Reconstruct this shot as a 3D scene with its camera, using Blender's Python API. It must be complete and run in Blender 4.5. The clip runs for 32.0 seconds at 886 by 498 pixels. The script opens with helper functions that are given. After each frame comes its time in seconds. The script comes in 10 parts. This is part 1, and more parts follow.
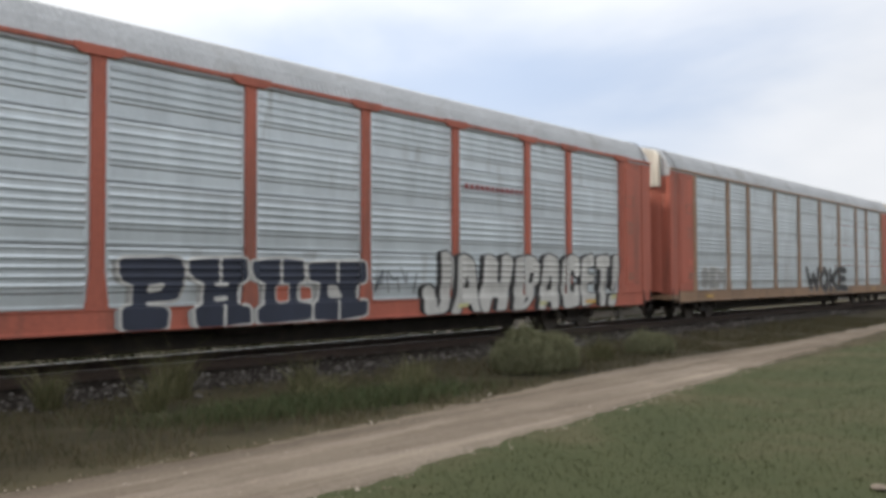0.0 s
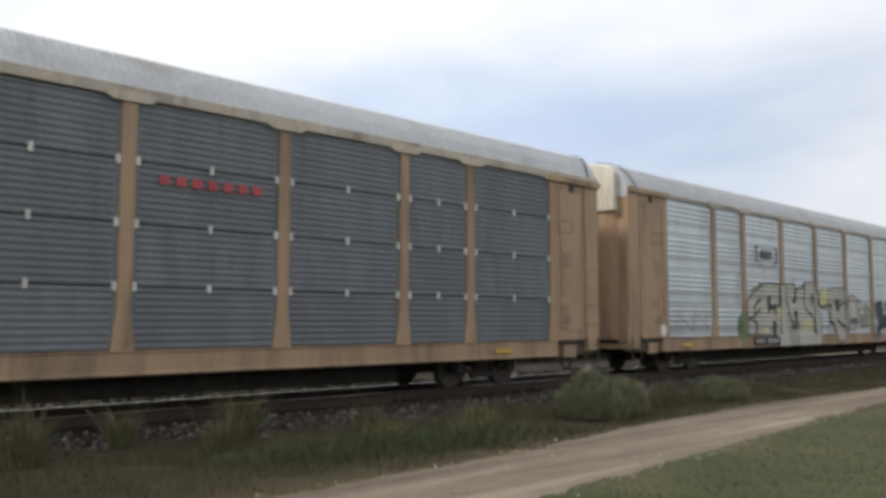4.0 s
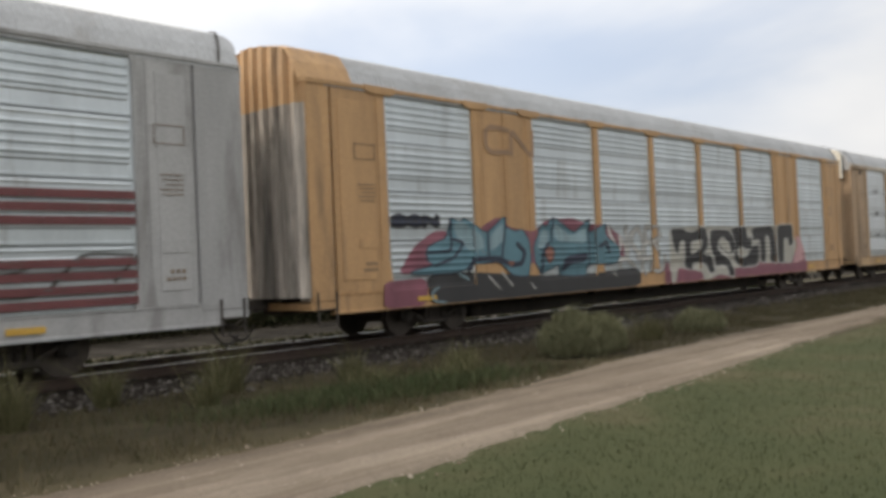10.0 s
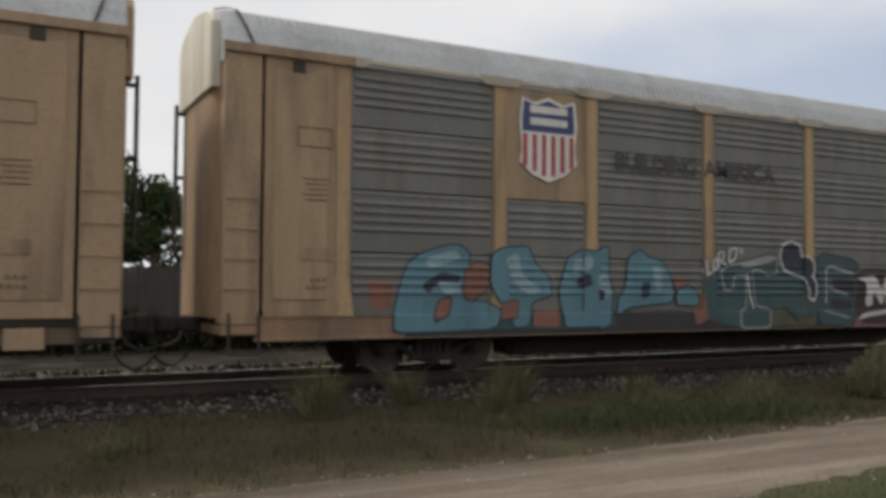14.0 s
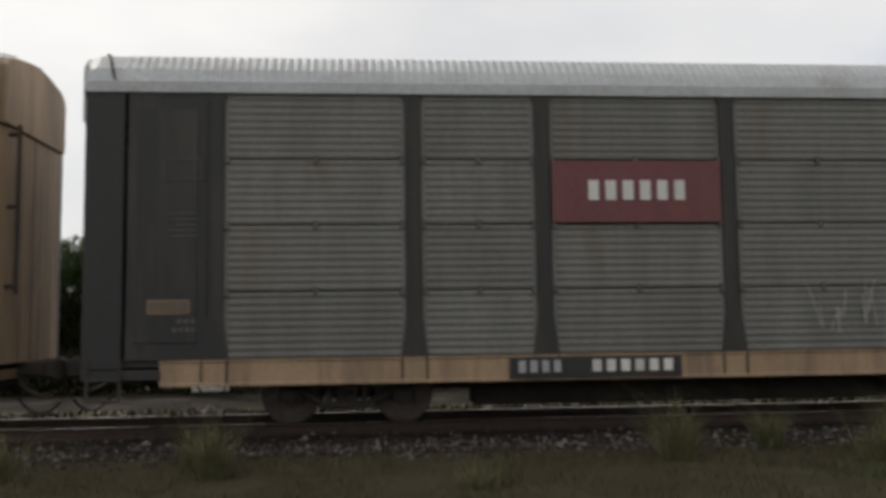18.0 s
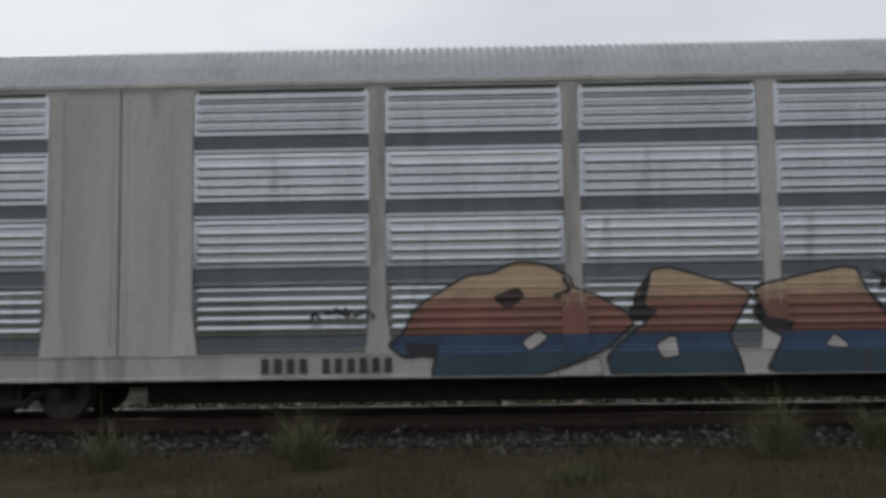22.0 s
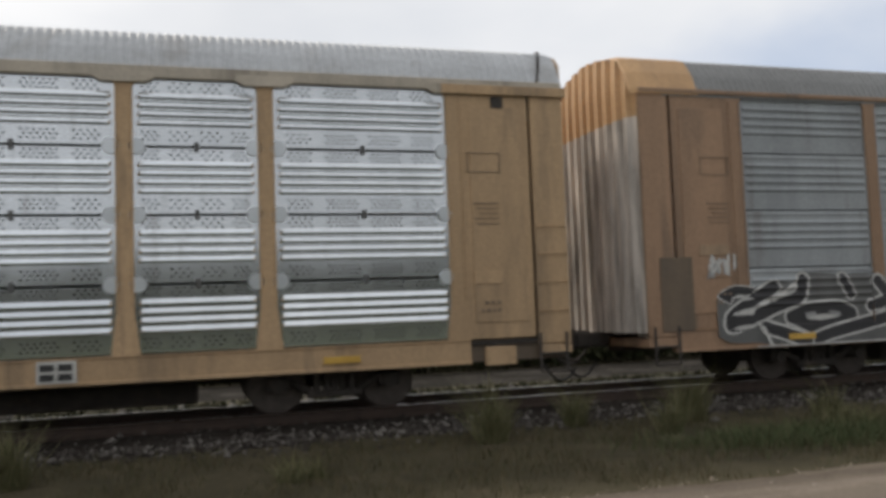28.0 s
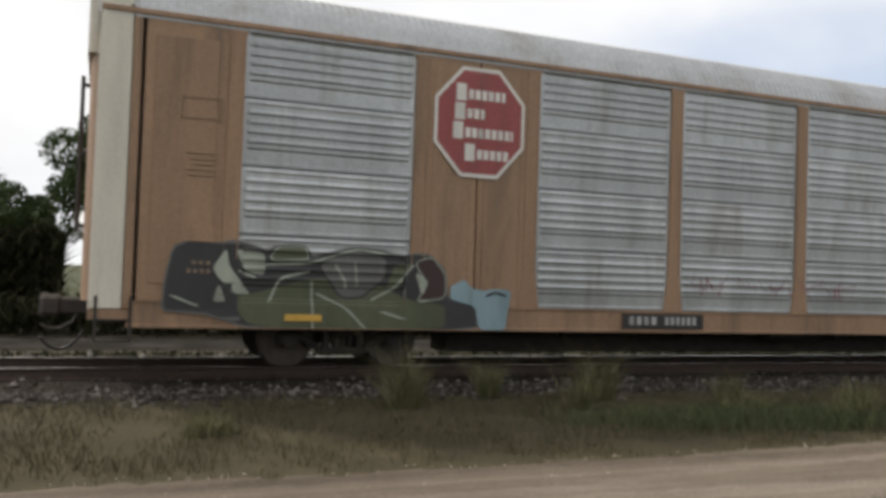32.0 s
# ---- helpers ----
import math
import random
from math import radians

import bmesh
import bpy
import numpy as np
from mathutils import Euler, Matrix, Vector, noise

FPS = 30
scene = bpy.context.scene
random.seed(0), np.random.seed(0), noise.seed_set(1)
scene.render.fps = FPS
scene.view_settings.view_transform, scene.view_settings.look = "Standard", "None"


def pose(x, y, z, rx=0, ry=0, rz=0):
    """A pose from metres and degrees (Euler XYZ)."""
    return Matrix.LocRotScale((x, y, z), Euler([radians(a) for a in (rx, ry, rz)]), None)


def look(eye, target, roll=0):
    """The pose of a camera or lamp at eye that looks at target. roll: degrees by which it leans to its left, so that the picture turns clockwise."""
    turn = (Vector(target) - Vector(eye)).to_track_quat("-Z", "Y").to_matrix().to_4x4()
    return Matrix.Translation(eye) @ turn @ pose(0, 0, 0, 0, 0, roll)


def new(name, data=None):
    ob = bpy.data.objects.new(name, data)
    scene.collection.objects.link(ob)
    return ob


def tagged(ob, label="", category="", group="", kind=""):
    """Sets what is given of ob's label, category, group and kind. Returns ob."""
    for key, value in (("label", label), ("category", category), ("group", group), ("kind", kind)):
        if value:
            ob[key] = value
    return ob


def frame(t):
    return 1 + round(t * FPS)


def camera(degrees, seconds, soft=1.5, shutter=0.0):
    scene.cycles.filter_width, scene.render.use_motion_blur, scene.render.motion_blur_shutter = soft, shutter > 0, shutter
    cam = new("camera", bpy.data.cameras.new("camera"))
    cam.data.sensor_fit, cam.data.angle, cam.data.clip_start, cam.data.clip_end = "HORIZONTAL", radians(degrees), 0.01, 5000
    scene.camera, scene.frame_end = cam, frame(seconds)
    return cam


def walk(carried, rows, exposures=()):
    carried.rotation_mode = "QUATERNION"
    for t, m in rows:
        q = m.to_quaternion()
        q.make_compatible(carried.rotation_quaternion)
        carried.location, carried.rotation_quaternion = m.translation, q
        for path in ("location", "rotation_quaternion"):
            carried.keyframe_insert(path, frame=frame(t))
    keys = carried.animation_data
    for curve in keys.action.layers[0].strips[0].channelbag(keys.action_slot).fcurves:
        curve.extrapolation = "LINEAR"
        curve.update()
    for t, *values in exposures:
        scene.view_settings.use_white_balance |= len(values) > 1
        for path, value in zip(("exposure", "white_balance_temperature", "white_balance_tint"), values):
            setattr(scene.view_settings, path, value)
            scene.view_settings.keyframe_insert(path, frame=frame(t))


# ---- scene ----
# Camera: a phone held at one spot beside the track, panning from down the line to square across it.
EYE = (0.0, -14.31, 1.368)
cam = camera(54.28, 32.0, soft=3.8, shutter=0.08)
# seconds, yaw to the left of +y, pitch, roll
LOOKS = [
    (0, -49.42, 1.88, -0.18),
    (0.5, -47.78, 1.74, 0.27),
    (1, -47.36, 2.42, 0.95),
    (1.5, -45.97, 3.21, 0.55),
    (2, -44.63, 3.64, 0.51),
    (2.5, -43.97, 4.32, 0.17),
    (3, -43.15, 4.63, -0.09),
    (3.5, -43.46, 4.67, -0.04),
    (5.5, -53.82, 3.63, 0.33),
    (6, -55.95, 2.60, -0.03),
    (6.5, -57.22, 1.80, -0.07),
    (7, -56.88, 1.37, -0.23),
    (7.5, -56.14, 1.15, -0.87),
    (8, -56.03, 1.05, -1.40),
    (8.5, -56.21, 0.80, -1.56),
    (9, -55.71, 0.53, -1.41),
    (9.5, -51.71, 1.01, -2.30),
    (10, -46.55, 1.04, -2.50),
    (10.5, -45.21, 0.35, -2.00),
    (11, -43.44, 0.22, -1.64),
    (11.5, -38.78, 0.21, -1.41),
    (12, -36.37, -0.38, -1.19),
    (12.5, -33.70, -0.78, -1.14),
    (13, -31.83, -1.03, -0.62),
    (13.5, -30.60, -0.39, 0.91),
    (14, -27.51, 2.44, 0.36),
    (14.5, -24.46, 2.65, -0.92),
    (16.5, -15.20, 3.13, 1.47),
    (17, -11.99, 3.39, -0.32),
    (17.5, -9.60, 3.67, -0.86),
    (18, -4.72, 4.94, -0.76),
    (18.5, -1.14, 6.59, -1.10),
    (19, 0.14, 7.65, -0.91),
    (19.5, 1.42, 7.70, -1.05),
    (20, 2.61, 7.48, -1.25),
    (20.5, 4.08, 7.36, -1.50),
    (21, 5.14, 7.28, -1.05),
    (21.5, 4.52, 6.57, -1.57),
    (22, 1.23, 4.64, -0.78),
    (22.5, -4.38, 4.21, -0.54),
    (23, -9.25, 4.58, -1.63),
    (23.5, -12.64, 4.67, -1.64),
    (24, -14.66, 3.74, -1.32),
    (24.5, -14.75, 3.05, -1.13),
    (25, -14.81, 2.72, -1.41),
    (25.5, -15.71, 2.93, -1.71),
    (27.5, -16.73, 3.47, -1.23),
    (28, -16.77, 4.01, -2.08),
    (28.5, -17.78, 4.00, -3.31),
    (29, -19.90, 3.44, -2.32),
    (29.5, -20.87, 2.46, -1.66),
    (30, -19.22, 2.15, -1.34),
    (30.5, -16.92, 2.61, -1.73),
    (31, -15.78, 2.33, -1.29),
    (31.5, -14.70, 1.56, 0.71),
    (32, -21.68, 1.83, 1.95),
]


def aim(yaw, pitch, roll):
    y, p = radians(yaw), radians(pitch)
    way = Vector((-math.sin(y) * math.cos(p), math.cos(y) * math.cos(p), math.sin(p)))
    return look(EYE, Vector(EYE) + 5 * way, roll)


# seconds, stops, kelvin, tint
EXPOSURES = [(0, 0.58, 6500, 10), (3, 0.51, 6500, 10), (9, 0.56, 6600, 10), (11, 0.54, 7080, 10), (12, 0.32, 6880, 10), (13, 0.64, 7030, 10), (14, 0.15, 6780, 10),
             (17, 0.15, 6980, 10), (18, 0.13, 6780, 10), (19, 0.13, 6400, 10), (20, 0.16, 6450, 10), (21, -0.08, 6300, 10), (22, -0.07, 6300, 10), (23, -0.03, 6500, 10),
             (24, 0.3, 6880, 10), (25, 0.57, 6880, 10), (28, 0.2, 6580, 10), (29, -0.09, 6780, 10), (30, 0.16, 6730, 10), (31, 0.52, 7080, 10), (32, 0.45, 6780, 10)]
walk(cam, [(t, aim(a, b, c)) for t, a, b, c in LOOKS], EXPOSURES)

# ---- world and sun ----
SUN_AZ, SUN_EL = radians(-38), radians(44)


def node(nt, kind, **at):
    n = nt.nodes.new(kind)
    for k, v in at.items():
        if k in n.inputs:
            n.inputs[k].default_value = v
    return n


def ramp(nt, stops):
    r = nt.nodes.new("ShaderNodeValToRGB")
    el = r.color_ramp.elements
    while len(el) < len(stops):
        el.new(0.5)
    for e, (p, c) in zip(el, stops):
        e.position, e.color = p, (c if len(c) == 4 else (*c, 1))
    return r


world = bpy.data.worlds.new("sky")
scene.world = world
world.use_nodes = True
wn = world.node_tree
wn.nodes.clear()
w_out = wn.nodes.new("ShaderNodeOutputWorld")
w_bg = wn.nodes.new("ShaderNodeBackground")
w_sky = wn.nodes.new("ShaderNodeTexSky")
w_sky.sky_type = "NISHITA"
w_sky.sun_disc = False
w_sky.sun_elevation, w_sky.sun_rotation = SUN_EL, SUN_AZ
w_sky.dust_density, w_sky.air_density = 2.0, 1.0
w_co = wn.nodes.new("ShaderNodeTexCoord")
w_map = wn.nodes.new("ShaderNodeMapping")
w_map.inputs["Scale"].default_value = (1.0, 1.0, 2.6)
w_noise = node(wn, "ShaderNodeTexNoise", Scale=2.2, Detail=5.0, Roughness=0.5, Distortion=0.35)
w_noise2 = node(wn, "ShaderNodeTexNoise", Scale=3.2, Detail=5.0, Roughness=0.5)
w_cloud = ramp(wn, [(0.3, (7.9, 8.2, 8.7)), (0.7, (9.4, 9.5, 9.7))])
# the long opening in the cloud down the line: distance from its middle, frayed by the noise
GAP_AZ, GAP_EL = radians(55.3), radians(11.8)
gap_way = (math.sin(GAP_AZ) * math.cos(GAP_EL), math.cos(GAP_AZ) * math.cos(GAP_EL), math.sin(GAP_EL))
w_off = wn.nodes.new("ShaderNodeVectorMath")
w_off.operation = "SUBTRACT"
w_off.inputs[1].default_value = gap_way
w_turn = wn.nodes.new("ShaderNodeMapping")
w_turn.vector_type = "POINT"
w_turn.inputs["Rotation"].default_value = (0, 0, GAP_AZ)
w_turn.inputs["Scale"].default_value = (1.9, 1.0, 5.5)
w_len = wn.nodes.new("ShaderNodeVectorMath")
w_len.operation = "LENGTH"
w_sum = wn.nodes.new("ShaderNodeMath")
w_sum.operation = "MULTIPLY_ADD"
w_sum.inputs[1].default_value = 1.5
w_fray = wn.nodes.new("ShaderNodeMapRange")
w_fray.interpolation_type = "SMOOTHSTEP"
w_fray.inputs["From Min"].default_value, w_fray.inputs["From Max"].default_value = 0.72, 1.5
w_fray.inputs["To Min"].default_value, w_fray.inputs["To Max"].default_value = 0.34, 0.96
w_mix = wn.nodes.new("ShaderNodeMix")
w_mix.data_type = "RGBA"
w_blue = wn.nodes.new("ShaderNodeMix")
w_blue.data_type = "RGBA"
w_blue.inputs[0].default_value = 0.6
w_blue.inputs[7].default_value = (4.0, 5.6, 8.6, 1)
# thin cloud is brighter and warmer round the sun
w_dot = wn.nodes.new("ShaderNodeVectorMath")
w_dot.operation = "DOT_PRODUCT"
w_dot.inputs[1].default_value = (math.sin(SUN_AZ) * math.cos(SUN_EL), math.cos(SUN_AZ) * math.cos(SUN_EL), math.sin(SUN_EL))
w_pos = wn.nodes.new("ShaderNodeMath")
w_pos.operation = "MAXIMUM"
w_pos.inputs[1].default_value = 0.0
w_pow = wn.nodes.new("ShaderNodeMath")
w_pow.operation = "POWER"
w_pow.inputs[1].default_value = 9.0
w_halo = wn.nodes.new("ShaderNodeMix")
w_halo.data_type, w_halo.blend_type = "RGBA", "ADD"
w_halo.inputs[7].default_value = (3.6, 3.2, 2.5, 1)
wn.links.new(w_co.outputs["Generated"], w_map.inputs["Vector"])
wn.links.new(w_map.outputs["Vector"], w_noise.inputs["Vector"])
wn.links.new(w_map.outputs["Vector"], w_noise2.inputs["Vector"])
wn.links.new(w_co.outputs["Generated"], w_off.inputs[0])
wn.links.new(w_off.outputs["Vector"], w_turn.inputs["Vector"])
wn.links.new(w_turn.outputs["Vector"], w_len.inputs[0])
wn.links.new(w_noise.outputs["Fac"], w_sum.inputs[0])
wn.links.new(w_len.outputs["Value"], w_sum.inputs[2])
wn.links.new(w_sum.outputs[0], w_fray.inputs["Value"])
wn.links.new(w_noise2.outputs["Fac"], w_cloud.inputs["Fac"])
wn.links.new(w_fray.outputs[0], w_mix.inputs[0])
wn.links.new(w_sky.outputs["Color"], w_blue.inputs[6])
wn.links.new(w_blue.outputs[2], w_mix.inputs[6])
wn.links.new(w_cloud.outputs["Color"], w_mix.inputs[7])
wn.links.new(w_co.outputs["Generated"], w_dot.inputs[0])
wn.links.new(w_dot.outputs["Value"], w_pos.inputs[0])
wn.links.new(w_pos.outputs[0], w_pow.inputs[0])
wn.links.new(w_pow.outputs[0], w_halo.inputs[0])
wn.links.new(w_mix.outputs[2], w_halo.inputs[6])
# the cloud is thinner towards the sun and heavier away from it
w_side = wn.nodes.new("ShaderNodeMapRange")
w_side.inputs["From Min"].default_value, w_side.inputs["From Max"].default_value = -1.0, 1.0
w_grade = ramp(wn, [(0.0, (0.46,) * 3), (0.25, (0.66,) * 3), (0.42, (0.76,) * 3), (0.57, (0.92,) * 3), (0.75, (0.94,) * 3), (0.87, (0.90,) * 3), (0.95, (1.02,) * 3), (1.0, (1.3,) * 3)])
wn.links.new(w_side.outputs[0], w_grade.inputs["Fac"])
w_dim = wn.nodes.new("ShaderNodeVectorMath")
w_dim.operation = "SCALE"
wn.links.new(w_dot.outputs["Value"], w_side.inputs["Value"])
wn.links.new(w_halo.outputs[2], w_dim.inputs[0])
wn.links.new(w_grade.outputs["Color"], w_dim.inputs["Scale"])
wn.links.new(w_dim.outputs[0], w_bg.inputs["Color"])
w_bg.inputs["Strength"].default_value = 0.09
wn.links.new(w_bg.outputs["Background"], w_out.inputs["Surface"])

sun_data = bpy.data.lights.new("sun", "SUN")
sun_data.energy, sun_data.angle, sun_data.color = 1.9, radians(5), (1.0, 0.94, 0.85)
sun = new("sun", sun_data)
sun_way = Vector((math.sin(SUN_AZ) * math.cos(SUN_EL), math.cos(SUN_AZ) * math.cos(SUN_EL), math.sin(SUN_EL)))
sun.matrix_world = look(sun_way * 50, (0, 0, 0))

# ---- materials ----
MATS = {}


def surface(name, base, rough=0.6, metal=0.0, vary=0.25, scale=3.0, dirt=None, dirt_amount=0.0, streak=False,
            bump=0.0, bump_scale=40.0, per_object=0.06, spec=0.5, space="Object", grain=0.1, rvar=0.12):
    """A painted, metal, earth or wood surface with variation at two scales, dirt and fine relief."""
    if name in MATS:
        return MATS[name]
    m = bpy.data.materials.new(name)
    m.use_nodes = True
    nt = m.node_tree
    b = nt.nodes["Principled BSDF"]
    co = nt.nodes.new("ShaderNodeTexCoord")
    info = nt.nodes.new("ShaderNodeObjectInfo")
    add = nt.nodes.new("ShaderNodeVectorMath")
    add.operation = "MULTIPLY_ADD"
    add.inputs[1].default_value = (1, 1, 1)
    sc = nt.nodes.new("ShaderNodeVectorMath")
    sc.operation = "SCALE"
    sc.inputs[0].default_value = (17.0, 9.0, 5.0)
    nt.links.new(info.outputs["Random"], sc.inputs["Scale"])
    nt.links.new(co.outputs[space], add.inputs[0])
    if space == "Object":
        nt.links.new(sc.outputs[0], add.inputs[2])
    mp = nt.nodes.new("ShaderNodeMapping")
    mp.inputs["Scale"].default_value = (1.0, 1.0, 0.14) if streak else (1, 1, 1)
    nt.links.new(add.outputs[0], mp.inputs["Vector"])
    n1 = node(nt, "ShaderNodeTexNoise", Scale=scale, Detail=6.0, Roughness=0.62)
    n2 = node(nt, "ShaderNodeTexNoise", Scale=scale * 14, Detail=3.0, Roughness=0.6)
    nt.links.new(mp.outputs[0], n1.inputs["Vector"])
    nt.links.new(add.outputs[0], n2.inputs["Vector"])
    lo = tuple(max(0.0, c * (1 - vary)) for c in base)
    hi = tuple(min(1.0, c * (1 + vary)) for c in base)
    r = ramp(nt, [(0.3, lo), (0.7, hi)])
    nt.links.new(n1.outputs["Fac"], r.inputs["Fac"])
    fine = nt.nodes.new("ShaderNodeMix")
    fine.data_type, fine.blend_type = "RGBA", "OVERLAY"
    fine.inputs[0].default_value = grain * 3
    nt.links.new(r.outputs["Color"], fine.inputs[6])
    nt.links.new(n2.outputs["Fac"], fine.inputs[7])
    last = fine.outputs[2]
    if dirt:
        n3 = node(nt, "ShaderNodeTexNoise", Scale=scale * 0.7, Detail=8.0, Roughness=0.7, Distortion=0.4)
        nt.links.new(mp.outputs[0], n3.inputs["Vector"])
        dr = ramp(nt, [(0.62 - 0.3 * dirt_amount, (0, 0, 0)), (0.86 - 0.2 * dirt_amount, (1, 1, 1))])
        nt.links.new(n3.outputs["Fac"], dr.inputs["Fac"])
        dm = nt.nodes.new("ShaderNodeMix")
        dm.data_type = "RGBA"
        dm.inputs[7].default_value = (*dirt, 1)
        nt.links.new(dr.outputs["Color"], dm.inputs[0])
        nt.links.new(last, dm.inputs[6])
        last = dm.outputs[2]
    hsv = nt.nodes.new("ShaderNodeHueSaturation")
    mr = nt.nodes.new("ShaderNodeMapRange")
    mr.inputs["To Min"].default_value, mr.inputs["To Max"].default_value = 1 - per_object, 1 + per_object
    nt.links.new(info.outputs["Random"], mr.inputs["Value"])
    nt.links.new(mr.outputs[0], hsv.inputs["Value"])
    nt.links.new(last, hsv.inputs["Color"])
    nt.links.new(hsv.outputs["Color"], b.inputs["Base Color"])
    b.inputs["Metallic"].default_value = metal
    b.inputs["Specular IOR Level"].default_value = spec
    rr = nt.nodes.new("ShaderNodeMapRange")
    rr.inputs["To Min"].default_value, rr.inputs["To Max"].default_value = max(0.05, rough - rvar), min(1.0, rough + rvar)
    nt.links.new(n1.outputs["Fac"], rr.inputs["Value"])
    nt.links.new(rr.outputs[0], b.inputs["Roughness"])
    if bump:
        nb = node(nt, "ShaderNodeTexNoise", Scale=bump_scale, Detail=5.0, Roughness=0.65)
        nt.links.new(add.outputs[0], nb.inputs["Vector"])
        bp = nt.nodes.new("ShaderNodeBump")
        bp.inputs["Strength"].default_value, bp.inputs["Distance"].default_value = bump, 0.02
        nt.links.new(nb.outputs["Fac"], bp.inputs["Height"])
        nt.links.new(bp.outputs[0], b.inputs["Normal"])
    MATS[name] = m
    return m


GRIME = (0.09, 0.075, 0.06)


def paint(name, base, amount=0.35, rough=0.6, **kw):
    kw.setdefault("dirt", GRIME)
    return surface(name, base, rough=rough, dirt_amount=amount, streak=True, scale=1.6, vary=0.16, **kw)


M_GALV = surface("galvanised sheet", (0.60, 0.65, 0.68), rough=0.36, metal=0.65, vary=0.12, scale=1.4, streak=True,
                 dirt=(0.22, 0.2, 0.18), dirt_amount=0.2, grain=0.05, rvar=0.07)
M_GALV_DULL = surface("dull galvanised sheet", (0.36, 0.38, 0.39), rough=0.6, metal=0.35, vary=0.16, scale=1.4, streak=True,
                      dirt=(0.14, 0.12, 0.10), dirt_amount=0.35)
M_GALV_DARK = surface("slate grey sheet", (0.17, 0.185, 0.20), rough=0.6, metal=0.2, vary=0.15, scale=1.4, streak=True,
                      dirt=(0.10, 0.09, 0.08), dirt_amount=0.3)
M_GALV_BRIGHT = surface("bright zinc sheet", (0.60, 0.63, 0.65), rough=0.34, metal=0.75, vary=0.1, scale=1.4, streak=True,
                        dirt=(0.3, 0.28, 0.25), dirt_amount=0.1, grain=0.03, rvar=0.05)
M_OLIVE = surface("weathered grey-brown sheet", (0.20, 0.198, 0.185), rough=0.65, metal=0.2, vary=0.16, scale=1.4, streak=True,
                  dirt=(0.16, 0.12, 0.09), dirt_amount=0.35)
M_ROOF = surface("weathered zinc roof", (0.46, 0.47, 0.48), rough=0.55, metal=0.3, vary=0.12, scale=1.0,
                 dirt=(0.3, 0.28, 0.26), dirt_amount=0.3)
M_TAN = paint("faded tan paint", (0.40, 0.275, 0.172), 0.5)
M_YELLOW = paint("faded yellow paint", (0.46, 0.312, 0.178), 0.35)
M_OCHRE = paint("faded ochre plate", (0.50, 0.36, 0.20), 0.3)
M_BROWN = paint("brown-orange paint", (0.335, 0.21, 0.13), 0.35)
M_FADERED = paint("faded emblem red", (0.33, 0.085, 0.085), 0.25)
M_RED = paint("faded red paint", (0.46, 0.13, 0.085), 0.3)
M_ORANGE = paint("faded orange paint", (0.52, 0.315, 0.155), 0.25)
M_GREY = paint("light grey paint", (0.42, 0.42, 0.42), 0.3)
M_WHITE_CAR = paint("off-white car paint", (0.56, 0.53, 0.50), 0.25)
M_BLACK = paint("black paint", (0.033, 0.032, 0.032), 0.3)
M_EAVE = paint("pale beige rail paint", (0.50, 0.44, 0.36), 0.35)
M_CREAM = paint("cream end paint", (0.68, 0.64, 0.55), 0.2)
M_UNDER = surface("grimy underframe", (0.055, 0.047, 0.041), rough=0.85, vary=0.3, scale=4, dirt=(0.10, 0.075, 0.055), dirt_amount=0.3, bump=0.3)
M_GRIMY = paint("grimy brown paint", (0.17, 0.125, 0.085), 0.7)
M_STEEL = surface("worn wheel steel", (0.10, 0.085, 0.075), rough=0.55, metal=0.7, vary=0.3, scale=6)
M_RAIL = surface("rusty rail", (0.055, 0.036, 0.027), rough=0.75, vary=0.3, scale=5, bump=0.3)
M_RAILTOP = surface("polished rail head", (0.55, 0.53, 0.5), rough=0.3, metal=1.0, vary=0.1, scale=3)
M_TIE = surface("creosoted sleeper", (0.07, 0.055, 0.045), rough=0.9, vary=0.35, scale=5, bump=0.6)
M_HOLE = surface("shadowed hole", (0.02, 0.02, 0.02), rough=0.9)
M_SIGNRED = paint("faded sign red", (0.44, 0.075, 0.08), 0.15)
M_STRIPE = paint("dull red stripe", (0.17, 0.058, 0.06), 0.3)
M_GALV_MIRROR = surface("bright shiny zinc sheet", (0.66, 0.69, 0.71), rough=0.13, metal=0.9, vary=0.08, scale=1.4, streak=True,
                        dirt=(0.28, 0.26, 0.24), dirt_amount=0.1, grain=0.02, rvar=0.04)
M_GALV_SHEEN = surface("dim glossy zinc sheet", (0.60, 0.62, 0.64), rough=0.16, metal=0.9, vary=0.08, scale=1.4, streak=True,
                       dirt=(0.24, 0.22, 0.2), dirt_amount=0.2, grain=0.02, rvar=0.05)
M_STREAKY = surface("streaked end doors", (0.56, 0.50, 0.44), rough=0.7, vary=0.35, scale=3.2, streak=True, dirt=(0.03, 0.028, 0.026), dirt_amount=0.7)
# the end's shade is painted into this dark red, under soot streaks
M_SHADED_SOOTY = surface("shaded and sooty red end doors", (0.10, 0.062, 0.058), rough=0.75, vary=0.3, scale=2.5, streak=True, dirt=(0.03, 0.028, 0.027), dirt_amount=0.6)
M_ROOF_DARK = surface("sooty zinc roof", (0.22, 0.22, 0.215), rough=0.6, metal=0.2, vary=0.15, scale=1.0)
M_GALV_WORN = surface("worn silver sheet", (0.46, 0.48, 0.49), rough=0.36, metal=0.65, vary=0.18, scale=1.3, streak=True,
                      dirt=(0.2, 0.16, 0.13), dirt_amount=0.26)
M_WHITE = paint("white lettering", (0.72, 0.70, 0.66), 0.15)
M_DARKINK = paint("dark lettering", (0.07, 0.065, 0.07), 0.1)
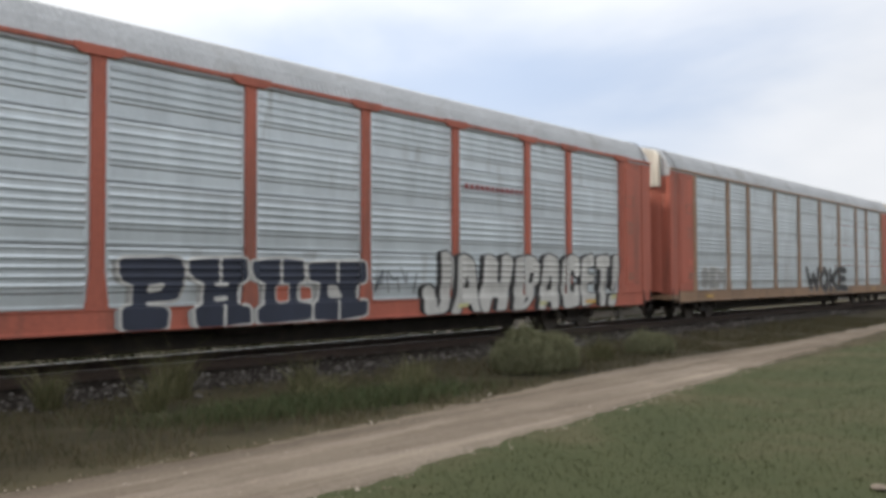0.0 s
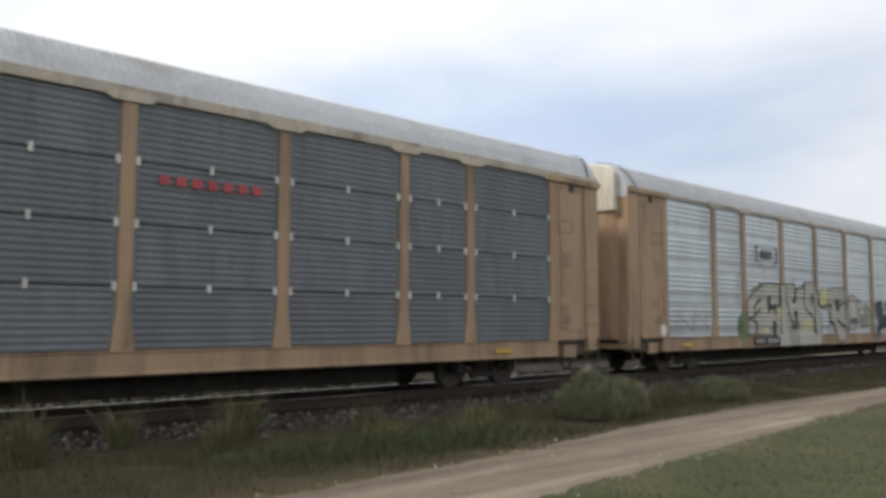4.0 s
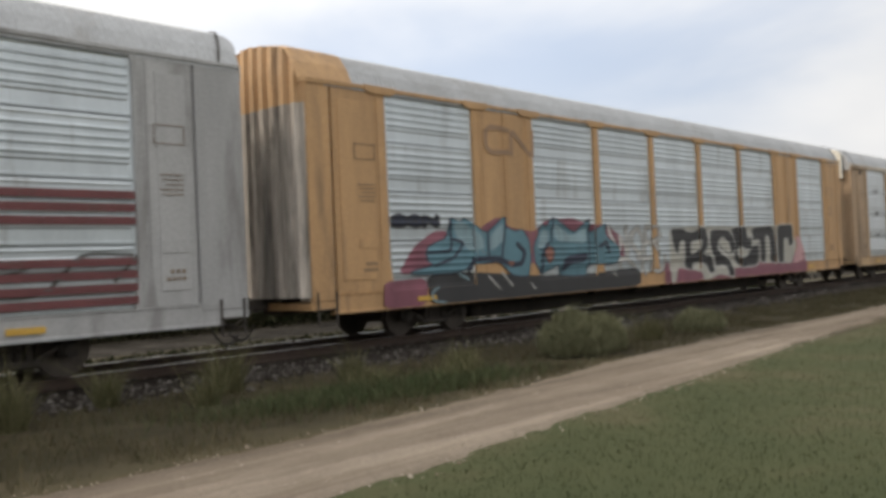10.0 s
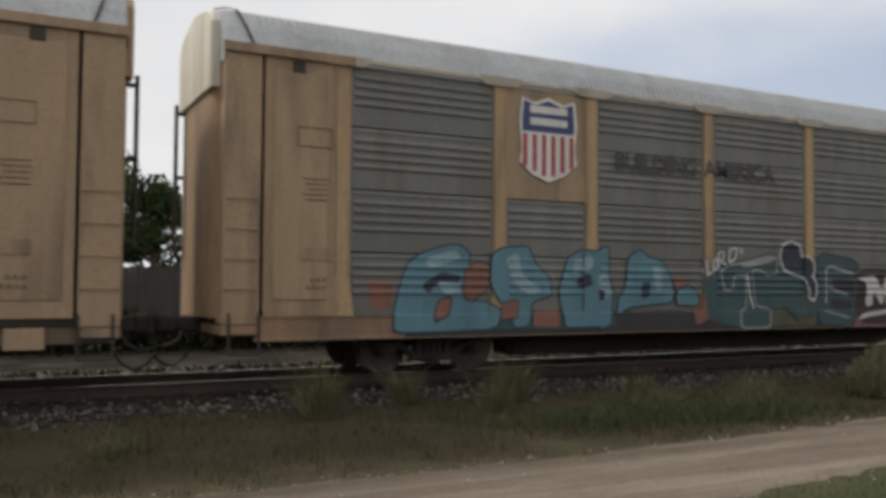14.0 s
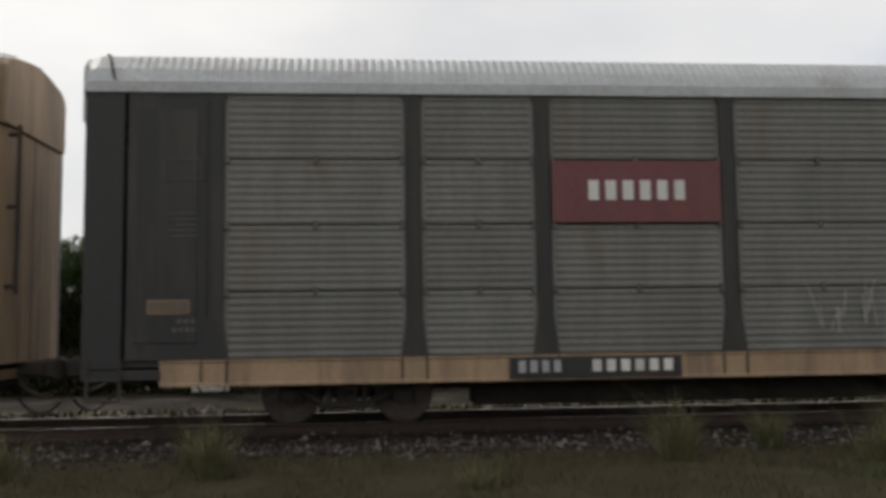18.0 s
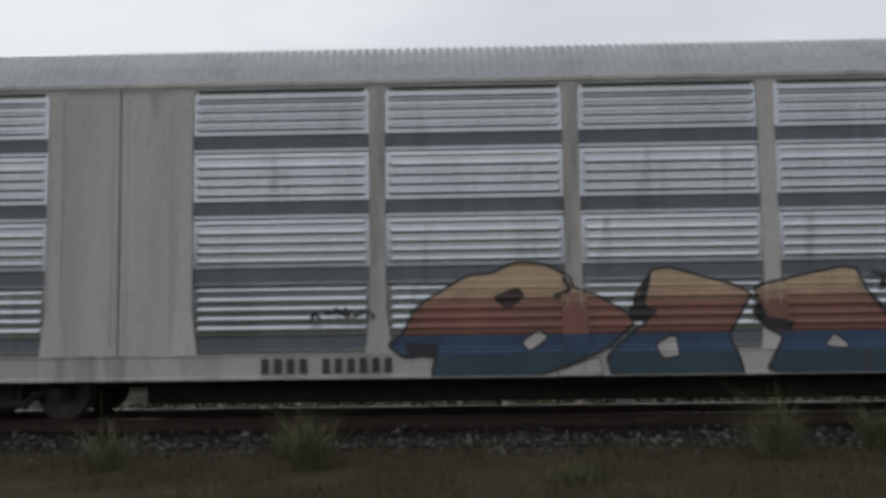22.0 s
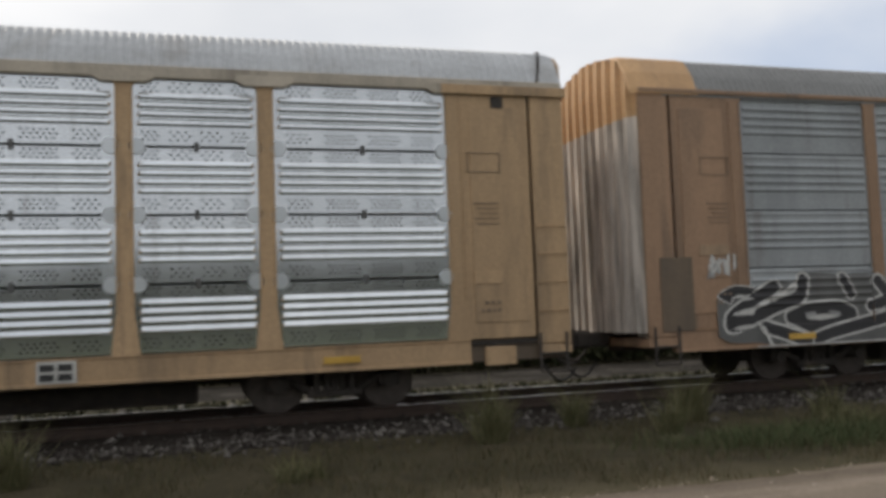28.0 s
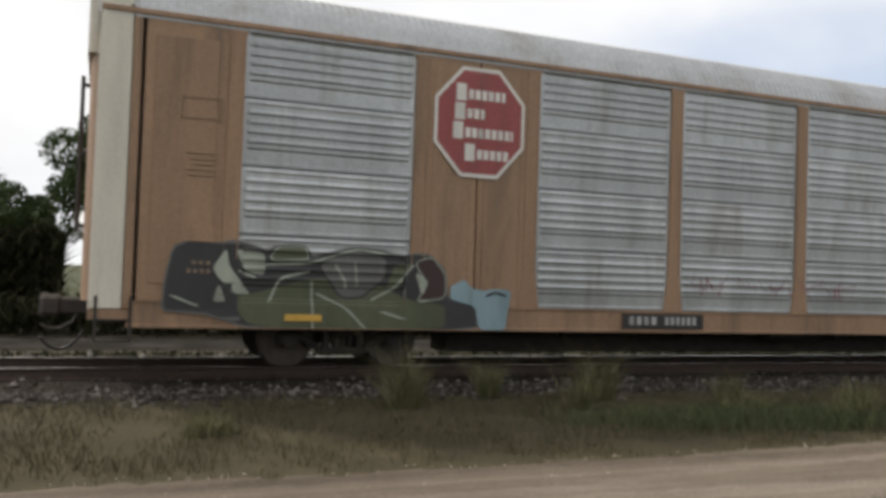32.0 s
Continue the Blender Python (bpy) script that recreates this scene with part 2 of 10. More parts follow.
M_NAVY = paint("navy emblem paint", (0.06, 0.075, 0.20), 0.1)
M_TAG = paint("pale tag", (0.62, 0.61, 0.57), 0.1)
M_FAINT = paint("worn stencil paint", (0.22, 0.16, 0.11), 0.2)
M_DIMGREY = paint("dull grey stencil paint", (0.11, 0.11, 0.11), 0.2)
M_RUSTWASH = paint("rusty wash", (0.42, 0.31, 0.22), 0.4)
M_AMBER = paint("yellow reflector", (0.62, 0.38, 0.08), 0.1, rough=0.35)


def spray(name, base):
    return surface("spray " + name, base, rough=0.6, vary=0.2, scale=2.2, dirt=GRIME, dirt_amount=0.12, streak=True)


# ---- mesh helpers ----
MESH = {}


def mesh_from(name, verts, faces, mat=None, smooth=False):
    me = bpy.data.meshes.new(name)
    me.from_pydata([tuple(v) for v in verts], [], faces)
    if mat:
        me.materials.append(mat)
    if smooth:
        me.shade_smooth()
    return me


def from_bm(name, bm, mat=None, smooth=False):
    me = bpy.data.meshes.new(name)
    bm.normal_update()
    bm.to_mesh(me)
    bm.free()
    if mat:
        me.materials.append(mat)
    if smooth:
        me.shade_smooth()
    return me


def add_box(bm, x0, x1, y0, y1, z0, z1, bevel=0.0):
    r = bmesh.ops.create_cube(bm, size=1.0)
    for v in r["verts"]:
        v.co = Vector(((x0 + x1) / 2 + v.co.x * (x1 - x0), (y0 + y1) / 2 + v.co.y * (y1 - y0), (z0 + z1) / 2 + v.co.z * (z1 - z0)))
    if bevel:
        bmesh.ops.bevel(bm, geom=list({e for v in r["verts"] for e in v.link_edges}), offset=bevel, segments=1, affect="EDGES")


def add_tube(bm, a, b, r, n=8, r2=None):
    a, b = Vector(a), Vector(b)
    d = b - a
    m = Matrix.Translation((a + b) / 2) @ d.to_track_quat("Z", "Y").to_matrix().to_4x4()
    bmesh.ops.create_cone(bm, cap_ends=True, segments=n, radius1=r, radius2=r if r2 is None else r2, depth=d.length, matrix=m)


def cached(key, make):
    if key not in MESH:
        MESH[key] = make()
    return MESH[key]


def box_mesh(name, mat, x0, x1, y0, y1, z0, z1, bevel=0.008):
    def make():
        bm = bmesh.new()
        add_box(bm, x0, x1, y0, y1, z0, z1, bevel)
        return from_bm(name, bm, mat)
    return cached((name, mat.name, x0, x1, y0, y1, z0, z1), make)


def part(name, data, parent, at=(0, 0, 0), label="", mat=None):
    """One mesh object under a thing or a part."""
    if isinstance(data, bmesh.types.BMesh):
        data = from_bm(name, data, mat)
    ob = new(name, data)
    ob.parent = parent
    ob.location = at
    if label:
        ob["label"] = label
    return ob


def text_mesh(body, size=1.0, offset=0.0, shear=0.0, spacing=1.0, extrude=0.0):
    """Lettering in the built-in font as a mesh in the x-z plane, standing on z = 0 and starting at x = 0."""
    cu = bpy.data.curves.new("lettering", "FONT")
    cu.body, cu.size, cu.offset, cu.shear, cu.space_character, cu.extrude = body, size, offset, shear, spacing, extrude
    cu.resolution_u = 3
    ob = bpy.data.objects.new("lettering", cu)
    scene.collection.objects.link(ob)
    dg = bpy.context.evaluated_depsgraph_get()
    me = bpy.data.meshes.new_from_object(ob.evaluated_get(dg))
    bpy.data.objects.remove(ob)
    bpy.data.curves.remove(cu)
    n = len(me.vertices)
    co = np.zeros(n * 3)
    me.vertices.foreach_get("co", co)
    co = co.reshape(-1, 3)
    co = np.stack([co[:, 0], -co[:, 2], co[:, 1]], 1)
    me.vertices.foreach_set("co", co.ravel())
    me.update()
    return me

# ---- letter shapes, made once ----
GLYPH = {}


def glyph(ch, offset):
    """A letter as points (x, z) and faces, one unit high, with its width."""
    key = (ch, offset)
    if key not in GLYPH:
        me = text_mesh(ch, 1.0, offset)
        co = np.array([v.co[:] for v in me.vertices])
        faces = [tuple(p.vertices) for p in me.polygons]
        bpy.data.meshes.remove(me)
        GLYPH[key] = (co[:, [0, 2]], faces)
    return GLYPH[key]


def word_mesh(name, text, width, height, mat, offset=0.0, shear=0.0, jitter=0.0, wave=0.0, seed=1):
    """A word fitted into width x height, flat in x-z; jitter tilts and shifts each letter."""
    rnd = random.Random(seed)
    verts, faces, pen = [], [], 0.0
    for ch in text:
        if ch == " ":
            pen += 0.35
            continue
        base, _ = glyph(ch, 0.02)
        pts, fs = glyph(ch, offset)
        x0, x1 = base[:, 0].min(), base[:, 0].max()
        z0, z1 = base[:, 1].min(), base[:, 1].max()
        cw = max(0.28, (x1 - x0))
        a, sx, sz = rnd.uniform(-1, 1) * jitter, 1 + rnd.uniform(-1, 1) * jitter * 0.8, 1 + rnd.uniform(-1, 1) * jitter * 0.7
        dz = rnd.uniform(-1, 0.4) * jitter * 0.2
        n = len(verts)
        for x, z in pts:
            u, v = (x - x0) / (x1 - x0) - 0.5, (z - z0) / max(0.01, z1 - z0) - 0.5
            px = u * cw * sx
            pz = v * sz + dz
            px += wave * 0.25 * math.sin(3.3 * pz + pen * 2) + shear * pz
            px, pz = px * math.cos(a * 0.4) - pz * math.sin(a * 0.4), pz * math.cos(a * 0.4) + px * math.sin(a * 0.4)
            verts.append((pen + cw / 2 + px, pz + 0.5))
        faces += [tuple(i + n for i in f) for f in fs]
        pen += cw * 1.02 + 0.015
    v = np.array(verts)
    v[:, 0] *= width / pen
    v[:, 1] = np.clip(v[:, 1], 0.0, 1.06) * height
    return mesh_from(name, [(x, 0, z) for x, z in v], faces, mat)


for c in "BUILDNGAMERC1":
    glyph(c, 0.02)

# ---- the rolling stock ----
SIDE = 1.57
POSTS = (12.08, 9.19, 7.23, 4.34, 1.45, -1.45, -4.34, -7.23, -9.19, -12.08)
HALF = 13.95
RAIL_Z = -0.12
SILL_Z, DECK_Z, TOP_Z, EAVE_Z = 0.515, 0.89, 4.80, 4.97
ROWS = 4
SHEET = (TOP_Z - DECK_Z) / ROWS


def top_of(style):
    """The head of the side sheets; louvred and ribbed sides reach higher under the eaves."""
    return 4.90 if style in ("louvre", "rib") else TOP_Z


def sheet_of(style):
    return (top_of(style) - DECK_Z) / ROWS



def sheet_profile(style):
    """Depth of a side sheet against its height, from 0 to 1: pressed ribs between flat bands."""
    pts = []
    if style == "fine":
        n = 9
        for i in range(n):
            z = (i + 0.5) / n
            pts += [(z - 0.036, 0.0), (z - 0.02, 0.014), (z + 0.02, 0.014), (z + 0.036, 0.0)]
    elif style == "perf":
        for z in (0.33, 0.46, 0.59, 0.72):
            pts += [(z - 0.026, 0.0), (z - 0.012, 0.034), (z + 0.006, 0.036), (z + 0.07, 0.003), (z + 0.076, 0.0)]
    else:
        lead = [(0.012, 0.0), (0.05, 0.0), (0.07, -0.018), (0.24, -0.018), (0.27, 0.0)] if style == "louvre" else [(0.012, 0.0)]
        for z in (0.36, 0.50, 0.64, 0.78):
            pts += [(z - 0.034, 0.0), (z - 0.014, 0.028), (z + 0.008, 0.03), (z + 0.052, 0.0)]
        return lead + pts + [(0.9, 0.0), (0.93, 0.012), (0.96, 0.0), (0.988, 0.0)]
    edge = 0.022 if style == "perf" else 0.012
    return [(edge, 0.0)] + pts + [(1 - edge, 0.0)]


def sheet_mesh(style, width, height, mat):
    def make():
        prof = sheet_profile(style)
        v, f = [], []
        w = width / 2 - 0.012
        for z, d in prof:
            # the ribs stop short of the sheet's ends
            for x, k in ((-w, 0), (-w + 0.05, 0), (-w + 0.09, 1), (w - 0.09, 1), (w - 0.05, 0), (w, 0)):
                v.append((x, 0.035 - d * k, z * height))
        for i in range(len(prof) - 1):
            for j in range(5):
                a = i * 6 + j
                f.append((a, a + 1, a + 7, a + 6))
        n = len(v)
        # back skin and rim
        v += [(-w, 0.055, 0.012 * height), (w, 0.055, 0.012 * height), (w, 0.055, 0.988 * height), (-w, 0.055, 0.988 * height)]
        last = (len(prof) - 1) * 6
        f += [(n + 1, n, n + 3, n + 2), (0, n, n + 1, 5), (last + 5, n + 2, n + 3, last)]
        me = mesh_from("side_sheet", v, f, mat)
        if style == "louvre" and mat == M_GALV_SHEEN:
            # the sunk band along the joint takes the darker slate grey sheet
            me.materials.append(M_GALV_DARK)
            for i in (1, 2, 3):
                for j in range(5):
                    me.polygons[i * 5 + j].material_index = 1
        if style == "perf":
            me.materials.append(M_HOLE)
            # holes are flat near-black discs on the sheet; their inner shade is painted
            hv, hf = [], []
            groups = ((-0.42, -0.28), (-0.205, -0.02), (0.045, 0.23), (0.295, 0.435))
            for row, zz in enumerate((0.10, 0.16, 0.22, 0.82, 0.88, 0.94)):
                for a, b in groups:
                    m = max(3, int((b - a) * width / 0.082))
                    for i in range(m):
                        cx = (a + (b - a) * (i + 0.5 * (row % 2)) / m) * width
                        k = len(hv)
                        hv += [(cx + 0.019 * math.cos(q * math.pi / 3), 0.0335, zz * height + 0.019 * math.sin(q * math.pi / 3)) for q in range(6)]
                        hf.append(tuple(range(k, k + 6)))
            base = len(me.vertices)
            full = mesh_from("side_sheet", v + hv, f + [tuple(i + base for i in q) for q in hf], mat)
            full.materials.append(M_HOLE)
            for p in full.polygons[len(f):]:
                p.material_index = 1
            bpy.data.meshes.remove(me)
            me = full
        return me
    return cached(("sheet", style, round(width, 3), round(height, 3), mat.name), make)


def post_mesh(mat, reach, width=0.24):
    """An upright of pressed plate that spreads a little at its foot."""
    def make():
        w = width / 2
        out = [(-w - 0.075, 0), (-w - 0.06, 0.12), (-w - 0.012, 0.5), (-w, 0.62), (-w, reach - 0.12), (-w - 0.03, reach - 0.06), (-w - 0.03, reach)]
        pts = out + [(-x, z) for x, z in reversed(out)]
        n = len(pts)
        v = [(x, 0.0, z) for x, z in pts] + [(x, 0.05, z) for x, z in pts]
        f = [tuple(range(n))] + [(i, i + n, (i + 1) % n + n, (i + 1) % n) for i in range(n)]
        # a folded lip along each edge
        for q in (-1, 1):
            k = len(v)
            v += [(q * w, -0.001, 0.62), (q * (w - 0.02), -0.016, 0.64), (q * (w - 0.035), -0.001, 0.62), (q * w, -0.001, reach - 0.12), (q * (w - 0.02), -0.016, reach - 0.14), (q * (w - 0.035), -0.001, reach - 0.12)]
            f += [(k, k + 1, k + 4, k + 3), (k + 1, k + 2, k + 5, k + 4)]
        bm = bmesh.new()
        me = mesh_from("post", v, f, mat)
        bm.from_mesh(me)
        bpy.data.meshes.remove(me)
        bmesh.ops.recalc_face_normals(bm, faces=bm.faces)
        bmesh.ops.triangulate(bm, faces=[q for q in bm.faces if len(q.verts) > 4])
        return from_bm("post", bm, mat)
    return cached(("post", mat.name, round(reach, 3), width), make)


def head_mesh(mat):
    """The wide plate that ties a post to the rail under the eaves."""
    def make():
        h = [(-0.29, -0.065), (0.29, -0.065), (0.42, 0.0), (0.42, 0.095), (-0.42, 0.095), (-0.42, 0.0)]
        v = [(x, -0.042, z) for x, z in h] + [(x, 0.02, z) for x, z in h]
        return mesh_from("post_head", v, [tuple(range(6))] + [(i, i + 6, (i + 1) % 6 + 6, (i + 1) % 6) for i in range(6)], mat)
    return cached(("head", mat.name), make)


def disc_mesh(mat):
    """The round cover plate of a joint between two side sheets."""
    def make():
        bm = bmesh.new()
        add_tube(bm, (0, 0.03, 0), (0, -0.012, 0), 0.115, 18)
        return from_bm("clip", bm, mat)
    return cached(("disc", mat.name), make)


def blank_bay(car, mat, mid, w, z, h):
    """A bay closed by two plain plates with a sunk joint between them and a pressed rib beside each edge."""
    for q in (-1, 1):
        half = round(w / 2 - 0.018, 3)
        pl = part("blank_plate", box_mesh("blank_plate", mat, 0, half, 0, 0.05, 0, round(h, 3)), car, (mid + (0.018 if q > 0 else -0.018 - half), -SIDE + 0.01, z))
        for c in (0.1, half - 0.1):
            part("pressed_rib", box_mesh("pressed_rib", mat, -0.012, 0.012, -0.009, 0.004, 0.15, round(h - 0.15, 3), 0.003), pl, (c, 0, 0))
    part("joint_strip", box_mesh("joint_strip", mat, -0.03, 0.03, 0.03, 0.045, 0, round(h, 3)), car, (mid, -SIDE + 0.031, z))


ROOF_LINE = [(-1.575, 4.857), (-1.56, 4.95), (-1.42, 5.26), (-1.2, 5.55), (-1.0, 5.63), (-0.5, 5.73), (0, 5.79)]
ROOF_LINE = ROOF_LINE + [(-y, z) for y, z in reversed(ROOF_LINE[:-1])]


def roof_mesh(mat):
    def make():
        v, f = [], []
        half = HALF - 0.45
        pitch = 0.125
        n = int(2 * half / pitch)
        xs = []
        for i in range(n):
            x = -half + i * pitch
            xs += [(x, 0.0), (x + 0.3 * pitch, 0.0), (x + 0.45 * pitch, 0.014), (x + 0.85 * pitch, 0.014)]
        xs.append((half, 0.0))
        m = len(ROOF_LINE)
        for x, d in xs:
            for j, (y, z) in enumerate(ROOF_LINE):
                (ya, za), (yb, zb) = ROOF_LINE[max(j - 1, 0)], ROOF_LINE[min(j + 1, m - 1)]
                span = math.hypot(yb - ya, zb - za)
                k = d if 0 < j < m - 1 else 0
                v.append((x, y - k * (zb - za) / span, z + k * (yb - ya) / span))
        for i in range(len(xs) - 1):
            for j in range(m - 1):
                a = i * m + j
                f.append((a, a + m, a + m + 1, a + 1))
        return mesh_from("roof", v, f, mat)
    return cached(("roof", mat.name), make)


def cap_mesh(mat):
    """The smooth sheet that closes the roof over the end doors."""
    def make():
        m = len(ROOF_LINE)
        v = []
        for x, k in ((HALF - 0.47, 0.006), (HALF - 0.1, 0.006), (HALF + 0.02, -0.02)):
            for y, z in ROOF_LINE:
                v.append((x, y * (1 + k * 0.3), z + k))
        f = [(i * m + j, (i + 1) * m + j, (i + 1) * m + j + 1, i * m + j + 1) for i in range(2) for j in range(m - 1)]
        k = len(v)
        # gable face leaning over the doors
        for y, z in ROOF_LINE:
            v.append((HALF + 0.02, y * 0.99, min(z - 0.02, 4.70)))
        f += [(2 * m + j, k + j, k + j + 1, 2 * m + j + 1) for j in range(m - 1)]
        return mesh_from("roof_cap", v, f, mat)
    return cached(("cap", mat.name), make)


def end_door_mesh(mat, rib):
    """Half of the folding end doors: a bowed skin rounded into the side, with pressed upright channels."""
    def make():
        prof = []
        for i in range(31):
            y = -1.24 + 1.225 * i / 30
            prof.append((y, HALF + 0.0 + 0.10 * (1 - (abs(y) / 1.24) ** 9) + (rib if i % 6 in (2, 3, 4) and i > 4 else 0.0)))
        m = len(prof)
        v = [(x, y, z) for z in (0.86, 1.1, 2.9, 4.25, 4.7) for y, x in prof]
        f = [(i * m + j, i * m + j + 1, (i + 1) * m + j + 1, (i + 1) * m + j) for i in range(4) for j in range(m - 1)]
        return mesh_from("end_door", v, f, mat)
    return cached(("end_door", mat.name, rib), make)


def fluted_end_mesh(name, mat, z0, z1):
    """Half of a fluted end that runs up into the roof's curve; z1 of None stands for that curve."""
    def make():
        prof = []
        for i in range(41):
            y = -1.555 + 1.545 * i / 40
            flute = (0.0, 0.0, 0.03, 0.07, 0.07, 0.07, 0.07, 0.03)[i % 8] if i > 3 else 0.0
            prof.append((y, HALF + 0.02 + 0.12 * (1 - (abs(y) / 1.555) ** 4) + flute))
        m = len(prof)
        ys, zs = [p[0] for p in ROOF_LINE], [p[1] for p in ROOF_LINE]
        v = []
        for k in (0.0, 0.5, 0.85, 1.0):
            for y, x in prof:
                top = z1 or float(np.interp(y, ys, zs)) - 0.004
                v.append((x - (0.05 * max(0.0, k - 0.5) if not z1 else 0.0), y, z0 + (top - z0) * k))
        f = [(i * m + j, i * m + j + 1, (i + 1) * m + j + 1, (i + 1) * m + j) for i in range(3) for j in range(m - 1)]
        return mesh_from(name, v, f, mat)
    return cached((name, mat.name, z0), make)


def roof_end_mesh(mat, length):
    """A smooth painted sheet over the last metre of the ribbed roof, bent down a little at its edge."""
    def make():
        m = len(ROOF_LINE)
        v = [(x, y * (1 + 0.012 * k), z + 0.02 * k) for x, k in ((HALF - length, 1.0), (HALF - length + 0.02, 1.2), (HALF + 0.02, 1.2), (HALF + 0.13, 0.2), (HALF + 0.15, -0.8)) for y, z in ROOF_LINE]
        f = [(i * m + j, (i + 1) * m + j, (i + 1) * m + j + 1, i * m + j + 1) for i in range(4) for j in range(m - 1)]
        return mesh_from("roof_end", v, f, mat)
    return cached(("roof end", mat.name), make)


def hood_mesh(mat):
    """The smooth hood over the end doors, a shallow box under the roof's curve."""
    def make():
        side = [(-1.24, 4.36), (-1.24, 5.38), (-1.12, 5.53), (-0.95, 5.6), (-0.45, 5.7), (0, 5.76)]
        rim = side + [(-y, z) for y, z in reversed(side[:-1])]
        rings = ((HALF + 0.0, 1.0, 0.0), (HALF + 0.11, 1.0, 0.0), (HALF + 0.15, 0.98, -0.02))
        v = [(x, y * k, z + d if z > 4.4 else z) for x, k, d in rings for y, z in rim]
        n = len(rim)
        f = [(i * n + j, i * n + (j + 1) % n, (i + 1) * n + (j + 1) % n, (i + 1) * n + j) for i in range(2) for j in range(n)]
        f.append(tuple(range(2 * n, 3 * n)))
        return mesh_from("end_hood", v, f, mat)
    return cached(("hood", mat.name), make)


def pole_mesh():
    """The upright bar that latches the end doors, on its brackets."""
    def make():
        bm = bmesh.new()
        add_tube(bm, (HALF + 0.24, -0.95, 1.9), (HALF + 0.24, -0.95, 4.45), 0.035, 8)
        for z in (2.0, 3.2, 4.3):
            add_box(bm, HALF + 0.05, HALF + 0.24, -0.98, -0.92, z - 0.03, z + 0.03)
        return from_bm("latch_bar", bm, M_UNDER)
    return cached(("latch bar",), make)


def wheelset_mesh():
    def make():
        bm = bmesh.new()
        add_tube(bm, (0, -0.9, 0), (0, 0.9, 0), 0.075, 10)
        for s in (-1, 1):
            add_tube(bm, (0, s * 0.70, 0), (0, s * 0.735, 0), 0.455, 28)
            add_tube(bm, (0, s * 0.735, 0), (0, s * 0.82, 0), 0.42, 28)
            add_tube(bm, (0, s * 0.82, 0), (0, s * 0.835, 0), 0.14, 12)
            for q in range(6):
                a = q * math.pi / 3
                add_tube(bm, (0.27 * math.cos(a), s * 0.815, 0.27 * math.sin(a)), (0.27 * math.cos(a), s * 0.824, 0.27 * math.sin(a)), 0.045, 8)
        return from_bm("wheelset", bm, M_STEEL)
    return cached("wheelset", make)


def truck_mesh():
    """A cast three-piece truck frame with bearing boxes, spring nest and bolster."""
    def make():
        bm = bmesh.new()
        for s in (-1, 1):
            y0, y1 = s * 0.98 - 0.07, s * 0.98 + 0.07
            add_box(bm, -0.55, 0.55, y0, y1, 0.56, 0.70, 0.02)
            add_box(bm, -0.42, 0.42, y0, y1, 0.22, 0.33, 0.02)
            for e in (-1, 1):
                add_box(bm, e * 0.86 - 0.16, e * 0.86 + 0.16, y0 - 0.02, y1 + 0.02, 0.34, 0.56, 0.03)
                add_tube(bm, (e * 0.86, s * 1.0, 0.43), (e * 0.86, s * 1.12, 0.43), 0.11, 12)
                add_tube(bm, (e * 0.70, s * 0.98, 0.50), (e * 0.36, s * 0.98, 0.30), 0.06, 8)
                add_box(bm, e * 0.27 - 0.05, e * 0.27 + 0.05, y0, y1, 0.3, 0.58, 0.01)
            for q in (-0.12, 0.0, 0.12):
                add_tube(bm, (q, s * 0.98, 0.33), (q, s * 0.98, 0.50), 0.055, 8)
        add_box(bm, -0.18, 0.18, -1.05, 1.05, 0.48, 0.72, 0.02)
        return from_bm("truck_frame", bm, M_UNDER)
    return cached("truck", make)


def underframe_mesh():
    def make():
        bm = bmesh.new()
        add_box(bm, -HALF + 0.2, HALF - 0.2, -0.33, 0.33, 0.50, 0.90, 0.01)
        add_box(bm, -8.2, 8.2, -0.36, 0.36, 0.06, 0.52, 0.03)
        add_box(bm, -HALF + 0.1, HALF - 0.1, -1.52, 1.52, 0.80, 0.885)
        x = -12.6
        while x < 12.7:
            add_box(bm, x - 0.06, x + 0.06, -1.5, 1.5, 0.58, 0.84)
            x += 1.4
        return from_bm("underframe", bm, M_UNDER)
    return cached("underframe", make)


def gear_mesh():
    """Brake cylinder, reservoir, valve and rods hung under the floor."""
    def make():
        bm = bmesh.new()
        add_tube(bm, (-1.6, -0.8, 0.50), (-0.3, -0.8, 0.50), 0.19, 14)
        add_tube(bm, (0.7, -0.75, 0.52), (1.5, -0.75, 0.52), 0.14, 12)
        add_box(bm, 0.05, 0.42, -0.95, -0.6, 0.36, 0.66, 0.03)
        add_tube(bm, (-9.5, -0.6, 0.47), (9.5, -0.6, 0.47), 0.022, 6)
        add_tube(bm, (-9.5, -0.45, 0.40), (9.5, -0.45, 0.40), 0.03, 6)
        for x in (-6, -3.4, 3.2, 6.2):
            add_box(bm, x - 0.03, x + 0.03, -0.7, -0.4, 0.36, 0.60)
        return from_bm("brake_gear", bm, M_UNDER)
    return cached("gear", make)


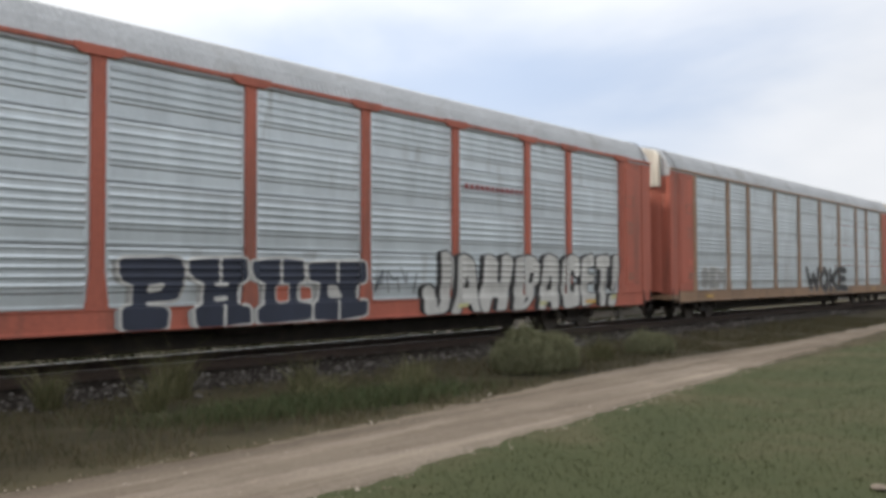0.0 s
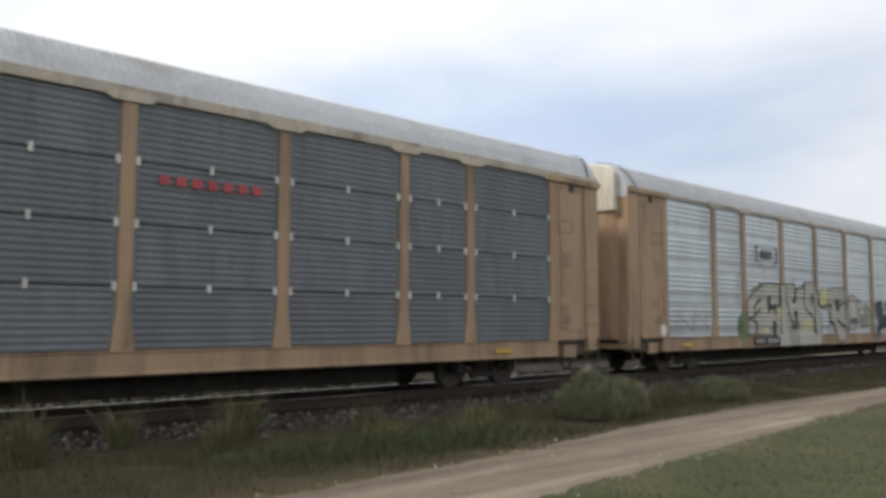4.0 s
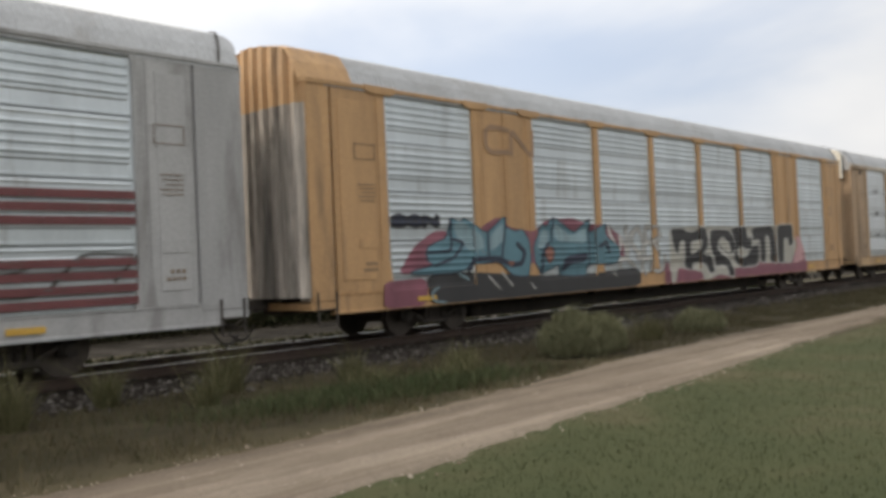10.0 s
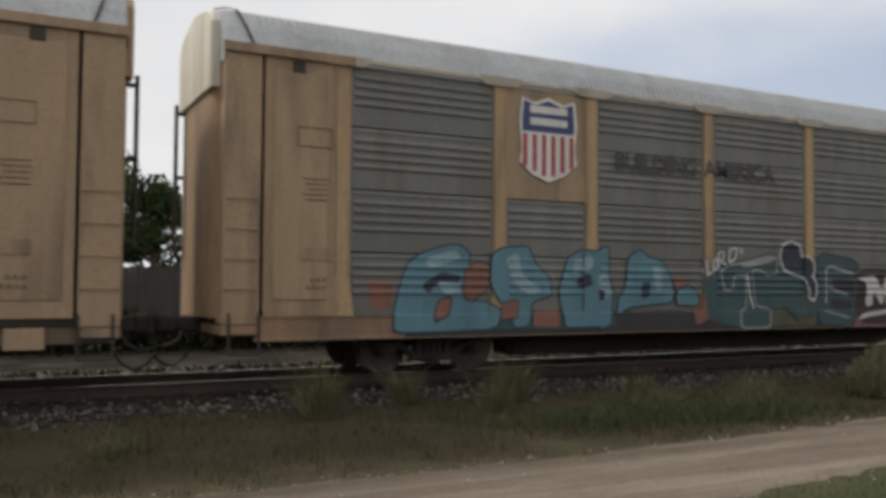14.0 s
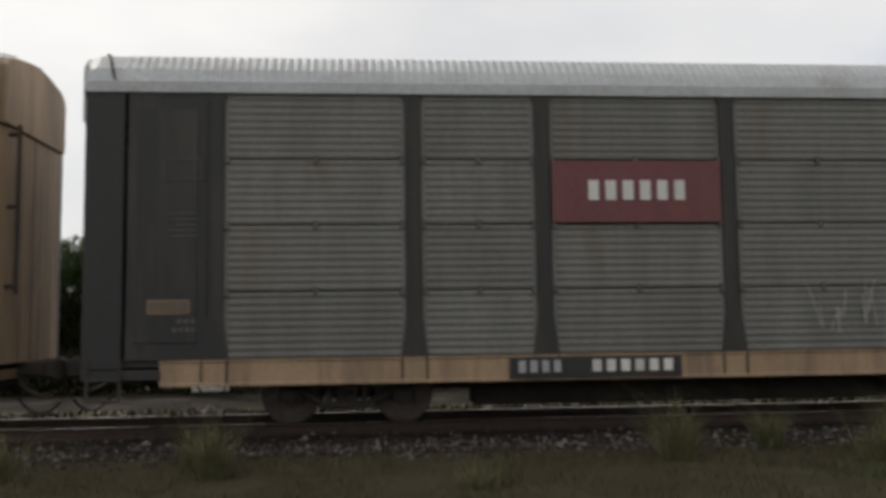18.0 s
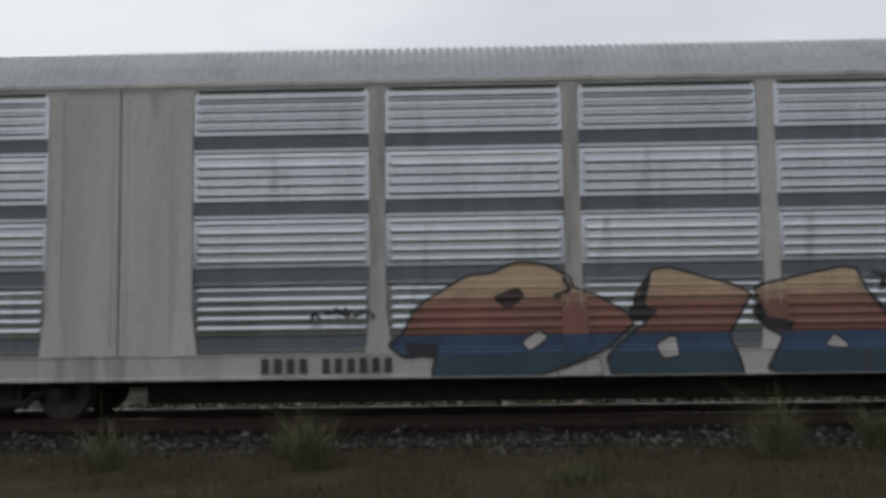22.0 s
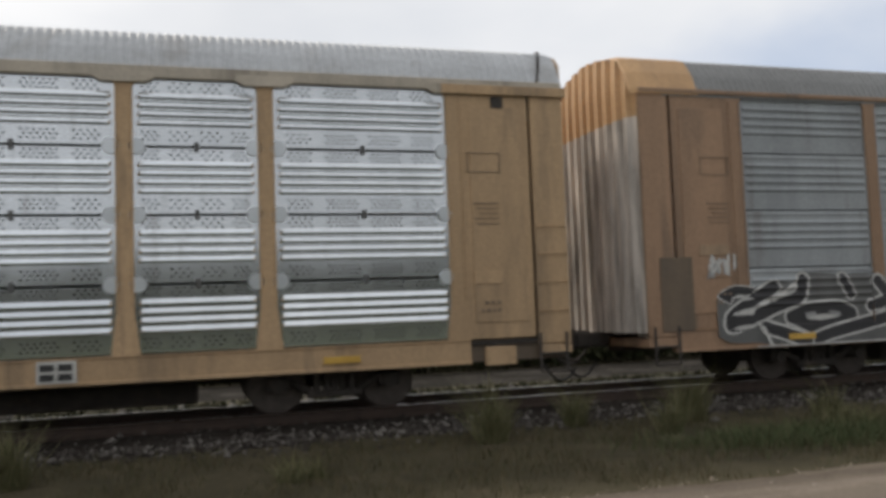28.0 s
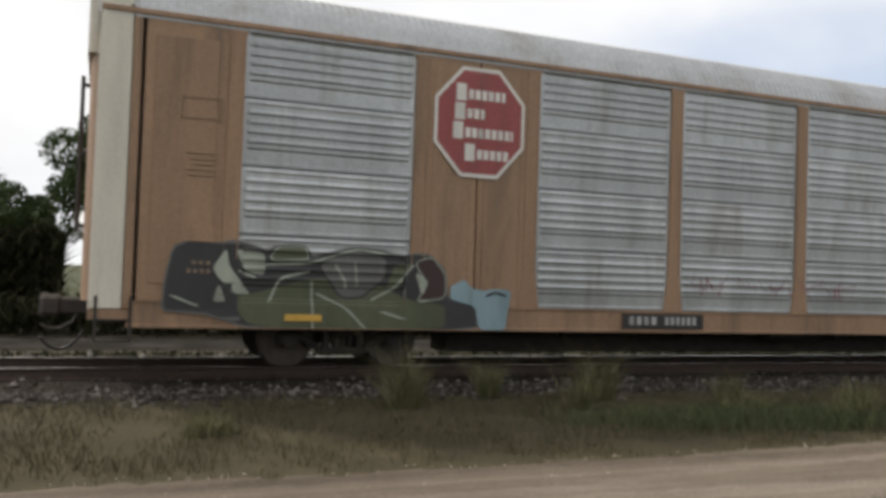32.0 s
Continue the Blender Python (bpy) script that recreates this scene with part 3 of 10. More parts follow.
def coupler_mesh():
    def make():
        bm = bmesh.new()
        add_box(bm, HALF - 0.5, HALF + 0.4, -0.16, 0.16, 0.62, 0.86, 0.03)
        add_box(bm, HALF + 0.36, HALF + 0.68, -0.2, 0.2, 0.58, 0.90, 0.06)
        add_box(bm, HALF + 0.55, HALF + 0.69, -0.24, -0.02, 0.55, 0.93, 0.05)
        pts = [(HALF + 0.1, -0.45, 0.72), (HALF + 0.22, -0.45, 0.46), (HALF + 0.42, -0.42, 0.35), (HALF + 0.56, -0.40, 0.36), (HALF + 0.68, -0.4, 0.42)]
        for a, b in zip(pts, pts[1:]):
            add_tube(bm, a, b, 0.028, 7)
        return from_bm("coupler", bm, M_UNDER)
    return cached("coupler", make)


def hose_mesh():
    """The brake hose that hangs from beside the coupler."""
    def make():
        bm = bmesh.new()
        pts = [Vector((HALF + 0.05 + 0.62 * q, -0.3 + 0.1 * q, 0.34 - 0.95 * q * (1 - q) - 0.1 * q)) for q in (0, 0.15, 0.3, 0.5, 0.7, 0.85, 1)]
        rings = []
        for i, p in enumerate(pts):
            d = (pts[min(i + 1, 6)] - pts[max(i - 1, 0)]).normalized()
            side = d.cross(Vector((0, 1, 0))).normalized()
            over = d.cross(side)
            rings.append([bm.verts.new(p + 0.024 * (side * math.cos(q * math.tau / 7) + over * math.sin(q * math.tau / 7))) for q in range(7)])
        for lo, hi in zip(rings, rings[1:]):
            for q in range(7):
                bm.faces.new((lo[q], lo[(q + 1) % 7], hi[(q + 1) % 7], hi[q]))
        bm.faces.new(rings[0])
        bm.faces.new(rings[-1][::-1])
        bmesh.ops.recalc_face_normals(bm, faces=bm.faces)
        return from_bm("brake_hose", bm, M_BLACK)
    return cached(("hose",), make)


def step_mesh(mat):
    """A sill step below each corner and a short ladder beside it."""
    def make():
        bm = bmesh.new()
        for x in (HALF - 0.55, HALF - 0.1):
            add_box(bm, x - 0.02, x + 0.02, -SIDE - 0.03, -SIDE - 0.015, 0.32, 0.95)
        for z in (0.33, 0.62):
            add_tube(bm, (HALF - 0.55, -SIDE - 0.02, z), (HALF - 0.1, -SIDE - 0.02, z), 0.016, 6)
        return from_bm("sill_step", bm, mat)
    return cached(("step", mat.name), make)


def rung_mesh(mat):
    def make():
        bm = bmesh.new()
        add_tube(bm, (-0.22, -0.035, 0), (0.22, -0.035, 0), 0.009, 6)
        for x in (-0.22, 0.22):
            add_box(bm, x - 0.015, x + 0.015, -0.042, 0, -0.014, 0.014)
        return from_bm("rung", bm, mat)
    return cached(("rung", mat.name), make)


def flashing_mesh():
    """The dark open seam that runs slanting down the roof's side to the corner."""
    def make():
        v, f = [], []
        line = ROOF_LINE[1:6]
        for i, (y, z) in enumerate(line):
            x = HALF - 0.42 + 0.38 * i / (len(line) - 1)
            for dx in (-0.02, 0.02):
                v.append((x + dx, y - 0.03, z + 0.035))
        f = [(2 * i, 2 * i + 1, 2 * i + 3, 2 * i + 2) for i in range(len(line) - 1)]
        bm = bmesh.new()
        bm.from_mesh(mesh_from("roof_flashing", v, f))
        bmesh.ops.solidify(bm, geom=bm.faces[:], thickness=0.012)
        return from_bm("roof_flashing", bm, M_UNDER)
    return cached(("flashing",), make)


def end_side(car, mat, s, rungs, edge, top, seam, door):
    """The solid plates beside the end doors: an inner plate with a pressed panel, a corner plate and its rungs."""
    j = 13.02 if mat in (M_WHITE_CAR, M_GREY) else 13.36
    wide = 0.43 if s < 0 else 0.2
    inner = box_mesh("end_plate", mat, 12.20, round(j - 0.02, 3), -SIDE + 0.005, -SIDE + 0.07, DECK_Z, top, 0.01)
    panel = box_mesh("pressed_panel", mat, 12.34, round(j - 0.16, 3), -SIDE - 0.012, -SIDE + 0.02, DECK_Z + 0.25, top - 0.25, 0.006)
    corner = box_mesh("corner_plate", mat, round(j + 0.03, 3), HALF if edge == mat else round(HALF - wide - 0.01, 3), -SIDE, -SIDE + 0.09, DECK_Z - 0.12, top, 0.014)
    if edge != mat:
        post = box_mesh("corner_post", edge, round(HALF - wide, 3), HALF, -SIDE - 0.006, -SIDE + 0.09, DECK_Z - 0.12, top + 0.3, 0.014)
        part("corner_post", post, car, label="cream painted corner post").scale = (s, 1, 1)
    ret = box_mesh("corner_return", door, HALF - 0.07, HALF - 0.005, -SIDE + 0.095, -1.18, DECK_Z - 0.1, top)
    for nm, me in (("end_plate", inner), ("pressed_panel", panel), ("corner_plate", corner), ("corner_return", ret)):
        part(nm, me, car).scale = (s, 1, 1)
    part("corner_return", ret, car).scale = (s, -1, 1)
    if j < 13.3:
        part("joint_strip", box_mesh("joint_strip", mat, 12.98, 13.07, -SIDE + 0.075, -SIDE + 0.088, DECK_Z, top), car).scale = (s, 1, 1)
    if mat in (M_TAN, M_YELLOW):
        part("eave_bracket", box_mesh("eave_bracket", mat, 11.9, HALF + 0.05, -SIDE - 0.055, -SIDE - 0.032, top - 0.06, top + 0.09, 0.008), car).scale = (s, 1, 1)
        part("hinge_block", box_mesh("hinge_block", M_UNDER, 12.72, 12.92, -SIDE - 0.02, -SIDE + 0.004, top - 0.27, top - 0.08, 0.008), car).scale = (s, 1, 1)
    if seam:
        part("roof_flashing", flashing_mesh(), car).scale = (s, 1, 1)
    if rungs < 0:
        part("ladder", ladder_mesh(mat), car, (s * 13.36, -SIDE, 0.12))
    for i in range(rungs):
        part("rung", rung_mesh(mat), car, (s * (13.5 if j < 13.3 else 13.67), -SIDE, 1.3 + 0.45 * i))


def ladder_mesh(mat):
    """A side ladder of two flat rails with round rungs, standing off the plate."""
    def make():
        bm = bmesh.new()
        for x in (-0.24, 0.24):
            add_box(bm, x - 0.018, x + 0.018, -0.085, -0.06, 0.0, 2.3)
            for z in (0.75, 2.2):
                add_box(bm, x - 0.014, x + 0.014, -0.06, 0.0, z - 0.02, z + 0.02)
        for i in range(6):
            add_tube(bm, (-0.24, -0.07, 0.12 + 0.42 * i), (0.24, -0.07, 0.12 + 0.42 * i), 0.014, 6)
        return from_bm("ladder", bm, mat)
    return cached(("ladder", mat.name), make)


def sill_mesh(mat, reach):
    def make():
        v, f = [], []
        prof = [(-SIDE - 0.006, DECK_Z), (-SIDE - 0.006, DECK_Z - 0.025), (-SIDE + 0.012, DECK_Z - 0.035), (-SIDE + 0.012, SILL_Z + 0.05),
                (-SIDE - 0.006, SILL_Z + 0.04), (-SIDE - 0.006, SILL_Z), (-SIDE + 0.12, SILL_Z), (-SIDE + 0.12, DECK_Z)]
        xs = (-reach, reach)
        for x in xs:
            v += [(x, y, z) for y, z in prof]
        n = len(prof)
        f = [(i, (i + 1) % n, (i + 1) % n + n, i + n) for i in range(n)] + [tuple(range(n))[::-1], tuple(range(n, 2 * n))]
        return mesh_from("side_sill", v, f, mat)
    return cached(("sill", mat.name, reach), make)


def flat_mesh(name, pts, mat, thick=0.004):
    """A thin plate of the given outline in x-z."""
    n = len(pts)
    v = [(x, 0, z) for x, z in pts] + [(x, thick, z) for x, z in pts]
    f = [tuple(range(n)), tuple(range(2 * n - 1, n - 1, -1))] + [(i, i + n, (i + 1) % n + n, (i + 1) % n) for i in range(n)]
    return mesh_from(name, v, f, mat)


def plate(name, car, u0, u1, z0, z1, mat, y=0.0, label=""):
    """A plate on the car's side between two distances from its leading end; y counts out from the posts' faces."""
    a, b = 13.5 - u1, 13.5 - u0
    me = box_mesh(name, mat, 0, round(b - a, 3), 0, 0.012, 0, round(z1 - z0, 3), 0.002)
    return part(name, me, car, (a, -SIDE - y - 0.012, z0), label)


def bars(car, u0, u1, z0, z1, n, mat, y=0.016, name="marking_bar"):
    """Illegible or withheld lettering as a row of plain bars."""
    w = (u1 - u0) / n
    for i in range(n):
        plate(name, car, u0 + w * i + 0.2 * w, u0 + w * (i + 1) - 0.2 * w, z0, z1, mat, y)


def letter(car, text, u0, u1, z0, z1, mat, y=0.016, shear=0.0, label=""):
    me = word_mesh("lettering", text, abs(u1 - u0), z1 - z0, mat, 0.02, shear)
    return part("lettering", me, car, (13.5 - u1, -SIDE - y, z0), label)


SEED = [11]
STROKES = {
    "A": "0,0 .5,1 1,0;.22,.4 .78,.4", "B": "0,0 0,1 .7,1 .9,.75 .6,.52 0,.52;.6,.52 1,.25 .7,0 0,0", "C": "1,.85 .6,1 .1,.8 .1,.2 .6,0 1,.15",
    "D": "0,0 0,1 .6,1 1,.7 1,.3 .6,0 0,0", "E": "1,1 0,1 0,0 1,0;0,.52 .8,.52", "F": "1,1 0,1 0,0;0,.55 .75,.55",
    "G": "1,.85 .55,1 .05,.75 .05,.25 .55,0 1,.2 1,.5 .6,.5", "H": "0,0 0,1;1,0 1,1;0,.5 1,.5", "I": ".5,0 .5,1", "J": ".9,1 .9,.25 .5,0 .1,.2",
    "K": "0,0 0,1;1,1 0,.45;.25,.55 1,0", "L": "0,1 0,0 1,0", "M": "0,0 .1,1 .5,.4 .9,1 1,0", "N": "0,0 0,1 1,0 1,1",
    "O": ".5,1 .05,.75 .05,.25 .5,0 .95,.25 .95,.75 .5,1", "P": "0,0 0,1 .7,1 1,.75 .7,.48 0,.48", "R": "0,0 0,1 .7,1 1,.75 .7,.5 0,.5;.5,.5 1,0",
    "S": ".95,.85 .5,1 .05,.78 .2,.55 .8,.45 .95,.2 .5,0 .05,.15", "T": "0,1 1,1;.5,1 .5,0", "U": "0,1 0,.25 .5,0 1,.25 1,1", "W": "0,1 .25,0 .5,.7 .75,0 1,1",
    "e": ".1,.5 .9,.56 .8,.9 .4,1 .08,.6 .15,.2 .5,0 1,.15", "d": ".8,1 .92,.05;.9,.4 .5,.62 .1,.4 .3,.05 .9,.15", "v": "0,.85 .4,0 .8,.95", "u": "0,.85 .1,.2 .45,0 .8,.3 .9,.88;.9,.88 1,0",
    "X": "0,0 1,1;0,1 1,0", "Y": "0,1 .5,.5 1,1;.5,.5 .5,0", "Z": "0,1 1,1 0,0 1,0", "V": "0,1 .5,0 1,1", "!": ".5,1 .5,.35;.5,.08 .5,0"}


def strokes_of(ch):
    return [[tuple(float(q) for q in p.split(",")) for p in line.split()] for line in STROKES[ch].split(";")]


SKIN = {}


def relief(style):
    """How far the car's side lies behind the posts' faces, against height: sill, then the pressed sheets."""
    def make():
        zs, ys = [-1.0, DECK_Z - 0.003], [0.0, 0.0]
        for r in range(ROWS):
            for q, d in sheet_profile(style):
                zs.append(DECK_Z + (r + q) * sheet_of(style))
                ys.append(0.035 - d)
        return np.array(zs + [9.0]), np.array(ys + [0.035])
    return cached(("relief", style), make)


def paint_mesh(name, test, x0, x1, z0, z1, mat, car, ox, oz):
    """A coat of paint over the car's side where test(x, z) is below zero: it follows the ribs of the sheets and lies flat on posts and plates."""
    style, flats = SKIN[car.name]
    kz, ky = relief(style)
    grid = np.linspace(z0, z1, max(6, int((z1 - z0) / 0.026)) + 1)
    marks = kz[(kz - oz > z0 + 0.004) & (kz - oz < z1 - 0.004)] - oz
    keep = [g for g in grid[1:-1] if not len(marks) or np.abs(marks - g).min() > 0.008]
    rows = np.array(sorted([z0, z1, *marks, *keep]))
    step = 0.014
    xs = np.arange(x0, x1 + step, step)
    bare = np.full(len(xs), 9.0)
    for a, b in flats:
        bare = np.minimum(bare, np.maximum(a - ox - xs, xs + ox - b))
    verts, faces = [], []
    for flat in (True, False):
        region = bare if flat else -bare
        if region.min() > 0:
            continue
        before = []

        def vert(x, z):
            verts.append((x, (-0.014 if abs(x + ox) > 12.15 else 0.0) if flat else float(np.interp(z + oz, kz, ky)), z))
            return len(verts) - 1
        for z in rows:
            dist = np.maximum(np.maximum(test(xs, z), region), np.abs(xs + ox) - HALF + 0.015)
            inside = dist <= 0
            inside[0] = inside[-1] = False
            cut = np.flatnonzero(np.diff(inside.astype(int)))
            edge = []
            for c in cut:
                gap = dist[c + 1] - dist[c]
                edge.append(xs[c] + (min(1.0, max(0.0, -dist[c] / gap)) if abs(gap) > 1e-9 else 0.5) * step)
            now = [dict(a=p, b=q, va=vert(p, z), vb=vert(q, z), z=z) for p, q in zip(edge[::2], edge[1::2])]
            for low in before:
                low["up"] = [r for r in now if r["a"] < low["b"] and r["b"] > low["a"]]
            for r in now:
                r["down"] = [low for low in before if r["a"] < low["b"] and r["b"] > low["a"]]
            for low in before:
                ups = low["up"]
                line = [low["va"]] + [vert((p["b"] + q["a"]) / 2, low["z"]) for p, q in zip(ups, ups[1:])] + [low["vb"]]
                for i, r in enumerate(ups):
                    if len(r["down"]) == 1:
                        faces.append((line[i], line[i + 1], r["vb"], r["va"]))
                    else:
                        if "marks" not in r:
                            ds = r["down"]
                            r["marks"] = [r["va"]] + [vert((p["b"] + q["a"]) / 2, z) for p, q in zip(ds, ds[1:])] + [r["vb"]]
                        j = [low is q for q in r["down"]].index(True)
                        faces.append((line[i], line[i + 1], r["marks"][j + 1], r["marks"][j]))
            before = now
    used = sorted({i for f in faces for i in f})
    at = {i: j for j, i in enumerate(used)}
    return mesh_from(name, [verts[i] for i in used], [tuple(at[i] for i in f) for f in faces], mat)


def stroke_mesh(name, lines, half, top, mat, jag, car, ox, oz, low=0.0):
    """Fat strokes along some lines, cut off at z = 0 and top; jag squares their ends."""
    segs = []
    for line in lines:
        for i, (p, q) in enumerate(zip(line, line[1:])):
            a, b = np.array(p), np.array(q)
            d = (b - a) / max(1e-6, np.linalg.norm(b - a))
            if jag and i == 0:
                a = a - d * half * 0.5
            if jag and i == len(line) - 2:
                b = b + d * half * 0.5
            segs.append((a, b))
    ends = np.array(segs).reshape(-1, 2)

    def test(xs, z):
        dist = np.full(len(xs), 9.0)
        for a, b in segs:
            ab = b - a
            t = np.clip(((xs - a[0]) * ab[0] + (z - a[1]) * ab[1]) / max(1e-9, ab @ ab), 0, 1)
            dx, dz = xs - a[0] - t * ab[0], z - a[1] - t * ab[1]
            dist = np.minimum(dist, np.maximum(np.abs(dx), np.abs(dz)) if jag else np.hypot(dx, dz))
        return dist - half
    z0, z1 = max(low, ends[:, 1].min() - half + 0.001), min(top, ends[:, 1].max() + half - 0.001)
    return paint_mesh(name, test, ends[:, 0].min() - half - 0.03, ends[:, 0].max() + half + 0.03, z0, z1, mat, car, ox, oz)


def patch(car, name, u0, u1, z0, z1, mat, lift=0.006, ragged=0.0, seed=1, label=""):
    """A patch of spray paint with a ragged upper edge."""
    w, h, x0 = u1 - u0, z1 - z0, 13.5 - u1
    rnd = random.Random(seed)
    n = max(3, int(w / 0.3))
    ks = [w * i / n for i in range(n + 1)]
    vs = [h * (1 - ragged * rnd.random()) for _ in ks]

    def test(xs, z):
        return np.maximum(np.maximum(-xs, xs - w), z - np.interp(xs, ks, vs))
    return part(name, paint_mesh(name, test, -0.03, w + 0.03, 0.0, h, mat, car, x0, z0), car, (x0, -SIDE - lift, z0), label)


def graffiti(car, text, u0, u1, z0, z1, fill, line, jitter=0.25, wave=0.5, glow=None, fat=0.15, rim=0.04):
    """A painted word across sheets and posts: each letter a fat stroke with an outline, lying over the one before."""
    SEED[0] += 7
    rnd = random.Random(SEED[0])
    w, h, x0 = u1 - u0, z1 - z0, 13.5 - u1
    jag = wave < 0.3
    if glow:
        patch(car, "graffiti_background", u0, u1, z0 + 0.02, z1, glow, 0.007, 0.3, SEED[0])
    wide = [0.55 if c in "I!" else 0.8 if c in "v" else (1.25 if c in "MW" else 1.0) for c in text]
    unit = w / sum(wide)
    half = min(fat, unit * 0.26, h * (0.14 if fat < 0.3 else 0.19))
    pen = 0.0
    for i, (c, cw) in enumerate(zip(text, wide)):
        cell = unit * cw
        lean, rise, sx = rnd.uniform(-1, 1) * jitter * 0.35, rnd.uniform(-1, 1) * jitter * 0.12 * h, 1 + rnd.uniform(-0.2, 0.5) * jitter
        ext = 1 + jitter * rnd.uniform(0, 0.35)
        lines = []
        for stroke in strokes_of(c):
            steps = 1 if jag else 3
            fine = [(p[0] + (q[0] - p[0]) * k / steps, p[1] + (q[1] - p[1]) * k / steps) for p, q in zip(stroke, stroke[1:]) for k in range(steps)] + [stroke[-1]]
            pts = []
            for px, pz in fine:
                bend = wave * 0.10 * math.sin(pz * 5 + i * 1.9) + lean * (pz - 0.5)
                sag = wave * 0.06 * math.sin(px * 4 + i * 2.3)
                xx = cell * 0.5 + ((px - 0.5) * sx + bend) * max(0.05, cell - 2.2 * half)
                pts.append((xx, half + rim + (pz + sag) * (h - 2 * half - 2 * rim) * (ext if pz > 0.9 else 1) + rise))
            lines.append(pts)
        y = -SIDE - 0.010 - 0.0018 * i
        shape = part("graffiti_letter", stroke_mesh("graffiti_letter", lines, half + rim, h * 1.06, line, jag, car, x0 + pen, z0), car, (x0 + pen, y, z0))
        part("letter_fill", stroke_mesh("letter_fill", lines, half, h * 1.04, fill, jag, car, x0 + pen, z0), shape, (0, -0.0006, 0))
        pen += cell


def points_of(path, w, h):
    return [tuple(float(q) * k for q, k in zip(p.split(","), (w, h))) for p in path.split()]


def eased(pts, closed, times):
    """A path with its corners cut, as a sprayed line rounds them."""
    for _ in range(times):
        pairs = list(zip(pts, pts[1:] + pts[:1] if closed else pts[1:]))
        cut = [tuple(p * (1 - k) + q * k for p, q in zip(a, b)) for a, b in pairs for k in (0.13, 0.87)]
        pts = cut if closed else [pts[0]] + cut[1:-1] + [pts[-1]]
    return pts


def outlined(car, name, path, u0, u1, z0, z1, fill, line=None, rim=0.03, lift=0.012, parent=None, soft=0):
    """A painted shape whose outline is a path in its own cell, with a rim of another colour."""
    w, h, x0 = u1 - u0, z1 - z0, 13.5 - u1
    ring = np.array(eased(points_of(path, w, h), True, soft))
    a, b = ring, np.roll(ring, -1, axis=0)

    def test_for(grow):
        def test(xs, z):
            dist, odd = np.full(len(xs), 9.0), np.zeros(len(xs), bool)
            for p, q in zip(a, b):
                d = q - p
                t = np.clip(((xs - p[0]) * d[0] + (z - p[1]) * d[1]) / max(1e-9, d @ d), 0, 1)
                dist = np.minimum(dist, np.hypot(xs - p[0] - t * d[0], z - p[1] - t * d[1]))
                if (p[1] > z) != (q[1] > z):
                    odd ^= xs < p[0] + (z - p[1]) / d[1] * d[0]
            return np.where(odd, -dist, dist) - grow
        return test
    lo, hi, left, right = ring[:, 1].min(), ring[:, 1].max(), ring[:, 0].min(), ring[:, 0].max()
    if line:
        me = paint_mesh(name, test_for(rim), left - rim - 0.05, right + rim + 0.05, max(lo - rim, 0.53 - z0) + 0.001, hi + rim - 0.001, line, car, x0, z0)
        parent = part(name, me, car, (x0, -SIDE - lift, z0))
    me = paint_mesh("letter_fill", test_for(0.0), left - 0.05, right + 0.05, max(lo, 0.53 - z0) + 0.001, hi - 0.001, fill, car, x0, z0)
    return part("letter_fill" if parent else name, me, parent or car, (0, -0.0005, 0) if parent else (x0, -SIDE - lift, z0))


def blot(car, path, u0, u1, z0, z1, fill, line, rim, lift):
    """A sprayed letter or patch with eased corners, rimmed where line is given."""
    return outlined(car, "graffiti_letter" if line else "graffiti_shape", path, u0, u1, z0, z1, fill, line, rim, lift, soft=1)


def sunset(car, path, u0, u1, z0, z1, lift):
    """A rimmed letter filled with level bands of teal, blue, brick red and peach."""
    w, h, x0 = u1 - u0, z1 - z0, 13.5 - u1
    letter_part = outlined(car, "graffiti_letter", path, u0, u1, z0, z1, S_PEACH, S_BLACK, 0.04, lift, soft=1)
    ring = np.array(eased(points_of(path, w, h), True, 1))
    nxt = np.roll(ring, -1, axis=0)

    def test(xs, z):
        dist, odd = np.full(len(xs), 9.0), np.zeros(len(xs), bool)
        for p, q in zip(ring, nxt):
            d = q - p
            t = np.clip(((xs - p[0]) * d[0] + (z - p[1]) * d[1]) / max(1e-9, d @ d), 0, 1)
            dist = np.minimum(dist, np.hypot(xs - p[0] - t * d[0], z - p[1] - t * d[1]))
            if (p[1] > z) != (q[1] > z):
                odd ^= xs < p[0] + (z - p[1]) / d[1] * d[0]
        return np.where(odd, -dist, dist)
    for lo, hi, mat in ((0.531, 0.85, S_DEEP), (0.85, 1.13, S_BLUE), (1.13, 1.60, S_BRICK), (1.60, 1.60 + 0.14, S_ORANGE)):
        lo, hi = max(lo, z0 + ring[:, 1].min() + 0.002) - z0, min(hi, z1) - z0
        me = paint_mesh("colour_band", test, ring[:, 0].min() - 0.05, ring[:, 0].max() + 0.05, lo, hi, mat, car, x0, z0)
        part("colour_band", me, letter_part, (0, -0.0008, 0))


def spray_line(car, path, u0, u1, z0, z1, half, mat, lift):
    """One line of spray that follows the side's ribs."""
    w, h, x0 = u1 - u0, z1 - z0, 13.5 - u1
    pts = eased(points_of(path, w, h), False, 2)
    me = stroke_mesh("graffiti_line", [pts], half, h + half, mat, False, car, x0, z0, low=max(-half, 0.53 - z0))
    return part("graffiti_line", me, car, (x0, -SIDE - lift, z0))


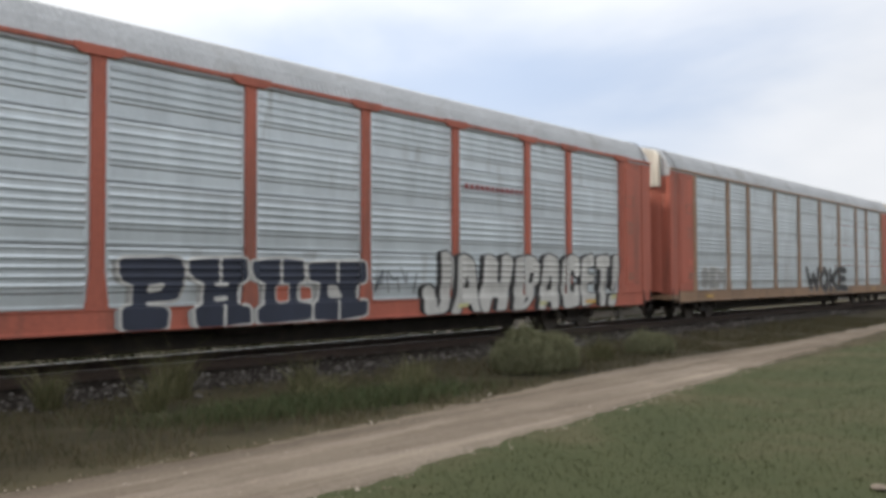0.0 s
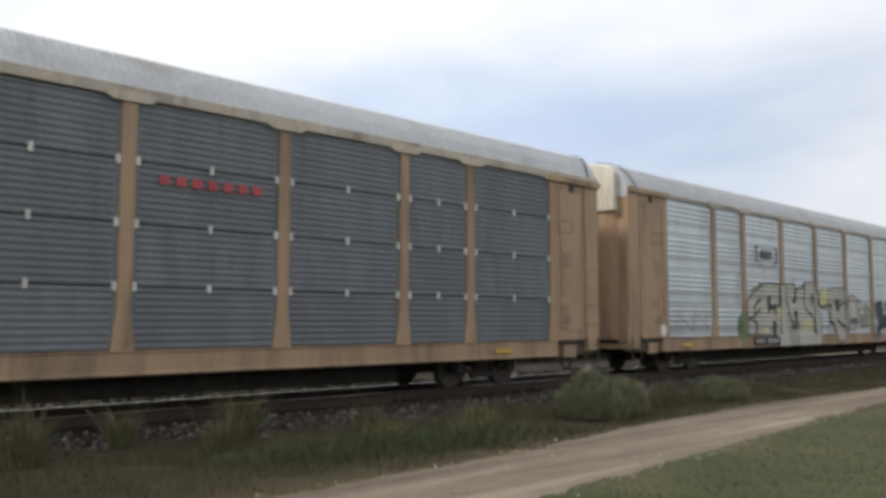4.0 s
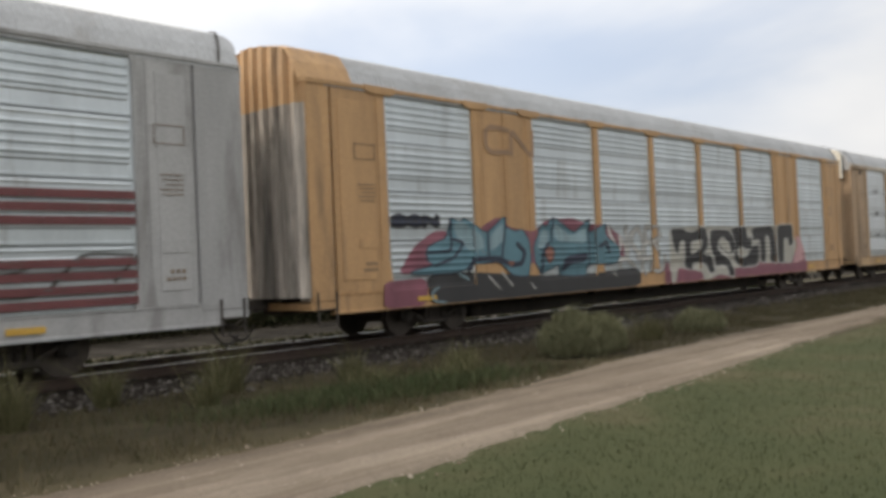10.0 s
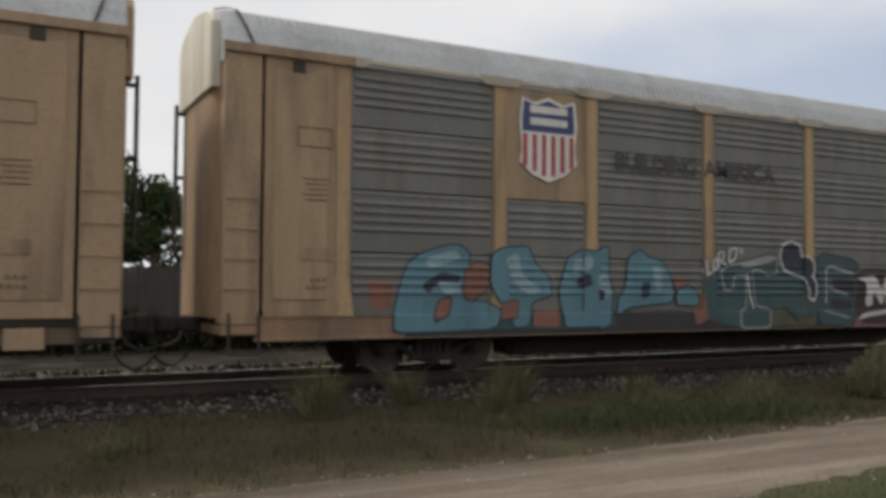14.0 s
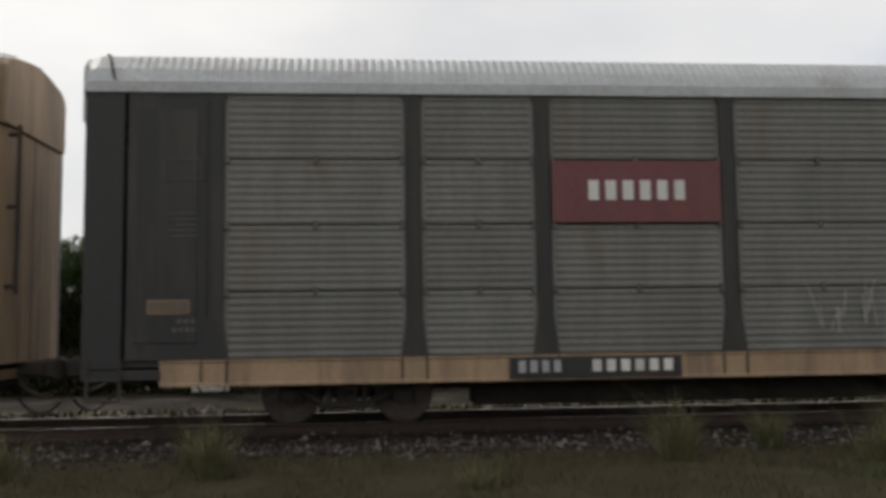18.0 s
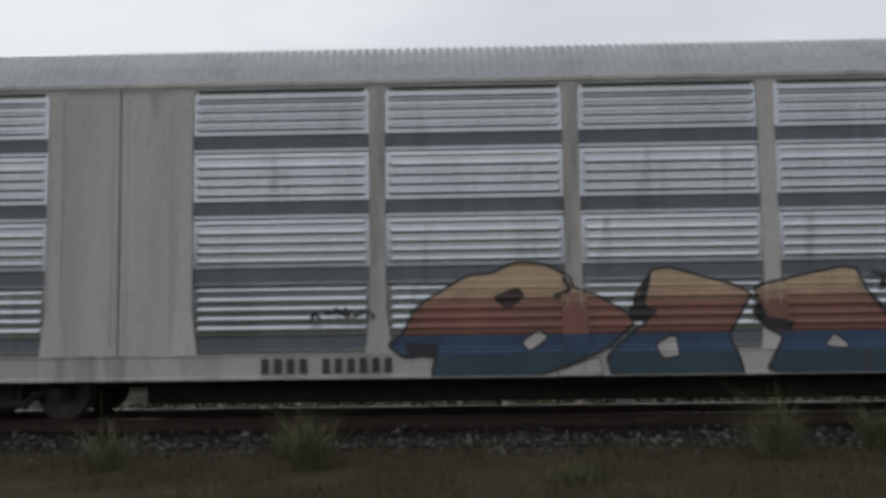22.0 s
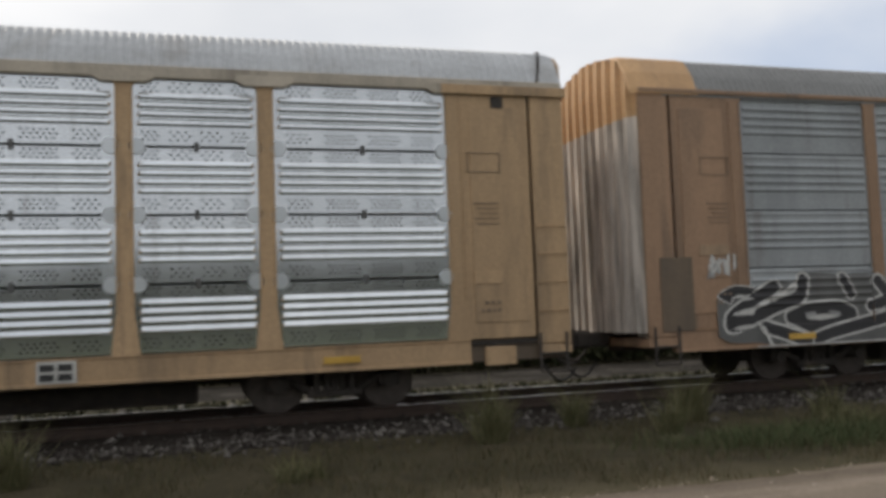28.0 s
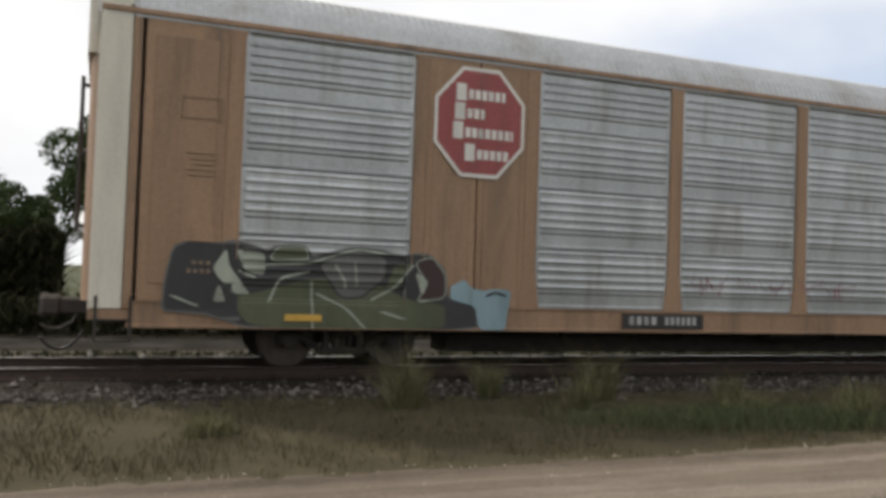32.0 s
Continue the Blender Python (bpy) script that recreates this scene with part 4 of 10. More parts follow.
def scrawl(car, u0, u1, z0, z1, mat, n=5, width=0.035, seed=3, name="graffiti_scrawl"):
    """A quick looping spray line that cannot be read."""
    rnd = random.Random(seed)
    w, h = u1 - u0, z1 - z0
    cells = max(2, n)
    strokes, line, high = [], [], True
    for i in range(cells):
        cx, cw = w * (i + 0.5) / cells, w / cells
        for _ in range(rnd.randint(3, 5)):
            z = rnd.uniform(0.62, 1.0) if high else rnd.uniform(0.0, 0.38)
            line.append((min(w, max(0.0, cx + cw * rnd.uniform(-0.62, 0.62))), h * (0.5 if rnd.random() < 0.2 else z)))
            high = not high
        if rnd.random() < 0.55 or i == cells - 1:
            strokes.append(line)
            line = []
    v, f = [], []
    for line in strokes:
        pts = [Vector((x, 0, z)) for x, z in eased(line, False, 3)]
        for i, p in enumerate(pts):
            d = (pts[min(i + 1, len(pts) - 1)] - pts[max(i - 1, 0)]).normalized()
            q = Vector((-d.z, 0, d.x)) * width * (0.75 + 0.4 * rnd.random()) / 2
            lift = Vector((0, 0.00003 * (len(v) // 2), 0))
            if i:
                f.append((len(v) - 2, len(v) - 1, len(v) + 1, len(v)))
            v += [p + q - lift, p - q - lift]
    return part(name, mesh_from(name, v, f, mat), car, (13.5 - u1, -SIDE - 0.03, z0))


def shield(car, u, z, size):
    """The rail company's shield as plain shapes: white edge, navy head, red and white stripes."""
    def outline(s):
        p = [(-0.40, 0.5), (-0.22, 0.44), (0, 0.52), (0.22, 0.44), (0.40, 0.5), (0.44, 0.2), (0.40, -0.15), (0.44, -0.3), (0.25, -0.46), (0, -0.55), (-0.25, -0.46), (-0.44, -0.3), (-0.40, -0.15), (-0.44, 0.2)]
        return [(x * s, y * s) for x, y in p]
    x = 13.5 - u
    em = part("emblem", flat_mesh("emblem", outline(size), M_WHITE), car, (x, -SIDE - 0.018, z), "shield emblem of navy, red and white shapes")
    head = [(a * size * 0.92, b * size * 0.92) for a, b in [(-0.40, 0.5), (-0.22, 0.44), (0, 0.52), (0.22, 0.44), (0.40, 0.5), (0.43, 0.2), (0.42, 0.08), (-0.42, 0.08), (-0.43, 0.2)]]
    part("emblem_head", flat_mesh("emblem_head", head, M_NAVY), em, (0, -0.004, 0))
    for i in range(6):
        sx = (-0.35 + i * 0.14) * size
        low = -0.5 + abs(i - 2.5) * 0.055
        part("emblem_stripe", flat_mesh("emblem_stripe", [(sx - 0.032 * size, low * size), (sx + 0.032 * size, low * size), (sx + 0.032 * size, 0.04 * size), (sx - 0.032 * size, 0.04 * size)], M_SIGNRED), em, (0, -0.004, 0))
    for i in range(2):
        part("emblem_bar", flat_mesh("emblem_bar", [(-0.28 * size, (0.16 + 0.15 * i) * size), (0.28 * size, (0.16 + 0.15 * i) * size), (0.28 * size, (0.25 + 0.15 * i) * size), (-0.28 * size, (0.25 + 0.15 * i) * size)], M_WHITE), em, (0, -0.009, 0))
    return em


def bracket_logo(car, u0, u1, z0, z1):
    """A car lessor's boxed mark: two square brackets round three bars, on two rows of dots."""
    t, w = 0.06, u1 - u0
    for a, s in ((u0, 1), (u1, -1)):
        plate("emblem_bracket", car, min(a, a + s * t), max(a, a + s * t), z0 + 0.1, z1, M_DARKINK, 0.014)
        for z in (z0 + 0.1, z1 - t):
            plate("emblem_bracket", car, min(a + s * t, a + s * 0.2), max(a + s * t, a + s * 0.2), z, z + t, M_DARKINK, 0.014)
    bars(car, u0 + 0.25 * w, u1 - 0.2 * w, z0 + 0.24, z1 - 0.12, 3, M_DARKINK, 0.014, "emblem_bar")
    for a in (0.18, 0.74):
        plate("emblem_bar", car, u0 + a * w, u0 + (a + 0.1) * w, z0, z0 + 0.06, M_DARKINK, 0.014)


def octagon(car, u, z, size):
    pts = [(math.cos(radians(22.5 + 45 * i)) * size, math.sin(radians(22.5 + 45 * i)) * size * 1.12) for i in range(8)]
    em = part("emblem", flat_mesh("emblem", pts, M_WHITE), car, (13.5 - u, -SIDE - 0.018, z), "red octagon emblem with a white rim and bars")
    part("emblem_face", flat_mesh("emblem_face", [(x * 0.93, y * 0.93) for x, y in pts], M_FADERED), em, (0, -0.004, 0))
    def bar(x0, x1, y0, y1):
        part("emblem_bar", flat_mesh("emblem_bar", [(x0 * size, y0 * size), (x1 * size, y0 * size), (x1 * size, y1 * size), (x0 * size, y1 * size)], M_WHITE), em, (0, -0.009, 0))
    for y, first, last in ((0.56, -0.5, 0.5), (0.2, -0.52, 0.08), (-0.16, -0.55, 0.68), (-0.56, -0.3, 0.62)):
        bar(first, first + 0.2, y - 0.17, y + 0.15)
        x, k = first + 0.25, 0
        while x < last:
            bar(x, min(last, x + 0.1), y - 0.13, y + 0.05)
            x, k = x + 0.135, k + 1
    return em


CARS = {}


def autorack(k, label, sheet, style, post, sill, end, cap=None, roof=M_ROOF, blank=(), half_blank=(), black_sill=False, door=None,
             clips="", bay_sheet=None, steps=M_UNDER, rungs=None, corner=None, low_roof=0.0, round_end=False):
    """A covered car carrier. Bays count from the trailing end; blank bays are plain plates, half_blank ones plated above the middle."""
    car = new("autorack_car")
    tagged(car, label, "freight car", "cars of the freight train")
    part("roof", roof_mesh(roof), car)
    edges = list(reversed(POSTS))
    top = top_of(style)
    bays = list(zip(edges, edges[1:]))
    SKIN[car.name] = (style, [(x - 0.19, x + 0.19) for x in POSTS] + [bays[i] for i in blank] + [(-20.0, -12.08), (12.08, 20.0)])
    for i, (a, b) in enumerate(zip(edges, edges[1:])):
        w, mid = b - a - 0.22, (a + b) / 2
        for r in range(ROWS):
            z = DECK_Z + r * sheet_of(style)
            if i in blank or (i in half_blank and r >= 2):
                continue
            m = (bay_sheet or {}).get((i, r), sheet)
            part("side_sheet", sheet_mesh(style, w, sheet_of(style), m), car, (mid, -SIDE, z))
            if clips:
                for cx in (-w / 2 + 0.05, 0.0, w / 2 - 0.05):
                    if r and clips == "round" and cx:
                        part("clip", disc_mesh(M_GALV_BRIGHT), car, (mid + cx * 0.985, -SIDE + 0.012, z))
                    elif r:
                        part("clip", box_mesh("clip", M_TAG if clips == "pale" else M_DIMGREY, -0.035, 0.035, -0.02, 0.03, -0.07, 0.07, 0.008), car, (mid + cx, -SIDE + 0.012, z))
        if i in blank:
            blank_bay(car, end, mid, w, DECK_Z, top - DECK_Z)
        if i in half_blank:
            part("blank_plate", box_mesh("blank_plate", end, round(-w / 2, 3), round(w / 2, 3), 0, 0.05, 0, round(2 * sheet_of(style), 3)), car, (mid, -SIDE + 0.01, DECK_Z + 2 * sheet_of(style)))
    for x in POSTS:
        part("post", post_mesh(post, top - DECK_Z), car, (x, -SIDE, DECK_Z))
        if post in (M_TAN, M_YELLOW, M_RED, M_ORANGE):
            part("post_head", head_mesh(M_EAVE if post in (M_TAN, M_YELLOW) else post), car, (x, -SIDE, top))
    part("eave_rail", box_mesh("eave_rail", M_EAVE if post in (M_TAN, M_YELLOW) else M_ROOF if post == M_BLACK else post, -HALF + 0.01, HALF - 0.01, -SIDE - 0.03, -SIDE + 0.08, top + 0.002, EAVE_Z + 0.01), car)
    sunk = end in (M_TAN, M_YELLOW) and sill == end
    part("side_sill", sill_mesh(sill, 12.25 if sunk else HALF - 1.1 if end == M_BLACK else HALF - 0.5), car)
    for s in (1, -1):
        turn = pose(0, 0, 0, 0, 0, 0 if s > 0 else 180)
        end_side(car, end, s, (4 if end in (M_TAN, M_YELLOW) else 0) if rungs is None else rungs, corner or end, top, not (round_end and s < 0), door or end)
        for nm, me in (("roof_cap", cap_mesh(roof)), ("coupler", coupler_mesh()), ("sill_step", step_mesh(steps))):
            if nm == "roof_cap" and round_end and s < 0:
                ob = part("roof_end", roof_end_mesh(cap, 1.15), car)
                ob.matrix_basis = turn
            elif s > 0 or nm in ("roof_cap", "coupler"):
                ob = part(nm, me, car)
                ob.matrix_basis = turn
            else:
                ob = part(nm, me, car)
                ob.scale = (-1, 1, 1)
        for flip in (1, -1):
            if round_end and s < 0:
                part("end_door", fluted_end_mesh("end_door", door, 0.86, 4.5), car).scale = (s, flip, 1)
                part("end_gable", fluted_end_mesh("end_gable", cap, 4.5, None), car).scale = (s, flip, 1)
                continue
            ob = part("end_door", end_door_mesh(door or end, 0.06 if door == M_STREAKY else 0.03 if end == M_GREY else 0.008), car)
            ob.scale = (s, flip, 1)
        part("brake_hose", hose_mesh(), car).scale = (s, s, 1)
        if not (round_end and s < 0):
            hood = part("end_hood", hood_mesh((cap or end) if s < 0 else end), car, label="cream painted hood over the end doors" if cap == M_CREAM and s < 0 else "")
            hood.scale = (s, 1, 1)
            part("latch_bar", pole_mesh(), car).scale = (s, s, 1)
        if sunk:
            # recess shade and grime share one dark brown on the sunk sill ends
            part("sill_end", box_mesh("sill_end", M_GRIMY, 12.26, HALF - 0.05, -SIDE + 0.11, -SIDE + 0.2, SILL_Z + 0.02, DECK_Z - 0.1), car).scale = (s, 1, 1)
            part("jack_pad", box_mesh("jack_pad", sill, 12.5, 13.0, -SIDE + 0.02, -SIDE + 0.105, SILL_Z - 0.04, DECK_Z - 0.125), car).scale = (s, 1, 1)
        ob = part("end_sill", box_mesh("end_sill", M_BLACK if end == M_BLACK else sill, HALF - (1.12 if end == M_BLACK else 0.52), HALF, -SIDE, SIDE, SILL_Z + 0.1, DECK_Z - 0.13), car)
        ob.scale = (s, 1, 1)
        truck = part("truck", truck_mesh(), car, (s * 10.2, 0, RAIL_Z))
        for e in (1, -1):
            part("wheelset", wheelset_mesh(), truck, (e * 0.86, 0, 0.43))
    if low_roof:
        for ob in [o for o in car.children if o.name.split(".")[0] in ("roof", "roof_cap", "roof_flashing", "end_hood")]:
            ob.scale.z, ob.location.z = low_roof, 4.9 * (1 - low_roof)
    part("underframe", underframe_mesh(), car)
    part("brake_gear", gear_mesh(), car)
    # the side away from the camera
    part("far_side", box_mesh("far_side", sheet, -HALF, HALF, SIDE - 0.08, SIDE, SILL_Z, EAVE_Z), car)
    for uu in (3.0, 24.2):
        if k in (6, 8, 9, 11):
            continue
        plate("reflector", car, uu, uu + 0.55, SILL_Z + 0.12, SILL_Z + 0.22, M_AMBER, 0.02)
    # stencilled data panels on the end plates
    for uu in (0.72, 25.83):
        for i in range(5 if end != M_WHITE_CAR else 0):
            plate("data_line", car, uu, uu + 0.42 - 0.05 * (i % 3), 3.0 - 0.08 * i, 3.018 - 0.08 * i, M_FAINT if end != M_BLACK else M_DIMGREY, 0.013)
        if end == M_BLACK:
            plate("placard_rim", car, uu + 0.1, uu + 0.7, 1.55, 1.76, M_FAINT, 0.012)
            plate("placard", car, uu + 0.12, uu + 0.68, 1.57, 1.74, M_GRIMY, 0.014)
        elif end == M_WHITE_CAR:
            plate("placard_rim", car, uu - 0.05, uu + 0.44, 1.6, 1.82, M_OCHRE, 0.012)
            plate("placard", car, uu - 0.02, uu + 0.41, 1.63, 1.79, end, 0.014)
        else:
            plate("placard", car, uu - 0.02, uu + 0.44, 1.75, 1.95, end, 0.014)
        ink = M_FAINT if end != M_BLACK else M_DIMGREY
        for a, b, z0, z1 in ((uu - 0.05, uu + 0.5, 3.5, 3.515), (uu - 0.05, uu + 0.5, 3.8, 3.815), (uu - 0.05, uu - 0.035, 3.5, 3.815), (uu + 0.485, uu + 0.5, 3.5, 3.815)):
            plate("stencil_frame", car, a, b, z0, z1, ink, 0.012)
        bars(car, uu, uu + 0.36, 1.3, 1.36, 4, ink, 0.012)
        bars(car, uu, uu + 0.3, 1.42, 1.48, 3, ink, 0.012)
    if black_sill:
        a, b = black_sill
        plate("number_backing", car, a, b, SILL_Z + 0.06, DECK_Z - 0.05, M_BLACK, 0.014)
        bars(car, a + 0.15, a + (b - a) * 0.5, SILL_Z + 0.13, DECK_Z - 0.1, 6, M_GREY, 0.028)
        bars(car, a + (b - a) * 0.58, b - 0.1, SILL_Z + 0.13, DECK_Z - 0.1, 4, M_GREY, 0.028)
    CARS[k] = car
    return car

# ---- the cars, in the order of the train ----
S_WHITE = spray("white", (0.58, 0.57, 0.54))
S_BLACK = spray("black", (0.035, 0.034, 0.036))
S_NAVY = spray("navy", (0.032, 0.039, 0.064))
S_SILVER = spray("silver", (0.33, 0.33, 0.32))
S_TURQ = spray("turquoise", (0.115, 0.235, 0.285))
S_MAGENTA = spray("magenta", (0.25, 0.095, 0.125))
S_TEAL = spray("teal", (0.052, 0.092, 0.10))
S_PINK = spray("pink", (0.55, 0.32, 0.33))
S_PEACH = spray("peach", (0.52, 0.38, 0.25))
S_BRICK = spray("brick red", (0.27, 0.125, 0.095))
S_BLUE = spray("blue", (0.05, 0.088, 0.16))
S_MAROON = spray("maroon", (0.052, 0.031, 0.031))
S_GREEN = spray("green", (0.12, 0.185, 0.11))
S_YELLOW = spray("pale yellow", (0.6, 0.58, 0.3))
S_PALEBLUE = spray("pale blue", (0.25, 0.36, 0.40))
S_SMOKE = spray("smoke grey", (0.13, 0.13, 0.125))
S_SAGE = spray("sage", (0.33, 0.36, 0.3))
S_DKGREEN = spray("dark green", (0.06, 0.10, 0.06))
S_HATCH = spray("dull silver", (0.12, 0.13, 0.127))
S_SOOT = spray("soot", (0.04, 0.04, 0.042))
S_CREAM = spray("cream", (0.47, 0.455, 0.405))
S_MOSS = spray("moss", (0.09, 0.10, 0.06))
S_DIMTEAL = spray("dim teal", (0.10, 0.19, 0.22))
S_DEEP = spray("deep teal", (0.05, 0.085, 0.11))
S_ORANGE = spray("soft orange", (0.42, 0.26, 0.175))

# two cars ahead of the red one
autorack(-2, "weathered tan freight car with silver sheet sides", M_GALV, "louvre", M_TAN, M_TAN, M_TAN, M_CREAM)
c = autorack(-1, "rust-brown freight car with silver sheet sides", M_GALV, "louvre", M_BROWN, M_BROWN, M_RED, M_CREAM)
graffiti(c, "SEM", 22.9, 25.1, 0.9, 1.7, S_SILVER, S_WHITE)
graffiti(c, "WOKE", 8.0, 14.0, 0.6, 1.8, S_BLACK, S_SILVER)

c = autorack(0, "faded red freight car with silver sheet sides and graffiti", M_GALV, "louvre", M_RED, M_RED, M_RED, M_CREAM, door=M_SHADED_SOOTY)
scrawl(c, 10.4, 11.9, 1.0, 1.6, S_NAVY, 4, 0.03, 5)
bars(c, 6.5, 8.9, 3.45, 3.57, 12, M_FADERED)
scrawl(c, 25.9, 26.5, 2.4, 2.9, S_WHITE, 3, 0.03, 8)
blot(c, "0,.95 .06,.99 .89,1 .97,.94 1,.81 .97,.6 .91,.43 .86,.4 .41,.4 .41,.32 .67,.31 .74,.22 .71,0 .04,0 .03,.27 .1,.33 .21,.34 .21,.61 .07,.66 .01,.75", 16.43, 17.60, 0.53, 1.69, S_SILVER, None, 0.000, 0.0090)
blot(c, ".02,.96 .45,.99 .91,1 .94,.7 .84,.62 .79,.6 .79,.31 .98,.26 1,0 .55,0 .12,0 .09,.25 .24,.31 .24,.62 .09,.69 0,.8", 15.09, 16.37, 0.53, 1.71, S_SILVER, None, 0.000, 0.0102)
blot(c, ".01,.97 .46,1 .86,.99 .88,.65 .76,.62 .76,.31 .98,.28 1,.15 .98,.01 .1,0 .09,.22 .22,.29 .22,.62 .06,.68 0,.81", 13.70, 15.09, 0.53, 1.70, S_SILVER, None, 0.000, 0.0114)
blot(c, "0,.96 .47,1 .97,1 .98,.66 .82,.58 .82,.34 1,.3 .99,.04 .51,0 .09,0 .09,.27 .2,.36 .2,.62 .02,.68", 12.23, 13.79, 0.53, 1.67, S_SILVER, None, 0.000, 0.0126)
blot(c, "0,.94 .07,.98 .89,1 .96,.93 1,.81 .97,.61 .91,.44 .86,.4 .41,.39 .41,.32 .66,.32 .74,.24 .71,0 .04,0 .03,.28 .1,.33 .21,.34 .21,.61 .07,.66 .01,.75", 16.29, 17.48, 0.53, 1.72, S_NAVY, S_WHITE, 0.045, 0.0138)
blot(c, ".02,.96 .45,.99 .92,1 .95,.71 .84,.62 .79,.61 .79,.31 .98,.27 1,.01 .56,0 .12,0 .09,.27 .24,.33 .24,.63 .09,.69 0,.8", 14.94, 16.23, 0.53, 1.73, S_NAVY, S_WHITE, 0.045, 0.0150)
blot(c, ".01,.96 .46,1 .86,.99 .89,.65 .76,.62 .76,.32 .98,.29 1,.17 .98,.03 .1,0 .08,.23 .22,.3 .22,.62 .06,.68 0,.81", 13.52, 14.93, 0.53, 1.73, S_NAVY, S_WHITE, 0.045, 0.0162)
blot(c, "0,.96 .47,.99 .97,1 .98,.66 .82,.59 .82,.35 1,.31 .99,.06 .51,0 .09,.01 .09,.28 .2,.37 .2,.63 .02,.68", 12.03, 13.61, 0.53, 1.70, S_NAVY, S_WHITE, 0.045, 0.0174)
blot(c, "0,.94 1,1 .77,.06 0,0", 16.67, 16.98, 1.13, 1.29, S_WHITE, None, 0.000, 0.0186)
spray_line(c, "0,1 .2,0", 15.54, 15.59, 1.32, 1.71, 0.030, S_WHITE, 0.0198)
blot(c, "0,1 1,1 1,0 0,0", 15.43, 15.72, 1.22, 1.29, S_WHITE, None, 0.000, 0.0210)
blot(c, "0,.9 1,1 1,.1 .04,0", 15.42, 15.70, 0.96, 1.06, S_WHITE, None, 0.000, 0.0222)
spray_line(c, ".2,1 0,0", 15.46, 15.51, 0.53, 0.89, 0.030, S_WHITE, 0.0234)
spray_line(c, "0,1 0,0", 14.20, 14.25, 1.27, 1.72, 0.030, S_WHITE, 0.0246)
blot(c, "0,.97 .97,1 1,.06 .07,0", 14.07, 14.36, 0.92, 1.24, M_RED, S_WHITE, 0.030, 0.0258)
spray_line(c, "0,1 .2,0", 12.79, 12.84, 1.29, 1.69, 0.030, S_WHITE, 0.0270)
blot(c, "0,1 .57,.93 1,0 .05,0", 12.68, 13.10, 0.97, 1.24, S_WHITE, None, 0.000, 0.0282)
spray_line(c, ".2,1 0,0", 12.78, 12.83, 0.53, 0.91, 0.030, S_WHITE, 0.0294)
blot(c, "0,1 .9,.88 1,.08 .07,0", 13.50, 13.79, 0.95, 1.21, M_RED, S_WHITE, 0.030, 0.0306)
blot(c, ".61,.98 .83,1 1,.89 1,.5 .79,.02 .01,0 0,.42 .2,.47 .42,.39 .44,.08 .57,.23 .6,.62", 9.43, 10.44, 0.56, 1.98, S_BLACK, None, 0.000, 0.0090)
blot(c, ".22,.99 .44,1 .72,.91 .83,.34 1,.01 .68,.02 .58,.18 .33,.19 .27,0 0,.01 .19,.35", 8.29, 9.54, 0.53, 1.92, S_BLACK, None, 0.000, 0.0102)
blot(c, ".18,.97 .36,.97 .55,.88 .52,.5 .62,.51 .66,.97 .85,1 1,.9 .84,.31 .73,.03 .46,0 .55,.26 .36,.26 .25,0 .1,.01 0,.24 .13,.48", 7.08, 8.51, 0.53, 1.96, S_BLACK, None, 0.000, 0.0114)
blot(c, ".14,.93 .47,1 .85,.95 1,.82 .94,.51 .76,.41 .76,.27 .46,.04 0,0 .1,.38", 5.93, 7.16, 0.53, 1.95, S_BLACK, None, 0.000, 0.0126)
blot(c, ".32,.95 .6,1 1,.94 .99,.29 .94,.01 .62,0 .6,.15 .35,.14 .31,0 0,0 .18,.46", 5.07, 6.06, 0.53, 1.99, S_BLACK, None, 0.000, 0.0138)
blot(c, ".11,.89 .5,1 .96,.94 1,.62 .69,.57 .6,.72 .45,.69 .38,.31 .64,.31 .64,.45 1,.45 .88,.06 .48,0 .09,.01 0,.45", 4.00, 4.94, 0.53, 2.01, S_BLACK, None, 0.000, 0.0150)
blot(c, ".09,.89 .89,1 .96,.77 .48,.72 .48,.6 .95,.6 .88,.46 .48,.46 .47,.27 1,.25 .87,.08 0,0 .01,.46", 3.21, 3.96, 0.53, 2.06, S_BLACK, None, 0.000, 0.0162)
blot(c, "0,.94 .96,1 1,.78 .74,.75 .58,.02 .17,0 .34,.71 0,.71", 2.37, 3.14, 0.53, 2.05, S_BLACK, None, 0.000, 0.0174)
blot(c, ".23,.97 1,1 .98,.54 .44,0 0,.03", 1.85, 2.28, 1.01, 2.03, S_BLACK, None, 0.000, 0.0186)
blot(c, ".12,.95 1,1 .76,0 0,0", 2.04, 2.53, 0.53, 0.90, S_BLACK, None, 0.000, 0.0198)
blot(c, ".61,.99 .83,1 1,.9 .99,.5 .79,.03 .01,0 0,.43 .2,.48 .41,.39 .43,.08 .57,.24 .61,.63", 9.28, 10.30, 0.53, 1.96, S_WHITE, S_BLACK, 0.045, 0.0210)
blot(c, ".22,.98 .44,1 .71,.91 .83,.33 1,0 .68,.01 .57,.17 .33,.17 .27,0 0,0 .19,.33", 8.13, 9.39, 0.53, 1.91, S_WHITE, S_BLACK, 0.045, 0.0222)
blot(c, ".19,.97 .37,.98 .55,.88 .52,.49 .62,.5 .66,.96 .85,1 1,.9 .84,.3 .73,.01 .47,0 .54,.24 .36,.25 .26,0 .1,0 0,.22 .13,.48", 6.91, 8.35, 0.53, 1.94, S_WHITE, S_BLACK, 0.045, 0.0234)
blot(c, ".14,.93 .47,1 .84,.96 1,.81 .94,.5 .77,.4 .77,.26 .46,.02 0,0 .1,.37", 5.74, 6.99, 0.53, 1.93, S_WHITE, S_BLACK, 0.045, 0.0246)
